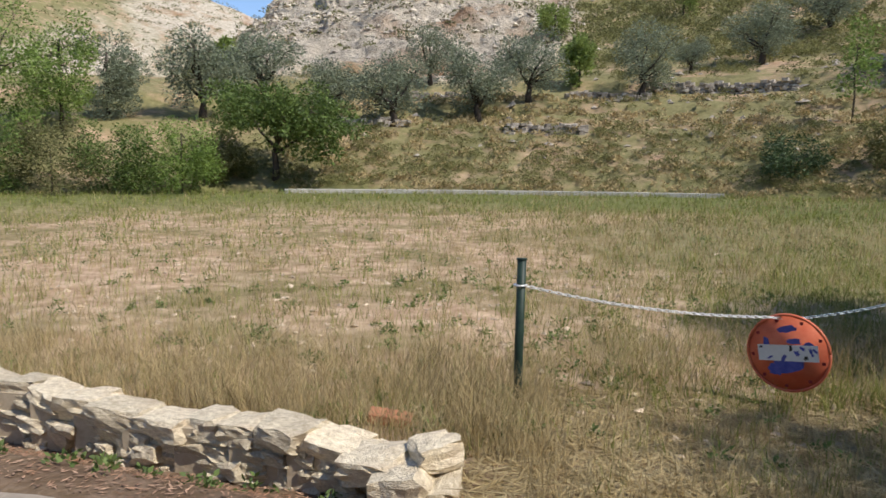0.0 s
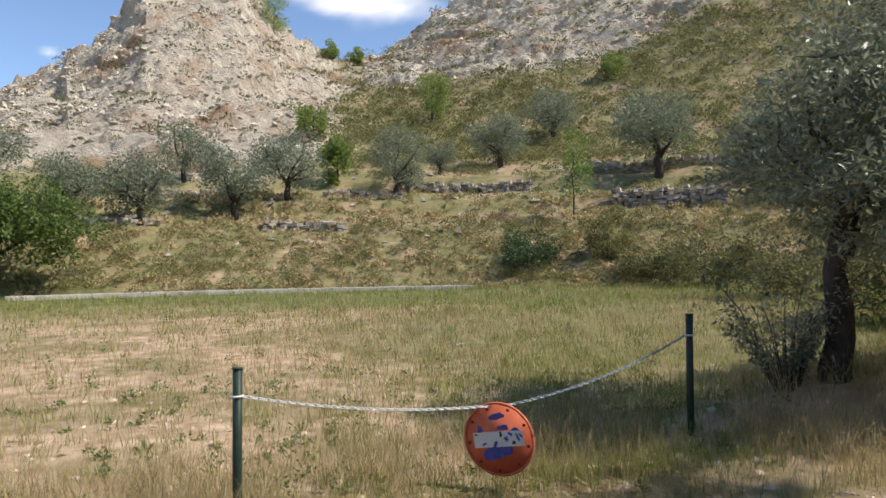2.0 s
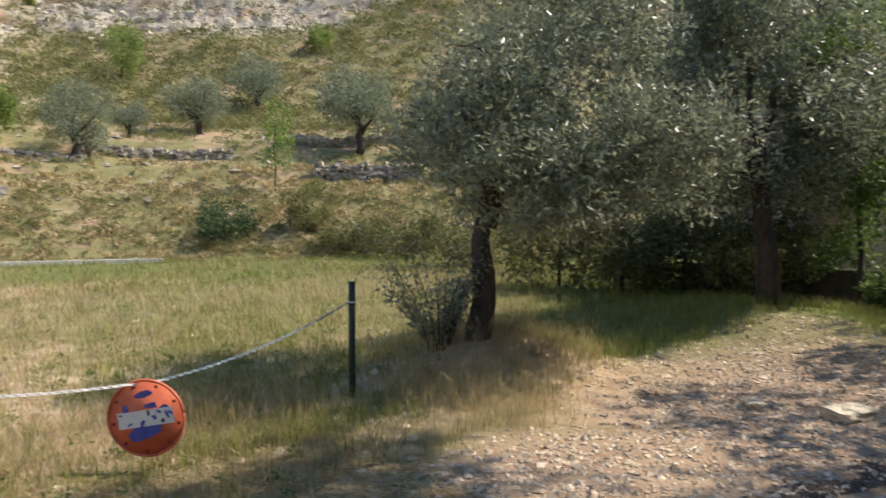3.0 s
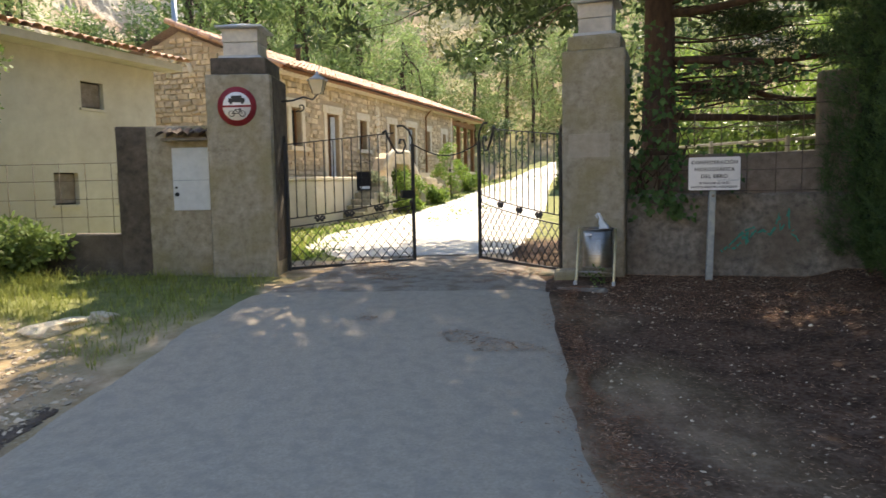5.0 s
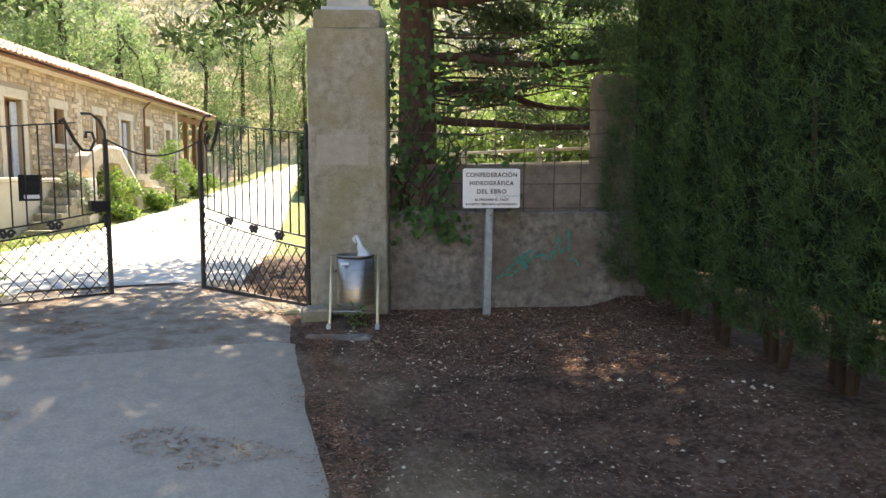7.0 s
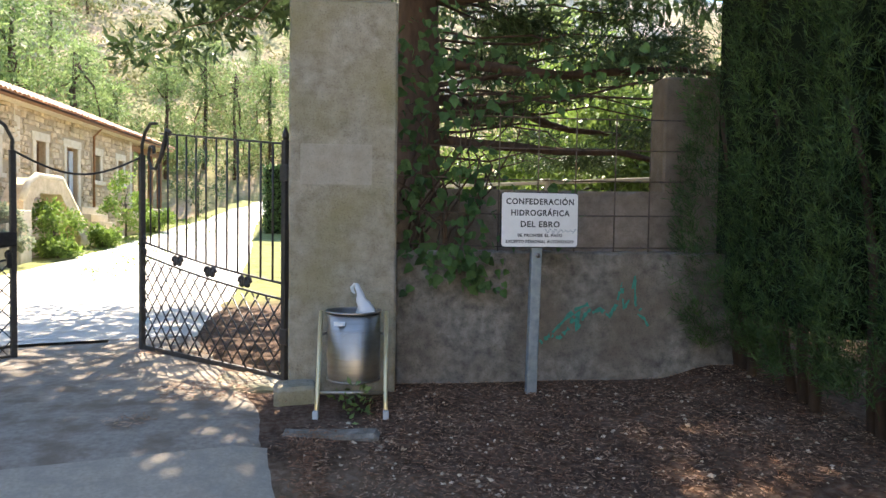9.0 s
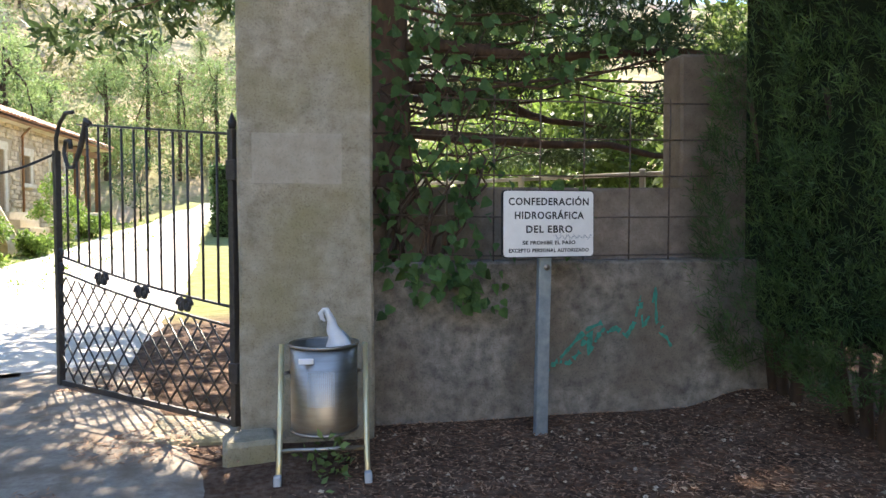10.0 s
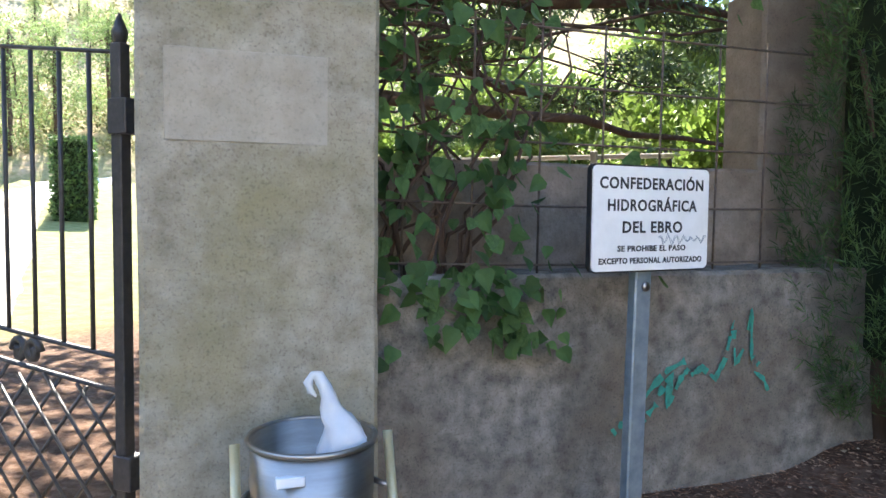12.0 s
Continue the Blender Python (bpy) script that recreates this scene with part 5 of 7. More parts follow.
def flake(name, cx, cy, w, h, z, material, seed, n=18, rough=0.35, turn=0.0, label=""):
    """A ragged-edged flake of paint."""
    r_ = random.Random(seed)
    bm = bmesh.new()
    pts = []
    for k in range(n):
        a = 2 * math.pi * k / n
        s = 1 / max(abs(math.cos(a)), abs(math.sin(a))) ** 0.7 * (1 - rough * r_.random())
        x, y = 0.5 * w * s * math.cos(a), 0.5 * h * s * math.sin(a)
        pts.append((cx + x * math.cos(turn) - y * math.sin(turn), cy + x * math.sin(turn) + y * math.cos(turn), z))
    f = bm.faces.new([bm.verts.new(p) for p in pts])
    bmesh.ops.triangulate(bm, faces=[f])
    bmesh.ops.recalc_face_normals(bm, faces=bm.faces[:])
    for f in bm.faces:
        if f.normal.z < 0:
            f.normal_flip()
    return part(name, bm, material, rs, label)


flake("blue_flake", 0.01, 0.185, 0.15, 0.06, 0.0025, M_BLUE, 1, turn=0.15)
flake("blue_flake", 0.0, -0.10, 0.26, 0.13, 0.0025, M_BLUE, 2, turn=0.1)
flake("blue_flake", -0.10, -0.13, 0.12, 0.10, 0.003, M_BLUE, 3)
flake("blue_flake", 0.14, 0.02, 0.12, 0.14, 0.003, M_BLUE, 4)
flake("blue_flake", -0.15, 0.09, 0.05, 0.07, 0.003, M_BLUE, 5)
flake("blue_flake", 0.05, 0.09, 0.12, 0.05, 0.0025, M_BLUE, 6)
part("white_bar", boxm(-0.215, 0.215, -0.062, 0.062, 0.0005, 0.0055), M_SIGNWHITE, rs, "white bar with worn print")
for k, (x, y, w, h) in enumerate(((-0.19, 0.045, 0.035, 0.022), (-0.13, -0.035, 0.05, 0.022), (-0.03, -0.045, 0.07, 0.04), (0.025, 0.045, 0.07, 0.026), (0.07, 0.0, 0.06, 0.045), (0.105, 0.04, 0.06, 0.03), (0.13, -0.03, 0.04, 0.05), (0.165, 0.012, 0.03, 0.08), (0.195, 0.02, 0.022, 0.05))):
    flake("worn_mark", x, y, w, h, 0.007, M_BLUE if k % 3 else M_INK, 20 + k, rough=0.6, turn=k * 0.5)
for k in range(9):
    a = k * 0.7 + 0.4
    flake("rust_spot", 0.255 * math.cos(a), 0.255 * math.sin(a), 0.03, 0.03, 0.003, M_SIGNRED, 40 + k)

# ---- roadside dry-stone wall ----
def boulder_mesh(seed, name="stone", jit=0.15):
    r_ = random.Random(seed)
    bm = bmesh.new()
    bmesh.ops.create_cube(bm, size=1)
    for v in bm.verts:
        v.co += Vector((r_.uniform(-jit, jit), r_.uniform(-jit, jit), r_.uniform(-jit, jit)))
    bmesh.ops.subdivide_edges(bm, edges=bm.edges[:], cuts=3, use_grid_fill=True)
    for v in bm.verts:
        v.co = v.co.lerp(v.co.normalized() * 0.62, 0.22)
        v.co += 0.12 * noise.noise_vector(v.co * 2.2 + Vector((seed * 3.1, 0, 0))) + 0.075 * noise.noise_vector(v.co * 5.5 + Vector((0, seed, 0)))
    me = bpy.data.meshes.new(name)
    bm.to_mesh(me)
    bm.free()
    me.materials.append(M_LIMESTONE)
    return me


BOULDERS = [boulder_mesh(s) for s in range(14)]
COBBLES = [stone_mesh(1.0, 1.0, 1.0, 700 + s, "cobble") for s in range(8)]


def roadside_wall():
    r_ = random.Random(12)
    w = thing("dry_stone_wall", "low pale limestone roadside wall with mortared joints", "wall", pose(0, 0, 0))
    line = [(-9.0, 4.05), (-3.26, 2.95), (-2.31, 2.76), (-1.52, 2.66), (-0.95, 2.60), (-0.12, 2.52)]
    xs = [p[0] for p in line]
    ys = [p[1] for p in line]
    top = lambda x: float(np.interp(x, [-9, -3.4, -3.0, -2.2, -1.5, -1.25, -0.95, -0.55, -0.1], [-0.16, -0.17, -0.18, -0.24, -0.20, -0.19, -0.24, -0.32, -0.38]))
    core = bmesh.new()
    for a, b in zip(np.linspace(-9, -0.4, 24), np.linspace(-9, -0.4, 24)[1:]):
        y = float(np.interp((a + b) / 2, xs, ys))
        box(core, a - 0.03, b + 0.03, y - 0.008, y + 0.24, -0.7, min(top(a), top(b)) - 0.045)
    part("mortar_core", core, M_MORTAR, w, "crumbling mortar between the stones")
    for course, (zb, hb) in enumerate(((-0.64, 0.12), (-0.54, 0.11), (-0.445, 0.10), (-0.36, 0.09))):
        x = -9.0 + 0.11 * course
        while x < -0.5:
            ln, h = r_.uniform(0.09, 0.25), hb * r_.uniform(0.7, 1.2)
            if zb + h < top(x) - 0.02:
                o = new("stone", r_.choice(BOULDERS))
                o.parent = w
                y = float(np.interp(x + ln / 2, xs, ys))
                o.matrix_local = Matrix.Translation((x + ln / 2, y + 0.10 + r_.uniform(-0.025, 0.03), zb + hb / 2 + r_.uniform(-0.015, 0.015))) @ pose(0, 0, 0, r_.uniform(-9, 9), r_.uniform(-10, 10), -10 + r_.uniform(-9, 9)) @ Matrix.Diagonal((ln * 1.03, 0.26, h * 1.05, 1))
            x += ln * 0.98
    x = -9.0
    while x < -0.5:
        ln = r_.uniform(0.15, 0.40)
        t = top(x + ln / 2)
        h = r_.uniform(0.09, 0.15)
        y = float(np.interp(x + ln / 2, xs, ys))
        o = new("stone", r_.choice(BOULDERS))
        o.parent = w
        slope = -math.degrees(math.atan2(top(x + ln) - top(x), ln))
        o.matrix_local = Matrix.Translation((x + ln / 2, y + 0.11 + r_.uniform(-0.03, 0.03), t - h / 2 + r_.uniform(-0.02, 0.02))) @ pose(0, 0, 0, r_.uniform(-5, 5), slope + r_.uniform(-5, 5), -10 + r_.uniform(-8, 8)) @ Matrix.Diagonal((ln * 1.04, 0.28, h * 1.1, 1))
        x += ln * 0.97
    for px, py, pz, sx, sy, sz, rz in ((-0.30, 2.60, -0.25, 0.30, 0.26, 0.15, 30), (-0.46, 2.40, -0.38, 0.30, 0.26, 0.18, -8), (-0.26, 2.52, -0.46, 0.20, 0.28, 0.22, 10), (-0.42, 2.46, -0.54, 0.36, 0.32, 0.20, 5), (-0.64, 2.58, -0.33, 0.34, 0.30, 0.14, -14)):
        o = new("stone", BOULDERS[int(abs(px * 37)) % 14])
        o.parent = w
        o.matrix_local = Matrix.Translation((px, py, pz)) @ pose(0, 0, 0, 4, -5, rz) @ Matrix.Diagonal((sx, sy, sz, 1))


roadside_wall()
br = thing("brick", "single red brick lying in dry grass behind the wall", "brick", pose(-0.80, 3.5, height(-0.80, 3.5) + 0.05, 4, 8, 8))
part("brick_body", boxm(-0.15, 0.15, -0.07, 0.07, -0.03, 0.04, bevel=0.008), M_BRICKRED, br)
for k, (x, y, s) in enumerate(((7.64, 2.28, 0.5), (7.24, 2.99, 0.28), (8.1, 2.05, 0.3), (10.0, 1.96, 0.55), (8.64, 1.98, 0.26), (10.3, 1.6, 0.3))):
    o = new("flat_stone", BOULDERS[k])
    o.matrix_world = Matrix.Translation((x, y, height(x, y) + 0.02)) @ pose(0, 0, 0, 3, 4, k * 50) @ Matrix.Diagonal((s, s * 0.6, 0.10, 1))
    tagged(o, "flat pale stone slab lying on the gravel", "stone", "slabs on the gravel")

# concrete kerb of a channel along the far field edge
kb = bmesh.new()
pts = []
for a in np.linspace(-24, 10, 40):
    x, y = OX + 29.4 * math.sin(radians(a)), OY + 29.4 * math.cos(radians(a))
    pts.append((x, y, height(x, y)))
for a, b in zip(pts, pts[1:]):
    d = Vector(b) - Vector(a)
    m = Matrix.Translation(a) @ d.to_track_quat("X", "Z").to_matrix().to_4x4()
    box(kb, 0, d.length, -0.12, 0.12, -0.3, 0.17, bevel=0.02, m=m)
tagged(part("channel_kerb", kb, M_CAP), "pale concrete channel kerb along the field edge", "kerb", kind="structure")

# terrace walls of loose stone on the slope
def terrace_wall(az0, az1, r0, el_h, seed, label):
    r_ = random.Random(seed)
    V, F = [], []
    a = az0
    while a < az1:
        rr_ = r0 + r_.uniform(-0.12, 0.12)
        x, y = OX + rr_ * math.sin(radians(a)), OY + rr_ * math.cos(radians(a))
        z = height(x, y) - 0.35
        t = z + 0.35 + el_h * (0.75 + 0.4 * noise.noise(Vector((a * 0.9, seed, 0))))
        while z < t:
            w, h = r_.uniform(0.22, 0.42), r_.uniform(0.14, 0.24)
            me = r_.choice(COBBLES)
            mm = Matrix.Translation((x + r_.uniform(-0.05, 0.05), y + r_.uniform(-0.1, 0.1), z)) @ pose(0, 0, 0, r_.uniform(-9, 9), r_.uniform(-9, 9), -a + r_.uniform(-15, 15)) @ Matrix.Diagonal((w, 0.35, h, 1))
            base = len(V)
            V += [tuple(mm @ v.co) for v in me.vertices]
            F += [tuple(base + i for i in p.vertices) for p in me.polygons]
            z += h * 0.92
        a += math.degrees(0.27 / r0)
    o = raw("terrace_wall", V, F, M_ROCKBED)
    tagged(o, label, "wall", "terrace walls", "stuff")


M_CRAG = mat("crag_stone", (0.36, 0.31, 0.24), (0.72, 0.64, 0.51), 3, 0.92, 0.6, 12, island=0.35)
M_ROCKBED = mat("terrace_stone", (0.24, 0.205, 0.165), (0.54, 0.48, 0.40), 7, 0.92, 0.6, 30, island=0.4)
for q in ((21.6, 30.0, 40.1, 0.85), (19.5, 33, 46.6, 0.8), (4.7, 15.2, 44.0, 0.65), (-6.2, 0.2, 36.0, 0.4), (-1.5, 5, 42.2, 0.35), (-16, -8, 42.0, 0.5), (-20, -14, 36.5, 0.4)):
    terrace_wall(q[0], q[1], q[2], q[3], int(q[0] * 3 + 99), "low dry-stone terrace wall on the slope")


# ---- trees ----
def limb(bm, r_, a, b, r0, r1, bend=0.12, seg=6, n=6):
    a, b = Vector(a), Vector(b)
    L = (b - a).length
    pts = [a.lerp(b, t) + Vector((r_.uniform(-1, 1), r_.uniform(-1, 1), r_.uniform(-0.5, 1))) * bend * L * math.sin(math.pi * t) * 0.6 for t in np.linspace(0, 1, n)]
    tube(bm, pts, list(np.linspace(r0, r1, n)), seg)


def tree(name, label, category, at, trunk, trunk_r, limbs, balls, n_leaf, size, leaf_mat, bark_mat, seed, group="", droop=0.0, shell=0.5, spread=0.6):
    """A thing with a tapered trunk and limbs, and a crown of many leaves gathered in uneven clumps."""
    rng = np.random.default_rng(seed)
    r_ = random.Random(seed)
    t = thing(name, label, category, at, group)
    bm = bmesh.new()
    tube(bm, trunk, list(np.linspace(trunk_r, trunk_r * 0.55, len(trunk))), 9)
    for v in bm.verts:
        v.co += trunk_r * 0.28 * noise.noise_vector(v.co * (1.2 / max(trunk_r, 0.05)) * 0.35 + Vector((seed, 0, 0)))
    top = Vector(trunk[-1])
    order = sorted(balls, key=lambda b: -b[3])
    for b in order[:limbs]:
        limb(bm, r_, top - Vector((0, 0, r_.uniform(0, 0.3) * top.z)), (b[0], b[1], b[2]), trunk_r * 0.42, trunk_r * 0.10)
        for _ in range(2):
            q = (b[0] + r_.uniform(-1, 1) * b[3], b[1] + r_.uniform(-1, 1) * b[4], b[2] + r_.uniform(-0.3, 1) * b[5])
            limb(bm, r_, (b[0], b[1], b[2]), q, trunk_r * 0.12, trunk_r * 0.03, seg=4, n=4)
    part("trunk", bm, bark_mat, t)
    p, d = clumps(rng, balls, n_leaf, shell)
    v, f = leaves(rng, p, size[0], size[1], d * spread, droop)
    raw("crown", v, f, leaf_mat, t)
    return t


def far_olive(seed, w=3.6, h=3.8):
    rng = np.random.default_rng(seed)
    balls = hash_balls(rng, (0, 0, h * 0.57), (w * 0.47, w * 0.47, h * 0.37), 34, w * 0.17, 0.95)
    return balls, [(0, 0, -0.3), (0.08, 0.02, h * 0.10), (-0.05, 0.05, h * 0.2), (0.1, 0, h * 0.28)]


OLIVES = []
# compass, elevation of the foot, size
for k, (az, r, s) in enumerate(((-15.3, 36.3, 1.02), (-8.5, 39.0, 1.05), (-4.4, 40.9, 1.05), (4.3, 42.5, 1.0), (12.7, 50.1, 1.1), (25.0, 45.1, 1.45), (17.1, 60.0, 1.2), (-12.1, 45.0, 0.85), (-20.1, 38.5, 0.85), (7.8, 47.8, 0.6), (33, 44, 1.1), (39, 41, 1.2), (-25.0, 41, 1.1), (-29.5, 37, 1.1))):
    x, y = OX + r * math.sin(radians(az)), OY + r * math.cos(radians(az))
    m = Matrix.Translation((x, y, height(x, y))) @ pose(0, 0, 0, 0, 0, k * 67)
    if k < 4:
        balls, tr = far_olive(30 + k, 3.5 + 0.2 * k, 3.5 + 0.15 * k)
        OLIVES.append(tree("olive_tree", "grey-green olive tree on a dry terrace", "tree", m, tr, 0.21, 7, balls, 6800, (0.15, 0.06), M_OLIVE_FAR, M_BARK, 50 + k, "olives on the slope"))
        OLIVES[-1].scale = (s, s, s)
    else:
        src = OLIVES[k % 4]
        keep = src.scale.copy()
        src.scale = (1, 1, 1)
        copy_thing(src, m @ Matrix.Diagonal((s, s, s, 1)))
        src.scale = keep

# broad walnut at the field edge
x, y = OX + 31.0 * math.sin(radians(-24.6)), OY + 31.0 * math.cos(radians(-24.6))
rng = np.random.default_rng(7)
wb = hash_balls(rng, (0, 0, 2.75), (2.9, 2.3, 1.15), 30, 0.75, 0.85) + hash_balls(rng, (2.6, 0, 1.7), (1.6, 1.4, 0.8), 10, 0.6)
tree("walnut_tree", "round dark green walnut tree shading the field edge", "tree", pose(x, y, height(x, y)), [(0, 0, -0.3), (0.05, 0, 0.5), (0.0, 0, 1.1), (0.1, 0, 1.6)], 0.17, 10, wb, 13000, (0.145, 0.078), M_WALNUT, M_BARK, 71, shell=0.4)


def broadleaf(name, label, az, r, h, w, mat_, seed, n=4200, size=(0.2, 0.10), low=0.25, group="", trunk_r=0.09):
    x, y = OX + r * math.sin(radians(az)), OY + r * math.cos(radians(az))
    rng = np.random.default_rng(seed)
    balls = hash_balls(rng, (0, 0, h * (low + 1) / 2), (w * 0.42, w * 0.42, h * (1 - low) / 2 * 0.9), 22, w * 0.17, 1.0)
    return tree(name, label, "tree", pose(x, y, height(x, y)), [(0, 0, -0.3), (0.05, 0, h * 0.25), (0.0, 0.04, h * 0.5), (0.05, 0, h * 0.75)], trunk_r, 6, balls, n, size, mat_, M_BARK, seed, group, shell=0.35)


for az, r, h, w, mt, sd in ((-43, 33, 5.6, 4.2, M_POPLAR, 101), (-39, 35, 5.0, 4.0, M_POPLAR, 102), (-47, 31, 5.5, 4.5, M_POPLAR, 103), (-36, 37, 3.9, 3.6, M_OLIVE_FAR, 104), (-51, 30, 5.5, 5, M_WALNUT, 105)):
    broadleaf("poplar_tree" if mt == M_POPLAR else "broadleaf_tree", "leafy bright green tree in the hedgerow" if mt == M_POPLAR else "dull green tree in the hedgerow", az, r, h, w, mt, sd, 9500, (0.12, 0.055), 0.05, "hedgerow trees")
for az, r, h, w, mt, sd in ((-35.5, 29.5, 2.9, 3.6, M_WALNUT, 111), (-31.5, 29.2, 3.0, 3.2, M_POPLAR, 112), (-40, 29.5, 2.6, 3.6, M_SCRUBDARK, 113), (-44, 29.0, 2.6, 3.4, M_WALNUT, 114), (-28.5, 31, 2.0, 2.6, M_SCRUBDARK, 115)):
    broadleaf("hedgerow_bush", "dense green bush in the hedgerow", az, r, h, w, mt, sd, 8000, (0.095, 0.048), -0.1, "hedgerow bushes", 0.04)
# thin saplings and young pines on the slope
broadleaf("sapling", "thin pale green sapling below the terrace", 18.3, 36.5, 4.6, 2.6, M_POPLAR, 121, 1500, (0.16, 0.07), 0.2, trunk_r=0.045)
for az, r, h, w, sd in ((7.4, 69.4, 5.6, 3.6, 131), (-0.5, 45.0, 3.2, 2.3, 136), (-2.2, 61.7, 2.8, 3.0, 132), (-27.6, 46.7, 2.0, 1.6, 133), (22, 78, 2.6, 3.0, 134), (-5.0, 102, 5.0, 5.5, 135), (1.5, 108, 3.0, 2.2, 137), (-0.6, 110, 3.4, 2.6, 138)):
    broadleaf("young_pine", "bright green young pine on the slope", az, r, h, w, M_BRIGHTPINE, sd, 3000, (0.26, 0.09), 0.0, "young pines", 0.07)


# pines behind the house: a few kinds, copied
def pine_kind(seed, h, w):
    rng = np.random.default_rng(seed)
    balls = []
    for k in range(46):
        t = rng.uniform(0.1, 1.0)
        rad = w * 0.55 * (1.1 - t) ** 0.55 * rng.uniform(0.3, 1.0)
        a = rng.uniform(0, 2 * math.pi)
        s = w * 0.2 * rng.uniform(0.7, 1.3)
        balls.append((rad * math.cos(a), rad * math.sin(a), h * t, s, s, s * 0.7))
    balls.append((0, 0, h, w * 0.12, w * 0.12, w * 0.18))
    return balls


PINES = []
prg = random.Random(8)
spots = []
for k in range(26):
    sa, sr_ = prg.uniform(70, 128), prg.uniform(66, 128)
    if not (93 < sa < 113 and sr_ > 70):
        spots.append((sa, sr_, prg.uniform(0.75, 1.25)))
spots += [(103, 98, 0.5), (105.5, 104, 0.5), (100, 108, 0.55), (106, 96, 0.45), (98, 92, 0.5), (84, 52, 1.75), (88, 56, 1.45), (91.5, 60, 1.15), (94, 63, 0.95), (97, 66, 0.95), (99.5, 68, 1.0), (101.5, 66, 0.85), (104, 69, 0.95), (80, 50, 1.7), (76, 47, 1.6), (72.5, 44, 1.0), (69, 42, 1.1), (65, 40, 1.1), (61, 36, 1.0), (57, 33, 0.9), (86, 62, 1.3), (107, 72, 1.0), (110, 70, 1.05), (113, 74, 1.0)]
for k, (az, r, s) in enumerate(spots):
    x, y = OX + r * math.sin(radians(az)), OY + r * math.cos(radians(az))
    m = Matrix.Translation((x, y, height(x, y) - 0.2)) @ pose(0, 0, 0, 0, 0, k * 77)
    if k < 4:
        h = 9.0 + 0.7 * k
        PINES.append(tree("pine_tree", "sunlit green pine on the hillside behind the house", "tree", m, [(0, 0, -0.3), (0.1, 0, h * 0.3), (0.0, 0.1, h * 0.6), (0.1, 0, h * 0.93)], 0.20, 6, pine_kind(140 + k, h, 5.0 + 0.4 * k), 6400, (0.25, 0.075), M_PINE, M_BARKRED, 160 + k, "hillside pines", shell=0.3))
    else:
        copy_thing(PINES[k % 4], m @ Matrix.Diagonal((s, s, s, 1)))

# the two roadside olives
rng = np.random.default_rng(21)
z1 = height(5.75, 5.4)
o1 = [(0.8, 0.0, 2.9, 0.9, 0.9, 0.9)] + hash_balls(rng, (0.85, 0.0, 2.55), (1.45, 2.0, 1.5), 66, 0.42, 0.95) + hash_balls(rng, (-0.1, -0.9, 1.75), (0.75, 1.2, 0.5), 16, 0.3) + hash_balls(rng, (1.5, 0.0, 4.3), (1.2, 1.3, 0.8), 18, 0.42) + hash_balls(rng, (1.0, -0.5, 1.6), (1.2, 1.5, 0.45), 22, 0.3) + hash_balls(rng, (1.5, -1.3, 1.95), (0.8, 0.9, 0.5), 14, 0.34)
tree("olive_tree", "silvery olive tree with a leaning dark trunk on a grassy mound", "tree", pose(5.75, 5.4, z1), [(-0.14, -0.1, -0.25), (-0.06, -0.03, 0.05), (0.05, 0.02, 0.35), (0.03, 0, 0.7), (0.0, 0.05, 1.05), (0.16, 0.05, 1.7)], 0.175, 6, o1, 46000, (0.092, 0.026), M_OLIVE, M_BARK, 22, "roadside olives", shell=0.15, spread=0.35)
z2 = height(11.36, 5.6)
o2 = hash_balls(rng, (-0.1, 0.3, 3.35), (2.3, 2.0, 1.5), 60, 0.5, 0.95) + hash_balls(rng, (-1.5, 0.2, 2.2), (0.7, 0.9, 0.6), 12, 0.4) + hash_balls(rng, (1.3, -0.4, 2.3), (0.9, 0.8, 0.9), 16, 0.4) + hash_balls(rng, (0.2, 0, 5.0), (1.7, 1.4, 0.6), 16, 0.5) + hash_balls(rng, (0.2, 1.5, 2.2), (1.9, 0.7, 0.6), 16, 0.4)
tree("olive_tree", "tall olive tree with a forked dark trunk beside the gravel", "tree", pose(11.36, 5.6, z2), [(0.06, 0, -0.2), (0.0, 0, 0.3), (0.02, 0, 0.8), (-0.08, 0, 1.3), (-0.12, 0, 1.8), (-0.22, 0, 2.5)], 0.21, 7, o2, 46000, (0.115, 0.034), M_OLIVE, M_BARK, 23, "roadside olives", shell=0.15, spread=0.35)
# suckers at the first olive's foot
sk = thing("olive_suckers", "thin leafy shoots sprouting at the foot of the olive", "bush", pose(5.2, 5.45, height(5.2, 5.45)))
sr = random.Random(5)
bm = bmesh.new()
tips = []
for k in range(46):
    a, l = sr.uniform(0, 2 * math.pi), sr.uniform(0.6, 1.4)
    e = (0.55 * l * math.cos(a) - 0.1, 0.45 * l * math.sin(a), l * sr.uniform(0.6, 1.0))
    tube(bm, [(0.1 * math.cos(a), 0.1 * math.sin(a), -0.05), (e[0] * 0.5, e[1] * 0.5, e[2] * 0.6), e], [0.005, 0.004, 0.002], 4)
    tips += [tuple(np.array(e) * t + rng.normal(size=3) * 0.05) for t in np.linspace(0.25, 1.08, 60)]
tagged(part("twig_mass", bm, M_BARK, sk), kind="stuff")
v, f = leaves(rng, np.array(tips), 0.065, 0.02)
raw("foliage", v, f, M_OLIVE, sk)
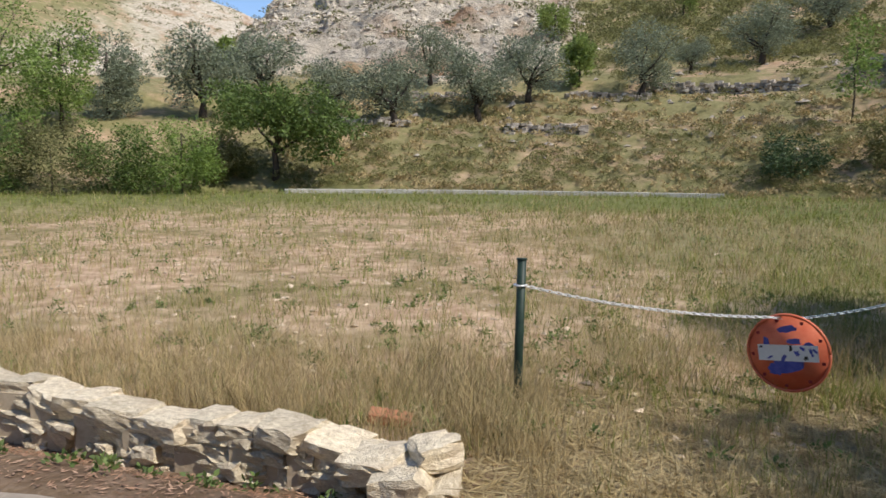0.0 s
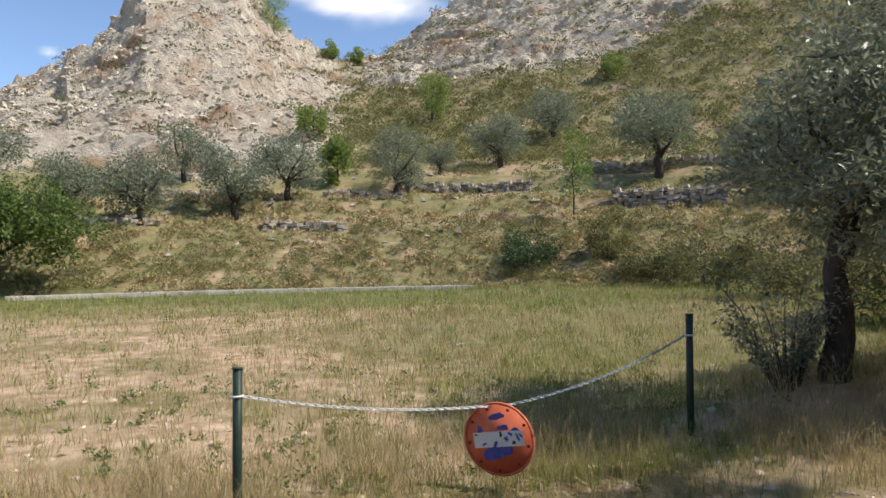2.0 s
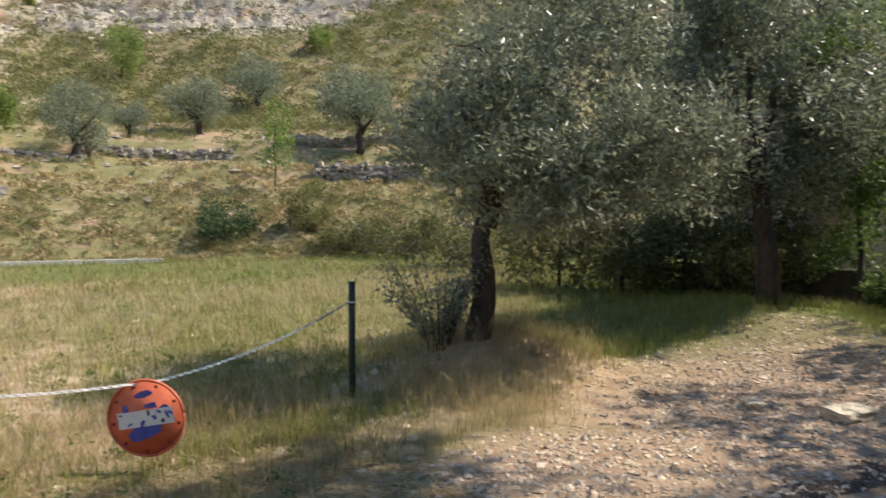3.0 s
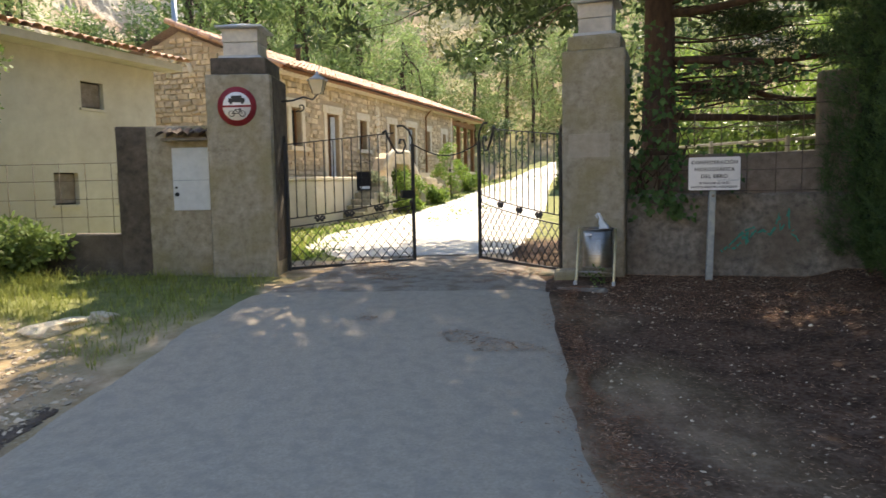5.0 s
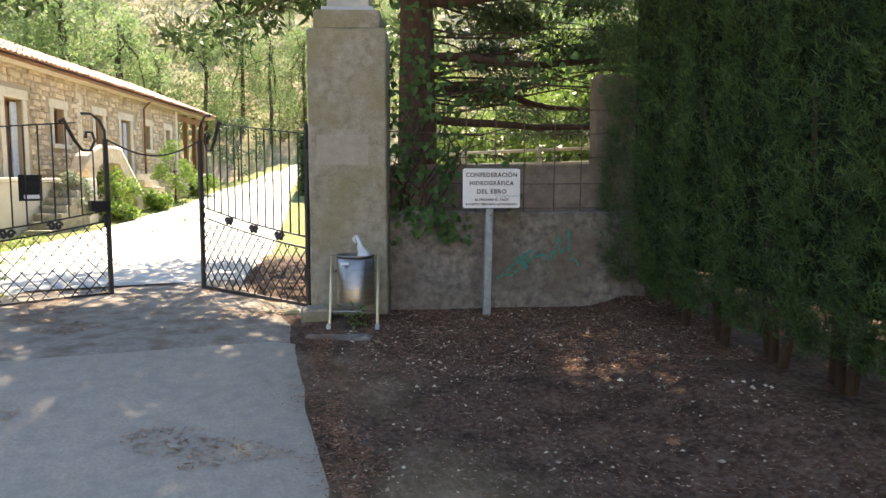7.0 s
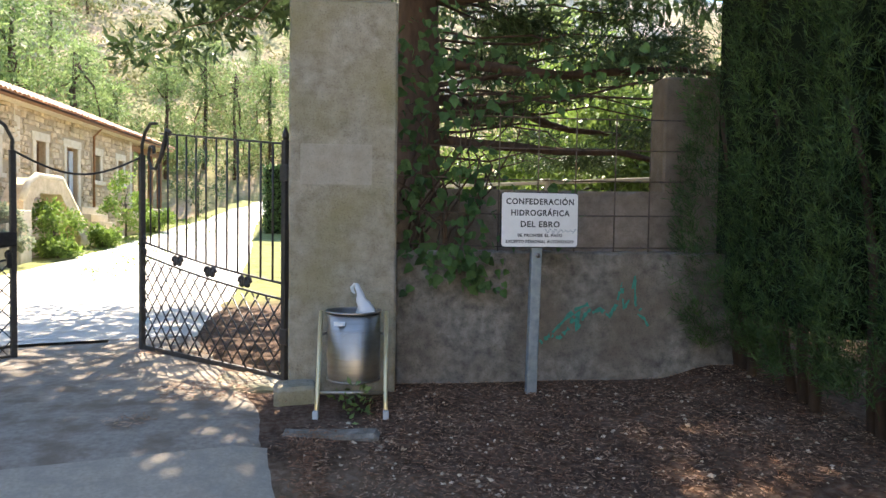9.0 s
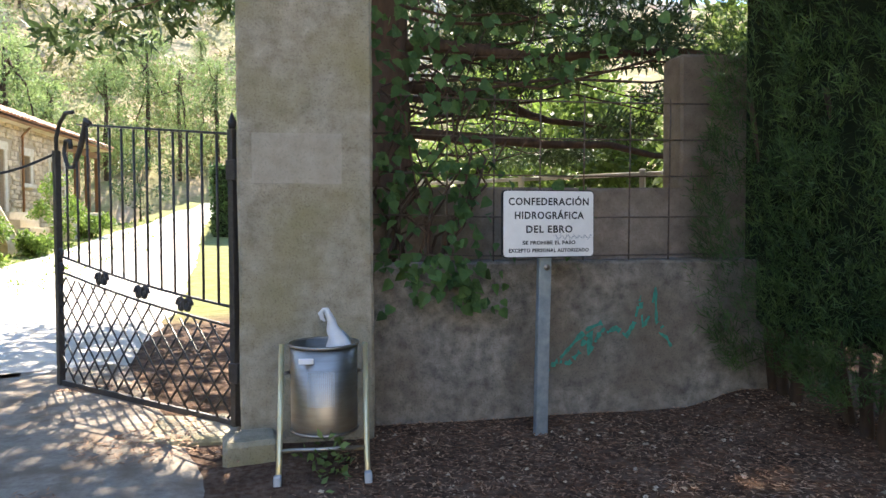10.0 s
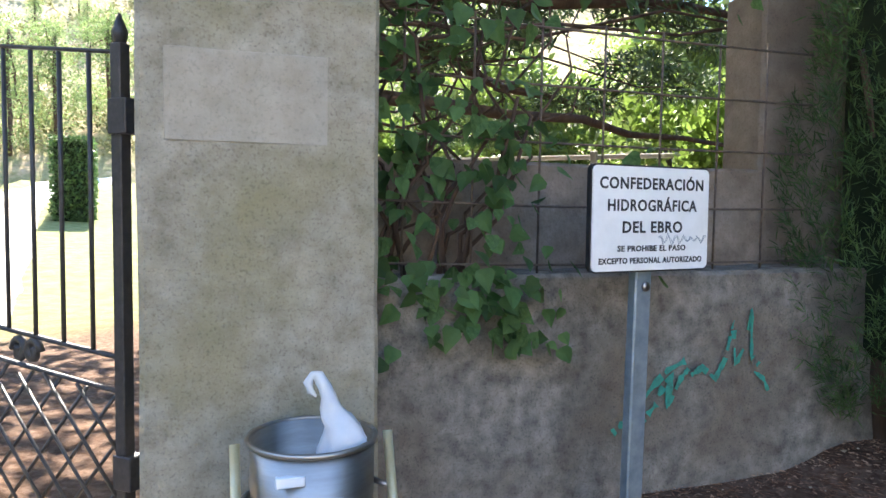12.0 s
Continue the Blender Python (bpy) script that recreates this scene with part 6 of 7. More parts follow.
# leafy shrub by the second olive
rng = np.random.default_rng(31)
sb = hash_balls(rng, (0, 0, 2.6), (1.1, 0.9, 2.4), 56, 0.32)
tree("leafy_shrub", "tall light green shrub by the garden wall", "shrub", pose(13.35, 5.25, height(13.35, 5.25)), [(0, 0, -0.2), (0.1, 0, 1.0), (0, 0, 2.0), (0.1, 0, 3.2)], 0.05, 8, sb, 9000, (0.085, 0.05), M_WALNUT, M_BARK, 32, shell=0.3)
for k, (x, y, w, h, mt) in enumerate(((13.2, 4.1, 1.7, 0.85, M_WEED), (12.9, 6.9, 2.2, 1.5, M_SCRUBDARK), (13.4, 8.9, 3.0, 2.0, M_SCRUBDARK), (12.3, 9.6, 2.6, 1.8, M_SCRUBDARK), (14.6, 7.5, 3.6, 3.6, M_SCRUBDARK), (12.2, 11.5, 4.0, 2.4, M_SCRUBDARK), (16.5, 10.5, 5, 4.6, M_CEDAR), (19, 9, 4.5, 5.0, M_CEDAR), (9.1, 29.3, 3.2, 1.7, M_CEDAR), (13.8, 26.9, 3.6, 1.4, M_SCRUBDARK), (12.7, 29.1, 2.8, 2.4, M_SCRUB), (13.5, 18.5, 4.0, 1.9, M_SCRUBDARK), (18, 14, 5.5, 5.0, M_CEDAR), (14.5, 24, 4, 1.9, M_SCRUBDARK), (22, 12, 6, 6.5, M_CEDAR))):
    rng = np.random.default_rng(200 + k)
    balls = hash_balls(rng, (0, 0, h * 0.48), (w * 0.42, w * 0.42, h * 0.42), 24, w * 0.14, 0.9)
    tree("bush", "dense shaded bush along the field edge" if mt != M_WEED else "leafy green shrub before the garden wall", "bush", pose(x, y, height(x, y)), [(0, 0, -0.2), (0, 0, h * 0.2), (0.05, 0, h * 0.45)], 0.05, 6, balls, 4200, (0.075 + 0.02 * w, 0.05), mt, M_BARK, 210 + k, "field-edge bushes", shell=0.3)

# ---- garden behind the wall ----
rng = np.random.default_rng(41)
cz = height(14.7, -6.15)
cb_ = []
low_ = []
for k in range(46):
    a = rng.uniform(-2.9, -0.9)
    rad = rng.uniform(0.8, 4.8)
    low_.append((rad * math.cos(a), rad * math.sin(a), rng.uniform(2.2, 6.8), 0.55, 0.55, 0.16))
for k in range(330):
    a, rad = rng.uniform(0, 6.28), 6.6 * rng.random() ** 0.6
    bx_, by_, bz_ = rad * math.cos(a) + 1.3, rad * math.sin(a) + 1.2, rng.uniform(6.0, 12.0) - 0.25 * rad
    if by_ + 0.34 * bz_ < 7.2 + 0.25 * bx_ or rng.random() < 0.2:      # north side of the crown thinned so sun reaches the gravel
        cb_.append((bx_, by_, bz_, 0.95, 0.95, 0.33))
# unseen clumps added to close gaps and shade the lane
for k in range(60):
    cb_.append((rng.uniform(-2.6, 2.6), rng.uniform(0.4, 3.9), rng.uniform(8.0, 11.0), 0.9, 0.9, 0.3))
# unseen top clumps added so their shadow falls on the grass by the chain
for k in range(13):
    cb_.append((rng.uniform(-2.0, -0.3), rng.uniform(3.4, 5.8), rng.uniform(11.6, 12.8), 0.85, 0.85, 0.3))
# unseen clumps added to keep sun off the court beside the hedge
for k in range(60):
    cb_.append((rng.uniform(-4.6, -1.0), rng.uniform(-2.2, 1.2), rng.uniform(6.0, 8.6), 0.9, 0.9, 0.3))
cedar = tree("cedar_tree", "large dark cedar with spreading level branches", "tree", pose(14.7, -6.15, cz), [(0, 0, -0.3), (0.02, 0, 1.5), (-0.03, 0.03, 3.5), (0.05, 0, 6.0), (0, 0, 11.0)], 0.36, 0, cb_, 80000, (0.28, 0.085), M_CEDAR, M_BARKRED, 42, shell=0.1, spread=0.3)
p_, d_ = clumps(rng, low_, 34000, 0.05)
v, f = leaves(rng, p_, 0.13, 0.022, d_ * 0.4)
raw("low_spray", v, f, M_CEDAR, cedar)
cb_ += low_
bm = bmesh.new()
r_ = random.Random(9)
for b in cb_:
    limb(bm, r_, (0, 0, b[2] + r_.uniform(-0.3, 0.5)), b[:3], 0.022, 0.006, 0.09, 5, 6)
for a, z, L in ((-1.9, 2.4, 4.6), (-2.2, 3.3, 4.5), (-1.55, 2.9, 4.4), (-2.5, 4.1, 4.0)):
    limb(bm, r_, (0, 0, z), (L * math.cos(a), L * math.sin(a), z - 0.3), 0.075, 0.02, 0.05, 7, 8)
part("branch_mass", bm, M_BARKRED, cedar)
# sunlit garden foliage and pale rails seen through the mesh
for k, (x, y, w, h, mt) in enumerate(((19.5, -13.5, 5, 5.0, M_BRIGHTGARDEN), (23, -16, 6, 6.5, M_BRIGHTGARDEN), (17, -16.5, 5, 5.5, M_BRIGHTGARDEN), (26, -12, 5, 5.5, M_POPLAR), (14, -17, 5, 6, M_BRIGHTGARDEN), (20, -21, 7, 9, M_POPLAR), (28, -19, 7, 10, M_POPLAR), (14, -23, 7, 10, M_POPLAR), (10.5, -13.5, 4, 6.5, M_CEDAR), (17.2, -10.2, 2.2, 1.5, M_CEDAR), (18.5, -12.8, 4.2, 4.8, M_WALNUT), (20.8, -12.4, 3.2, 3.0, M_BRIGHTGARDEN), (15.6, -13.4, 4.4, 5.0, M_WALNUT), (22.5, -12.2, 4.0, 4.4, M_WALNUT), (13.6, -12.0, 3.2, 4.2, M_BRIGHTGARDEN))):
    rng = np.random.default_rng(300 + k)
    balls = hash_balls(rng, (0, 0, h * 0.52), (w * 0.42, w * 0.42, h * 0.42), 26, w * 0.13, 0.9)
    tree("garden_tree", "sunlit yellow-green tree in the garden" if mt != M_CEDAR else "dark green garden conifer", "tree", pose(x, y, height(x, y)), [(0, 0, -0.2), (0, 0, h * 0.25), (0.05, 0, h * 0.6)], 0.10, 7, balls, 4800, (0.17, 0.085), mt, M_BARK, 310 + k, "garden trees", shell=0.3)
rail = thing("garden_railing", "pale weathered horizontal garden railing", "railing", pose(17.3, -9.6, 0, 0, 0, 23))
gz = height(17.3, -9.6)
for z in (0.95, 1.2, 1.62, 1.78, 2.05):
    part("rail", boxm(-4.5, 3.5, -0.03, 0.03, gz + z, gz + z + 0.06, bevel=0.01), M_CAP, rail)
for k in range(5):
    part("rail_post", boxm(-4.5 + 2 * k, -4.42 + 2 * k, 0.035, 0.11, gz - 0.2, gz + 2.15, bevel=0.01), M_CAP, rail)

# conifers mostly out of view, added to cast shade over the lane
for k, (x, y, h) in enumerate(((7.2, -11.6, 10.5), (5.2, -9.2, 10.0), (1.0, -9.5, 9.0))):
    rng = np.random.default_rng(340 + k)
    tree("tall_conifer", "tall dark conifer added behind the hedge to shade the lane", "tree", pose(x, y, height(x, y)), [(0, 0, -0.3), (0.05, 0, h * 0.4), (0, 0.05, h * 0.95)], 0.22, 8, pine_kind(345 + k, h, 4.8), 8500, (0.30, 0.09), M_CEDAR, M_BARKRED, 350 + k, "conifers behind the hedge", shell=0.3)

# ---- clipped cypress hedge along the lane ----
def hedge():
    rng = np.random.default_rng(61)
    line = np.array([(-2.0, -5.6), (3.0, -5.55), (6.8, -5.95), (8.5, -6.3), (9.5, -6.5), (11.15, -7.0)])
    seg = np.hypot(*np.diff(line, axis=0).T)
    s_ = np.concatenate([[0], np.cumsum(seg)])
    h = thing("cypress_hedge", "tall dense dark green cypress hedge along the lane", "hedge", pose(0, 0, 0))
    # single plants with their stems
    n_pl = 19
    V, F = [], []
    for k in range(n_pl):
        s = s_[-1] * (k + 0.3) / n_pl
        x, y = np.interp(s, s_, line[:, 0]), np.interp(s, s_, line[:, 1])
        near = x > 5.8
        z0 = height(x, y)
        p = (x, y - 0.55, z0)
        bm = bmesh.new()
        for q in range(3):
            limb(bm, random.Random(k * 3 + q), (p[0] + 0.12 * q - 0.1, p[1] + 0.25 - 0.1 * q, z0 - 0.2), (p[0] + 0.3 * q - 0.3, p[1] + 0.2, z0 + 2.2), 0.045, 0.02, 0.06, 6, 5)
        part("stem", bm, M_BARKRED, h)
        n = 2250 if near else 260
        d = rng.normal(size=(n, 3))
        d[:, 1] = np.where(d[:, 1] < -0.3, -d[:, 1], d[:, 1]) if near else d[:, 1]
        d[:, 2] = 0
        d /= np.linalg.norm(d, axis=1)[:, None]
        zz = 0.22 + 5.2 * rng.random(n) ** 1.25
        lump = fnoise(p[0] + d[:, 0] * 1.3, zz * 0.75 + d[:, 1] * 0.8, 1.5, 3, 70)
        streak = fnoise(p[0] * 3 + d[:, 0] * 3.0, zz * 0.35, 2.6, 2, 71)
        rad = 0.56 + 0.17 * lump + 0.10 * streak - 0.16 * rng.random(n) ** 2
        rad *= np.clip(0.5 + zz * 0.75, 0, 1)
        root = np.stack([p[0] + d[:, 0] * rad, p[1] + d[:, 1] * rad + 0.05, z0 + zz], -1)
        axis = d * 0.55 + np.array([0, 0, 0.95]) + rng.normal(size=(n, 3)) * 0.28
        axis /= np.linalg.norm(axis, axis=1)[:, None]
        per = 12
        along_ = rng.random((n, per))
        big = rng.uniform(0.7, 1.5, n)[:, None, None] * (1.0 if near else 2.6)
        pts = (root[:, None] + axis[:, None] * along_[..., None] * 0.13 * big).reshape(-1, 3)
        fan = (axis[:, None] * 1.5 + rng.normal(size=(n, per, 3)) * 0.85).reshape(-1, 3)
        v, f = leaves(rng, pts, 0.07 if near else 0.26, 0.0065 if near else 0.06, fan)
        raw("foliage", v, f, M_HEDGE, h)
    # solid filler boxes, their near-black colour painting the shade between the plants
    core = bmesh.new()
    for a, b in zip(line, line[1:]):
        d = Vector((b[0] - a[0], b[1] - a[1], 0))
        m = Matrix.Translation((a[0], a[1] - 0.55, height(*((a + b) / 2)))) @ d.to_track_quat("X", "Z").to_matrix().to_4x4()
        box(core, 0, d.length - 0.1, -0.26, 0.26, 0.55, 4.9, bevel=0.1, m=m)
    part("shade_core", core, M_HEDGESHADE, h, "near-black core coloured as the shade inside the hedge")


hedge()


# ---- vine on the mesh ----
def vine():
    rng = np.random.default_rng(77)
    t = thing("climbing_vine", "leafy green vine climbing the mesh and hanging over the wall", "vine", GF)
    bm = bmesh.new()
    r_ = random.Random(6)
    for k in range(16):
        x = r_.uniform(0.03, 0.5)
        limb(bm, r_, (x, 0.5, 1.0), (x + r_.uniform(-0.1, 0.9), 0.45 + r_.uniform(-0.1, 0.25), r_.uniform(1.6, 3.2)), 0.012, 0.004, 0.2, 5, 8)
    part("stem_mass", bm, M_BARKRED, t)
    kinds = []
    for k in range(3):
        b2 = bmesh.new()
        s = 1 + 0.12 * k
        out = [(0, 0), (0.45, 0.02), (0.62, 0.35), (0.42, 0.75), (0, 1.2 * s), (-0.42, 0.75), (-0.62, 0.35), (-0.45, 0.02)]
        vs = [b2.verts.new((x, y, 0.10 * x * x - 0.12 * y * y)) for x, y in out]
        mid = b2.verts.new((0, 0.5, -0.12))
        for i in range(8):
            b2.faces.new((vs[i], vs[(i + 1) % 8], mid))
        me = bpy.data.meshes.new("leaf")
        b2.to_mesh(me)
        b2.free()
        me.materials.append(M_IVY)
        kinds.append(me)
    V, F = [], []
    groups = [((0.35, 0.32, 2.35), (0.38, 0.16, 0.55), 120), ((0.22, 0.36, 1.55), (0.22, 0.10, 0.45), 90), ((0.46, 0.22, 1.03), (0.28, 0.10, 0.17), 62), ((0.70, 0.22, 0.90), (0.18, 0.07, 0.13), 26), ((1.25, 0.36, 2.55), (0.85, 0.16, 0.2), 95), ((0.65, 0.36, 1.6), (0.22, 0.08, 0.35), 70), ((1.35, 0.34, 1.40), (0.14, 0.06, 0.28), 22), ((0.3, 0.5, 3.1), (0.4, 0.3, 0.5), 40)]
    made = 0
    for c, s, n in groups:
        for i in range(n):
            p = Vector((rng.normal(c[0], s[0] * 0.62), rng.normal(c[1], s[1] * 0.6), rng.normal(c[2], s[2] * 0.62)))
            if p.x < 0.02:
                p.x = 0.02 + abs(p.x - 0.02)
            if p.z < 1.15 and p.y > 0.27:
                p.y = 0.22
            size = rng.uniform(0.04, 0.082)
            m = Matrix.Translation(p) @ pose(0, 0, 0, rng.normal(-62, 30), rng.normal(0, 35), rng.normal(180, 40)) @ Matrix.Diagonal((size, size, size, 1))
            me = kinds[i % 3]
            if made < 300 and i % 4 == 0:
                o = new("leaf", me)
                o.parent = t
                o.matrix_local = m
                made += 1
            else:
                base = len(V)
                V += [tuple(m @ v.co) for v in me.vertices]
                F += [tuple(base + q for q in pl.vertices) for pl in me.polygons]
    tagged(raw("leaf_mass", V, F, M_IVY, t), kind="stuff")


vine()
# round clipped cypress, box hedge and flower bed by the driveway
rng = np.random.default_rng(81)
for k, (x, y, w, h, mt, lab) in enumerate(((40.0, -7.5, 2.6, 3.4, M_CEDAR, "dark rounded evergreen beside the driveway"), (27.9, -2.0, 1.5, 1.5, M_BRIGHTGARDEN, "leafy rose shrub before the house"), (32.0, -4.0, 1.7, 2.2, M_BRIGHTGARDEN, "straggly flowering shrub before the house"), (25.8, -1.0, 1.3, 1.5, M_OLIVE_FAR, "small grey shrub beside the stair"), (33.5, -5.0, 1.4, 0.9, M_BRIGHTGARDEN, "low bright green garden plant"), (29.4, -3.2, 1.3, 0.6, M_BRIGHTGARDEN, "low bright green garden plant"), (27.0, -2.1, 1.3, 0.5, M_BRIGHTGARDEN, "low bright green garden plant"))):
    balls = hash_balls(rng, (0, 0, h * 0.52), (w * 0.44, w * 0.44, h * 0.42), 26, w * 0.11, 1.0)
    tree("garden_shrub", lab, "shrub", pose(x, y, height(x, y)), [(0, 0, -0.2), (0, 0, h * 0.2), (0.03, 0, h * 0.5)], 0.045, 5, balls, 2200, (0.10, 0.05), mt, M_BARK, 320 + k, "garden shrubs", shell=0.3)
bx = thing("box_hedge", "tall square clipped dark box hedge beside the driveway", "hedge", pose(32.9, -9.3, height(33.5, -9.5) - 0.15, 0, 0, -17))
# plain block, coloured near black for the shade behind the leaves
part("shade_core", boxm(0.05, 7.95, -0.5, 0.5, 0.0, 2.5), M_HEDGESHADE, bx)
pts = np.stack([rng.uniform(0, 8, 9000), rng.uniform(-0.58, 0.58, 9000), rng.uniform(0, 2.6, 9000)], -1)
side = rng.integers(0, 3, 9000)
pts[side == 0, 1] = np.where(rng.random((side == 0).sum()) < 0.5, -0.58, 0.58)
pts[side == 1, 2] = 2.6
pts[side == 2, 0] = np.where(rng.random((side == 2).sum()) < 0.7, 0.0, 8.0)
v, f = leaves(rng, pts, 0.12, 0.06)
raw("foliage", v, f, M_HEDGE, bx)


# ---- grasses, weeds and scrub ----
def blades(rng, x, y, h, w, lean=0.45):
    n = len(x)
    z = land(x, y)[0]
    a = rng.uniform(0, 2 * np.pi, n)
    ln = rng.normal(0, lean, (n, 2)) * h[:, None]
    b = np.stack([x, y, z - 0.02], -1)
    s = np.stack([np.cos(a) * w, np.sin(a) * w, np.zeros(n)], -1) * 0.5
    mid = b + np.stack([ln[:, 0] * 0.3, ln[:, 1] * 0.3, h * 0.6], -1)
    tip = b + np.stack([ln[:, 0], ln[:, 1], h], -1)
    v = np.stack([b - s, b + s, mid + s * 0.6, tip, mid - s * 0.6], 1).reshape(-1, 3)
    k = np.arange(n)[:, None] * 5
    return v, (k + np.array([0, 1, 2, 4])).tolist() + (k + np.array([4, 2, 3])).tolist()


def in_road(x, y):
    up = np.interp(x, [-30, -12, -2.6, 1.5, 4.5, 6.8, 9.2, 11.8, 13.9], [5.6, 3.6, 2.12, 1.62, 1.35, 1.18, 0.85, 0.1, -0.5])
    return (y < up + 0.03) & (y > -2.6) | ((x > 13.6) & (y < 0.4 - 0.42 * (x - 14)))


def tufts(name, label, material, seed, n, r0, r1, az0, az1, hgt, wid, keep, per=7, spreadr=0.07, lean=0.4):
    rng = np.random.default_rng(seed)
    u = rng.random(n)
    r = r0 * (r1 / r0) ** u
    az = np.radians(rng.uniform(az0, az1, n))
    x, y = OX + r * np.sin(az), OY + r * np.cos(az)
    k = keep(x, y, r, np.degrees(az)) > rng.random(n)
    x, y, r = x[k], y[k], r[k]
    sc = np.clip(r / 9, 0.8, 3.0)
    X = np.repeat(x, per) + rng.normal(0, 1, len(x) * per) * spreadr * np.repeat(sc, per)
    Y = np.repeat(y, per) + rng.normal(0, 1, len(x) * per) * spreadr * np.repeat(sc, per)
    R = np.repeat(sc, per)
    ok = ~in_road(X, Y)
    X, Y, R = X[ok], Y[ok], R[ok]
    h = hgt * rng.uniform(0.35, 1.25, len(X))
    v, f = blades(rng, X, Y, h, wid * R * rng.uniform(0.6, 1.3, len(X)), lean)
    tagged(raw(name, v, f, material), label, "grass", kind="stuff")


def z_grass(x, y, r, az):
    return 1 - smooth01(land(x, y)[1] * 3)


def k_dry(x, y, r, az):
    wallside = smooth01((5.2 - y) / 1.6) * smooth01((0.6 - x) / 1.5) * 2.2
    rows_ = 0.45 + 0.55 * np.sin(2 * np.pi * (y + 0.12 * x) / 1.25 + 1.5 * fnoise(x, y, 0.3, 2, 50))
    patch = np.clip(0.12 + 0.26 * rows_ + 0.75 * smooth01(0.5 + 1.1 * fnoise(x, y, 0.22, 4, 31)) * smooth01((az + 20) / 30), 0, 1)
    patch = patch * (1 - 0.85 * smooth01((az - 36) / 8) * (r > 8.6))
    patch = patch * (1 - 0.5 * smooth01((4.5 - y) / 0.5) * (x > 0.2) * (x < 5.2))
    return (np.clip(patch + wallside, 0, 1)) * z_grass(x, y, r, az) * ((y > 2.95 + 0.12 * np.abs(x)) | (x > 0.2)) * (y > 1.9)


def k_green(x, y, r, az):
    p = 0.12 + 0.14 * (np.sin(2 * np.pi * (y + 0.12 * x) / 1.25 + 2.0) > 0) + 0.6 * smooth01(0.45 + 1.2 * fnoise(x, y, 0.3, 4, 33)) * smooth01((az + 12) / 25) + 0.8 * smooth01((r - 20) / 7) + 0.8 * smooth01((az - 36) / 8) * (r > 8.6) + 0.9 * smooth01((x - 1.6) / 1.5) * smooth01((5.4 - x) / 0.8) * (y < 9)
    p = p * (1 - 0.85 * smooth01((4.5 - y) / 0.5) * (x > 0.2) * (x < 5.2))
    return np.clip(p, 0, 1) * z_grass(x, y, r, az) * ((y > 3.0) | (x > 0.2)) * (y > 1.6)


tufts("dry_grass", "sparse dry straw-coloured field grass", M_DRYGRASS, 401, 25000, 3.6, 30, -48, 62, 0.24, 0.0065, k_dry)
tufts("tall_dry_grass", "tall dry grass behind the roadside wall and under the olive", M_DRYGRASS, 402, 7000, 3.4, 9, -55, 55, 0.42, 0.006, lambda x, y, r, az: (((x < 0.3) & (np.hypot(x + 0.78, y - 3.35) > 0.42) & (y > 3.0 + 0.1 * np.abs(x)) & (y < 5.4)) | (np.hypot(x - 5.8, y - 4.7) < 1.5) | ((x > 0.6) & (x < 3.6) & (y > 4.75) & (y < 6.2))) * 0.8 * z_grass(x, y, r, az), 8, 0.09, 0.5)
tufts("field_grass", "patchy green field grass", M_GREENGRASS, 403, 24000, 3.8, 30, -48, 70, 0.22, 0.0075, k_green)
tufts("verge_grass", "short shaded green grass beside the lane", M_GREENGRASS, 404, 6500, 8.0, 30, 36, 92, 0.14, 0.010, lambda x, y, r, az: 0.8 * z_grass(x, y, r, az) * (y > 0.2))
tufts("garden_lawn", "bright sunlit lawn inside the gate", M_BRIGHTGARDEN, 405, 5200, 12.5, 40, 78, 118, 0.10, 0.02, lambda x, y, r, az: ((y > 0.1 - 0.42 * (x - 15)) & (x > 14.3) | (y < -4.6 - 0.43 * (x - 18)) & (x > 16)) * 0.9)


def weeds(name, label, material, seed, n, r0, r1, az0, az1, size, leafs, keep, lsize):
    """Small leafy plants: rosettes of little leaves."""
    rng = np.random.default_rng(seed)
    r = r0 * (r1 / r0) ** rng.random(n)
    az = np.radians(rng.uniform(az0, az1, n))
    x, y = OX + r * np.sin(az), OY + r * np.cos(az)
    k = (keep(x, y, r, np.degrees(az)) > rng.random(n)) & ~in_road(x, y)
    x, y, r = x[k], y[k], r[k]
    z = land(x, y)[0]
    s = size * rng.uniform(0.5, 1.4, len(x)) * np.clip(r / 12, 0.8, 2.2)
    P = np.repeat(np.stack([x, y, z], -1), leafs, 0)
    S = np.repeat(s, leafs)
    d = rng.normal(size=P.shape)
    d[:, 2] = np.abs(d[:, 2]) * 1.1
    d /= np.linalg.norm(d, axis=1)[:, None]
    P = P + d * S[:, None] * rng.uniform(0.3, 1, len(P))[:, None]
    v, f = leaves(rng, P, lsize[0], lsize[1], d * 0.5)
    tagged(raw(name, v, f, material), label, "plants", kind="stuff")


weeds("field_weeds", "small green weeds scattered over the field", M_WEED, 411, 1700, 4.0, 30, -48, 60, 0.13, 32, lambda x, y, r, az: (0.25 + 0.6 * smooth01(0.5 + fnoise(x, y, 0.35, 3, 41))) * z_grass(x, y, r, az) * (y > 3.2) * (1 - 0.75 * ((y < 4.6) & (x > 0.2))), (0.045, 0.02))
weeds("bank_weeds", "green weeds along the foot of the roadside wall", M_WEED, 412, 130, 3.2, 5.5, -52, -8, 0.10, 30, lambda x, y, r, az: ((y > 2.3) & (y < 2.75 + 0.1 * np.abs(x)) & (x < -0.3)) * 0.8, (0.045, 0.025))


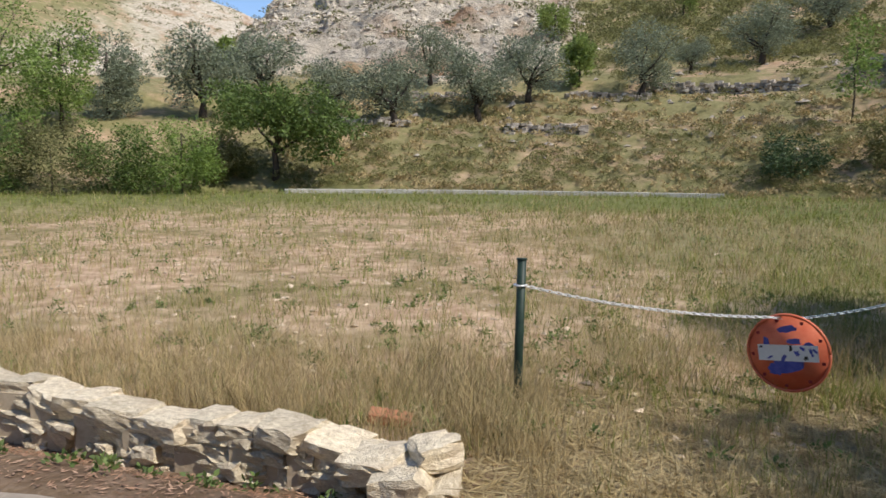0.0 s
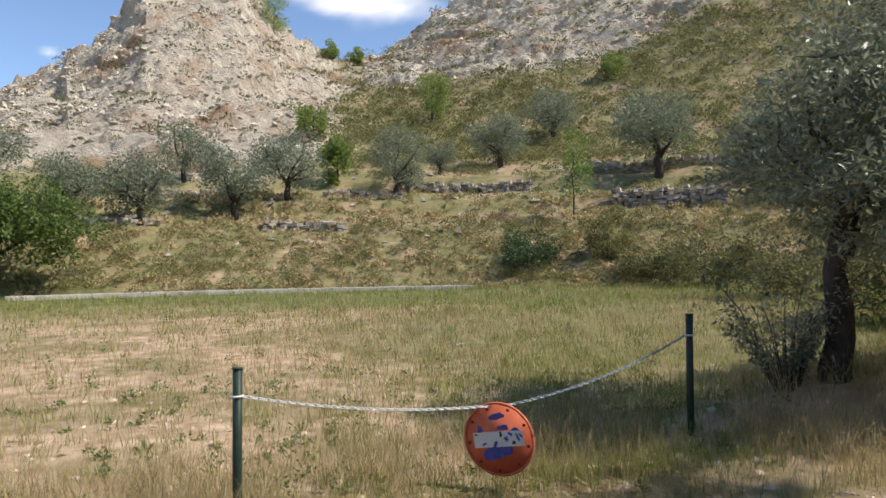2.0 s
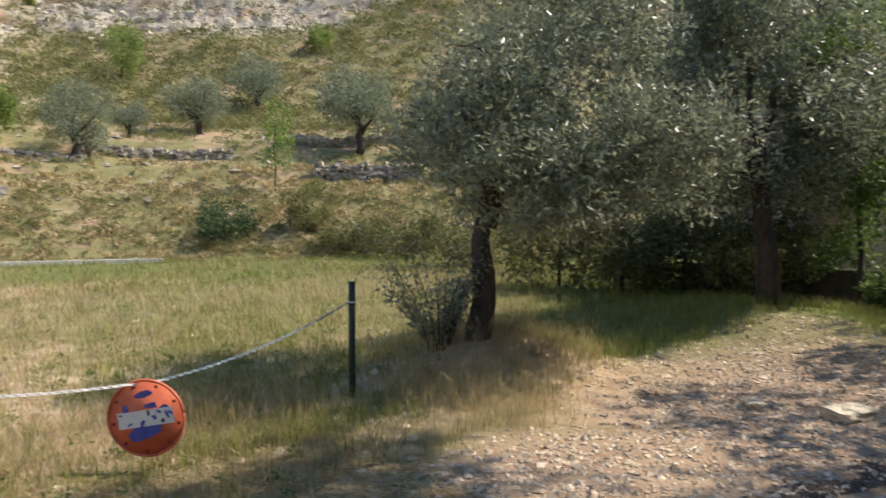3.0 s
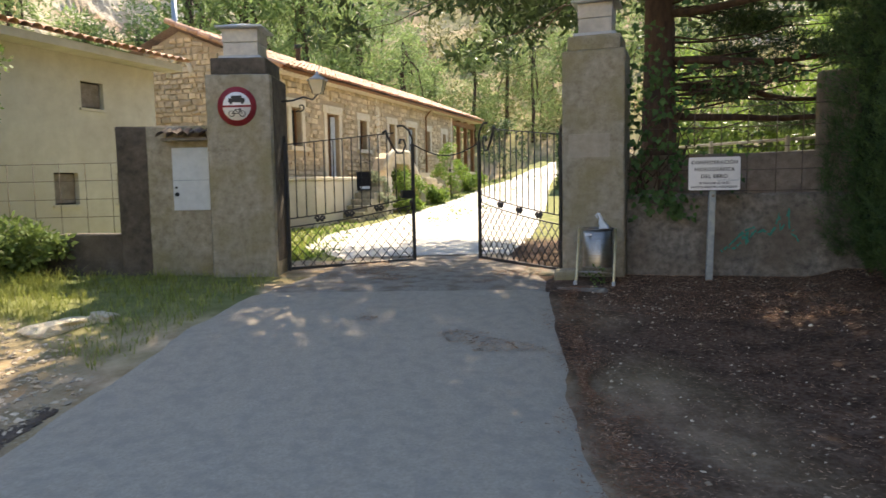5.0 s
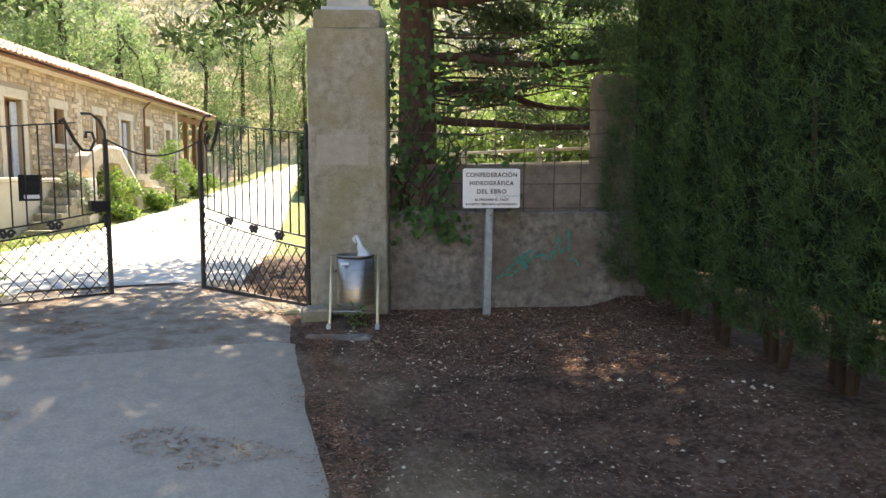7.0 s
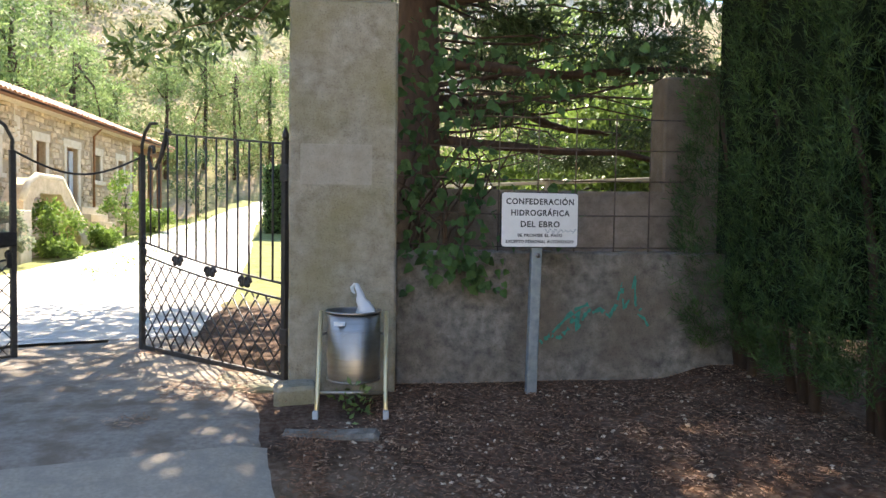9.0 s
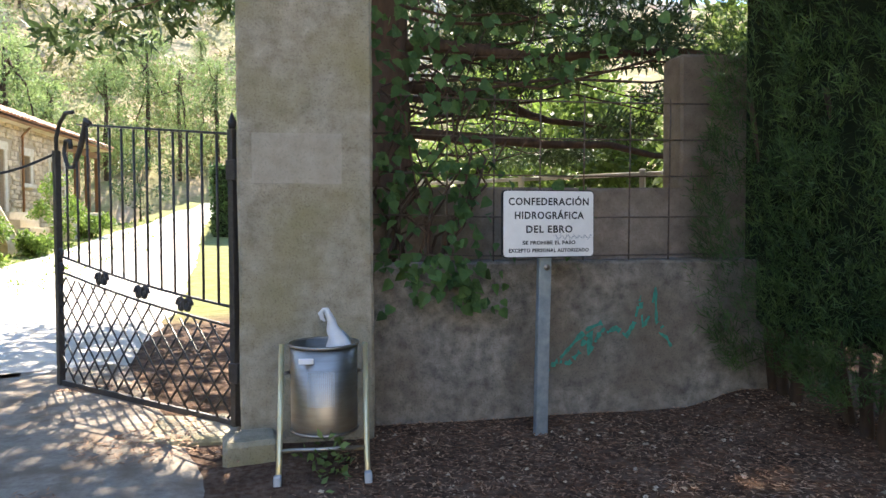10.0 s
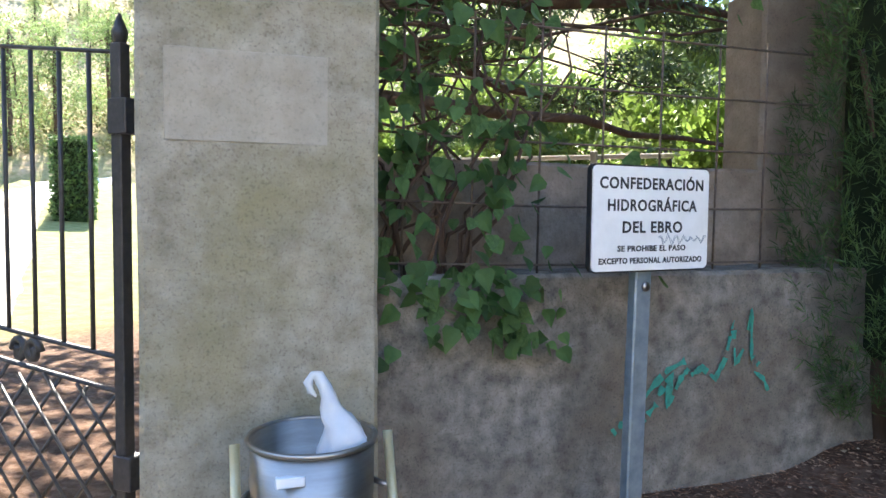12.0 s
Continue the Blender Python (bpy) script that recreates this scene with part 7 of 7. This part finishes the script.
def scrub(name, label, material, seed, n, lo, hi, keep, leafs, sz, r0=31, r1=112, az0=-30, az1=72):
    rng = np.random.default_rng(seed)
    r = r0 + (r1 - r0) * rng.random(n) ** 1.35
    az = rng.uniform(az0, az1, n)
    x, y = OX + r * np.sin(np.radians(az)), OY + r * np.cos(np.radians(az))
    zz, _, _, _, crag = land(x, y)
    k = keep(x, y, r, az) * (1 - 0.93 * crag) > rng.random(n)
    x, y, r, zz = x[k], y[k], r[k], zz[k]
    s = rng.uniform(lo, hi, len(x)) * np.clip(r / 50, 0.8, 1.6)
    P = np.repeat(np.stack([x, y, zz + s * 0.25], -1), leafs, 0)
    S = np.repeat(s, leafs)
    d = rng.normal(size=P.shape)
    d /= np.linalg.norm(d, axis=1)[:, None]
    d[:, 2] = np.abs(d[:, 2]) - 0.25
    P = P + d * (S * rng.uniform(0.7, 1, len(P)))[:, None] * np.array([1, 1, 0.7])
    dist = np.repeat(np.clip(r / 40, 0.8, 2.2), leafs)
    v, f = leaves(rng, P, 1.0, 0.4, d * 0.7 + np.array([0, 0, 0.4]))
    c = np.repeat(P, 4, 0)
    v = c + (v - c) * np.repeat(dist * sz, 4)[:, None]
    tagged(raw(name, v, f, material), label, "scrub", kind="stuff")


scrub("hill_scrub", "low olive-green scrub over the slopes", M_SCRUB, 421, 3000, 0.26, 0.66, lambda x, y, r, az: 0.45 + 0.5 * smooth01(0.4 + fnoise(x, y, 0.09, 3, 77)), 84, 0.115)
scrub("dark_scrub", "dark round bushes over the slopes", M_SCRUBDARK, 422, 1250, 0.3, 0.8, lambda x, y, r, az: 0.4 + 0.55 * smooth01((az + 4) / 14), 80, 0.115)
scrub("upper_scrub", "dense low green scrub on the upper slope", M_SCRUB, 428, 2600, 0.35, 0.85, lambda x, y, r, az: 0.75 * np.ones_like(x), 44, 0.15, 52, 114, 0, 42)
scrub("bank_scrub", "dry brush along the bank above the channel", M_SCRUB, 423, 430, 0.35, 0.8, lambda x, y, r, az: np.ones_like(x), 170, 0.10, 30.5, 36, -24, 45)
scrub("bank_dry", "tall dry stalks along the bank", M_DRYGRASS, 424, 900, 0.25, 0.5, lambda x, y, r, az: np.ones_like(x), 40, 0.2, 30.0, 42, -24, 45)
scrub("crag_scrub", "tufts of scrub in the clefts of the crags", M_SCRUBDARK, 425, 900, 0.4, 0.9, lambda x, y, r, az: 6.0 * np.ones_like(x), 40, 0.17, 60, 118, -27, 40)
scrub("far_ridge_scrub", "scattered bushes on the far ridge", M_SCRUBDARK, 427, 1900, 0.6, 1.5, lambda x, y, r, az: 6 * np.ones_like(x), 24, 0.26, 160, 285, -58, -20)
scrub("far_slope_scrub", "sparse scrub on the far pine hillside", M_SCRUBDARK, 426, 1500, 0.6, 1.5, lambda x, y, r, az: 3 * np.ones_like(x), 36, 0.24, 66, 150, 74, 130)


# ---- loose stones and litter ----
def pebbles(name, label, material, seed, n, draw, lo, hi, flat=0.55):
    rng = np.random.default_rng(seed)
    x, y = draw(rng, n)
    z = land(x, y)[0]
    s = rng.uniform(lo, hi, len(x)) * rng.uniform(0.5, 1.2, len(x))
    o = np.array([(1, 0, 0), (0, 1, 0), (-1, 0, 0), (0, -1, 0), (0, 0, 1), (0, 0, -1)], float)
    v = o[None] * np.stack([s * rng.uniform(0.7, 1.3, len(x)), s, s * flat], -1)[:, None] + rng.normal(0, 0.18, (len(x), 6, 3)) * s[:, None, None]
    a = rng.uniform(0, 6.28, len(x))
    ca, sa = np.cos(a)[:, None], np.sin(a)[:, None]
    v = np.stack([v[..., 0] * ca - v[..., 1] * sa, v[..., 0] * sa + v[..., 1] * ca, v[..., 2]], -1) + np.stack([x, y, z + 0.003], -1)[:, None]
    f0 = np.array([(0, 1, 4), (1, 2, 4), (2, 3, 4), (3, 0, 4), (1, 0, 5), (2, 1, 5), (3, 2, 5), (0, 3, 5)])
    f = (f0[None] + 6 * np.arange(len(x))[:, None, None]).reshape(-1, 3)
    tagged(raw(name, v.reshape(-1, 3), f, material), label, "stones", kind="stuff")


def gravel_spots(rng, n):
    x, y = rng.uniform(2.5, 12, n * 3), rng.uniform(0.5, 7.5, n * 3)
    k = (land(x, y)[1] * 1.2 > rng.random(n * 3)) & ~in_road(x, y)
    return x[k][:n], y[k][:n]


def field_spots(rng, n):
    r = 4 * (26 / 4) ** rng.random(n)
    a = np.radians(rng.uniform(-48, 30, n))
    x, y = OX + r * np.sin(a), OY + r * np.cos(a)
    k = (y > 3.2)
    return x[k], y[k]


def court_spots(rng, n):
    x, y = rng.uniform(3.5, 11.2, n), rng.uniform(-6.2, -2.8, n)
    k = (y < np.interp(x, [2, 5, 6.84, 9.1, 11.2], [-2.6, -2.6, -2.78, -3.15, -3.6])) & (y > np.interp(x, [3, 6.8, 9, 11.2], [-5.5, -5.9, -6.4, -6.9]))
    return x[k], y[k]


pebbles("gravel_stones", "pale loose gravel in the pull-in", M_PEBBLE, 431, 9000, gravel_spots, 0.012, 0.04)
# dark strip at the road edge: damp soil and shade in one colour
pebbles("edge_soil", "crumbled damp soil, coloured darker for shade, along the broken road edge", M_DAMPSHADE, 436, 2600, lambda rng, n: (lambda x: (x, np.interp(x, [4.4, 5.8, 6.8, 7.9], [1.42, 1.3, 1.2, 1.05]) + np.abs(rng.normal(0, 0.10, n)) * (1 + 0.5 * np.sin(x * 7))))(rng.uniform(4.5, 8.0, n)), 0.012, 0.035, 0.45)
pebbles("field_stones", "pale stones scattered over the tilled field", M_PEBBLE, 432, 1500, field_spots, 0.02, 0.07)
pebbles("court_stones", "small pale stones in the needle litter", M_PEBBLE, 433, 620, court_spots, 0.007, 0.023)


def litter(name, label, material, seed, n, draw, l, w, lift=0.008):
    rng = np.random.default_rng(seed)
    x, y = draw(rng, n)
    z = land(x, y)[0]
    d = rng.normal(size=(len(x), 3)) * [1, 1, 0.12]
    p = np.stack([x, y, z + lift], -1)
    v, f = leaves(rng, p, l, w, d * 3)
    c = np.repeat(p, 4, 0)
    off = v - c
    off[:, 2] = np.abs(off[:, 2]) * 0.35
    tagged(raw(name, c + off, f, material), label, "litter", kind="stuff")


litter("apron_litter", "brown needles blown over the gate apron", M_LITTER, 444, 20000, lambda rng, n: (lambda x, y: (x[fnoise(x, y, 0.9, 3, 60) > 0.05], y[fnoise(x, y, 0.9, 3, 60) > 0.05]))(rng.uniform(8.8, 14.2, n), rng.uniform(-3.7, -0.9, n)), 0.05, 0.012, 0.042)
def foot_spots(rng, n):
    u, w = rng.uniform(-0.2, 3.2, n), rng.uniform(-1.9, 0.30, n)
    return 11.74 - UX * u + UY * w, -4.545 - UY * u - UX * w


litter("wall_litter", "brown leaves, chips and needles along the foot of the wall", M_LITTER, 445, 9000, foot_spots, 0.034, 0.012, 0.01)
litter("wall_needles", "fine rusty needles along the foot of the wall", M_RUST, 446, 9000, foot_spots, 0.06, 0.005, 0.008)
pebbles("wall_chips", "pale chips along the foot of the wall", M_PEBBLE, 447, 200, foot_spots, 0.006, 0.02)
weeds_at = thing("bin_weed", "small green weed growing beneath the bin", "plant", pose(11.3, -4.06, height(11.3, -4.06)))
rng = np.random.default_rng(91)
pts = rng.normal(size=(90, 3)) * [0.09, 0.07, 0.06] + [0, 0, 0.09]
v, f = leaves(rng, pts, 0.055, 0.026)
raw("foliage", v, f, M_WEED, weeds_at)
litter("leaf_litter", "brown needles and chips under the hedge", M_LITTER, 441, 9000, court_spots, 0.034, 0.010)
litter("verge_litter", "brown needles and twigs below the roadside wall", M_LITTER, 443, 3500, lambda rng, n: (lambda x: (x, 1.75 - 0.14 * x + rng.uniform(0, 0.75, n)))(rng.uniform(-5, 0.5, n)), 0.05, 0.012)
litter("straw_litter", "dry straw stalks lying by the chain", M_DRYGRASS, 442, 19000, lambda rng, n: (rng.uniform(-0.2, 3.6, n), rng.uniform(1.9, 4.7, n)), 0.22, 0.011)

def crag_spots(rng, n):
    az, r = rng.uniform(-27, 42, n * 8), 58 + 62 * rng.random(n * 8) ** 0.8
    x, y = OX + r * np.sin(np.radians(az)), OY + r * np.cos(np.radians(az))
    k = land(x, y)[4] > rng.random(n * 8) * 0.9 + 0.1
    return x[k][:n], y[k][:n]


pebbles("crag_rocks", "broken pale limestone blocks on the crags", M_CRAG, 434, 8000, crag_spots, 0.12, 0.42, 0.7)
pebbles("slope_rocks", "loose pale rocks over the scrub slope", M_ROCKBED, 435, 1300, lambda rng, n: (lambda a, r: (OX + r * np.sin(a), OY + r * np.cos(a)))(np.radians(rng.uniform(-26, 50, n)), rng.uniform(33, 100, n)), 0.08, 0.32, 0.6)

# small fair-weather clouds on a far curved veil beyond the ridge
M_CLOUD = bpy.data.materials.new("cloud_white")
M_CLOUD.use_nodes = True
_cn, _cl = M_CLOUD.node_tree.nodes, M_CLOUD.node_tree.links
_cn.remove(_cn["Principled BSDF"])
_ce, _ctr, _cm = _cn.new("ShaderNodeEmission"), _cn.new("ShaderNodeBsdfTransparent"), _cn.new("ShaderNodeMixShader")
_ce.inputs[0].default_value, _ce.inputs[1].default_value = (0.95, 0.97, 1.0, 1), 1.0
_cat = _cn.new("ShaderNodeAttribute")
_cat.attribute_name = "cover"
_cl.new(_cat.outputs["Fac"], _cm.inputs[0])
_cl.new(_ctr.outputs[0], _cm.inputs[1])
_cl.new(_ce.outputs[0], _cm.inputs[2])
_cl.new(_cm.outputs[0], _cn["Material Output"].inputs[0])
CA, CE = np.meshgrid(np.radians(np.linspace(-40, 20, 180)), np.linspace(8, 30, 80))
cv = np.stack([900 * np.sin(CA), 900 * np.cos(CA), 900 * np.tan(np.radians(CE))], -1).reshape(-1, 3)
ci, cj = np.meshgrid(np.arange(79), np.arange(179), indexing="ij")
cf = np.stack([ci * 180 + cj, ci * 180 + cj + 1, (ci + 1) * 180 + cj + 1, (ci + 1) * 180 + cj], -1).reshape(-1, 4)
cloud = raw("cloud", cv, cf, M_CLOUD, smooth=True)
cdeg = np.degrees(CA)
wisp = fnoise(cdeg * 0.5, CE * 1.3, 0.35, 5, 90)
cover = smooth01(1.15 - np.hypot((cdeg - 0.5) / 6.5, (CE - 20.9 + 0.10 * cdeg) / 2.2) + 0.75 * wisp) * 0.97
cover = np.maximum(cover, 0.55 * smooth01(0.75 - np.hypot((cdeg + 20.5) / 1.0, (CE - 15.3) / 0.6) + 0.8 * wisp))
catt = cloud.data.attributes.new("cover", "FLOAT", "POINT")
catt.data.foreach_set("value", cover.reshape(-1).astype(np.float32))
tagged(cloud, "bright white fair-weather cloud above the saddle", "cloud", kind="structure")


# needles drifted over the ragged edge of the lane
def edge_spots(rng, n):
    x = rng.uniform(2.5, 11.0, n)
    return x, np.interp(x, [2, 5, 6.84, 9.1, 11.2], [-2.6, -2.6, -2.78, -3.15, -3.6]) + rng.normal(-0.05, 0.10, n) * (1 + 0.6 * np.sin(x * 5.3) + 0.5 * np.sin(x * 2.1))


litter("edge_needles", "rusty needles drifted along the edge of the lane", M_RUST, 448, 9000, edge_spots, 0.05, 0.008, 0.036)
litter("edge_leaves", "brown leaves and chips along the edge of the lane", M_LITTER, 449, 2200, edge_spots, 0.035, 0.012, 0.036)
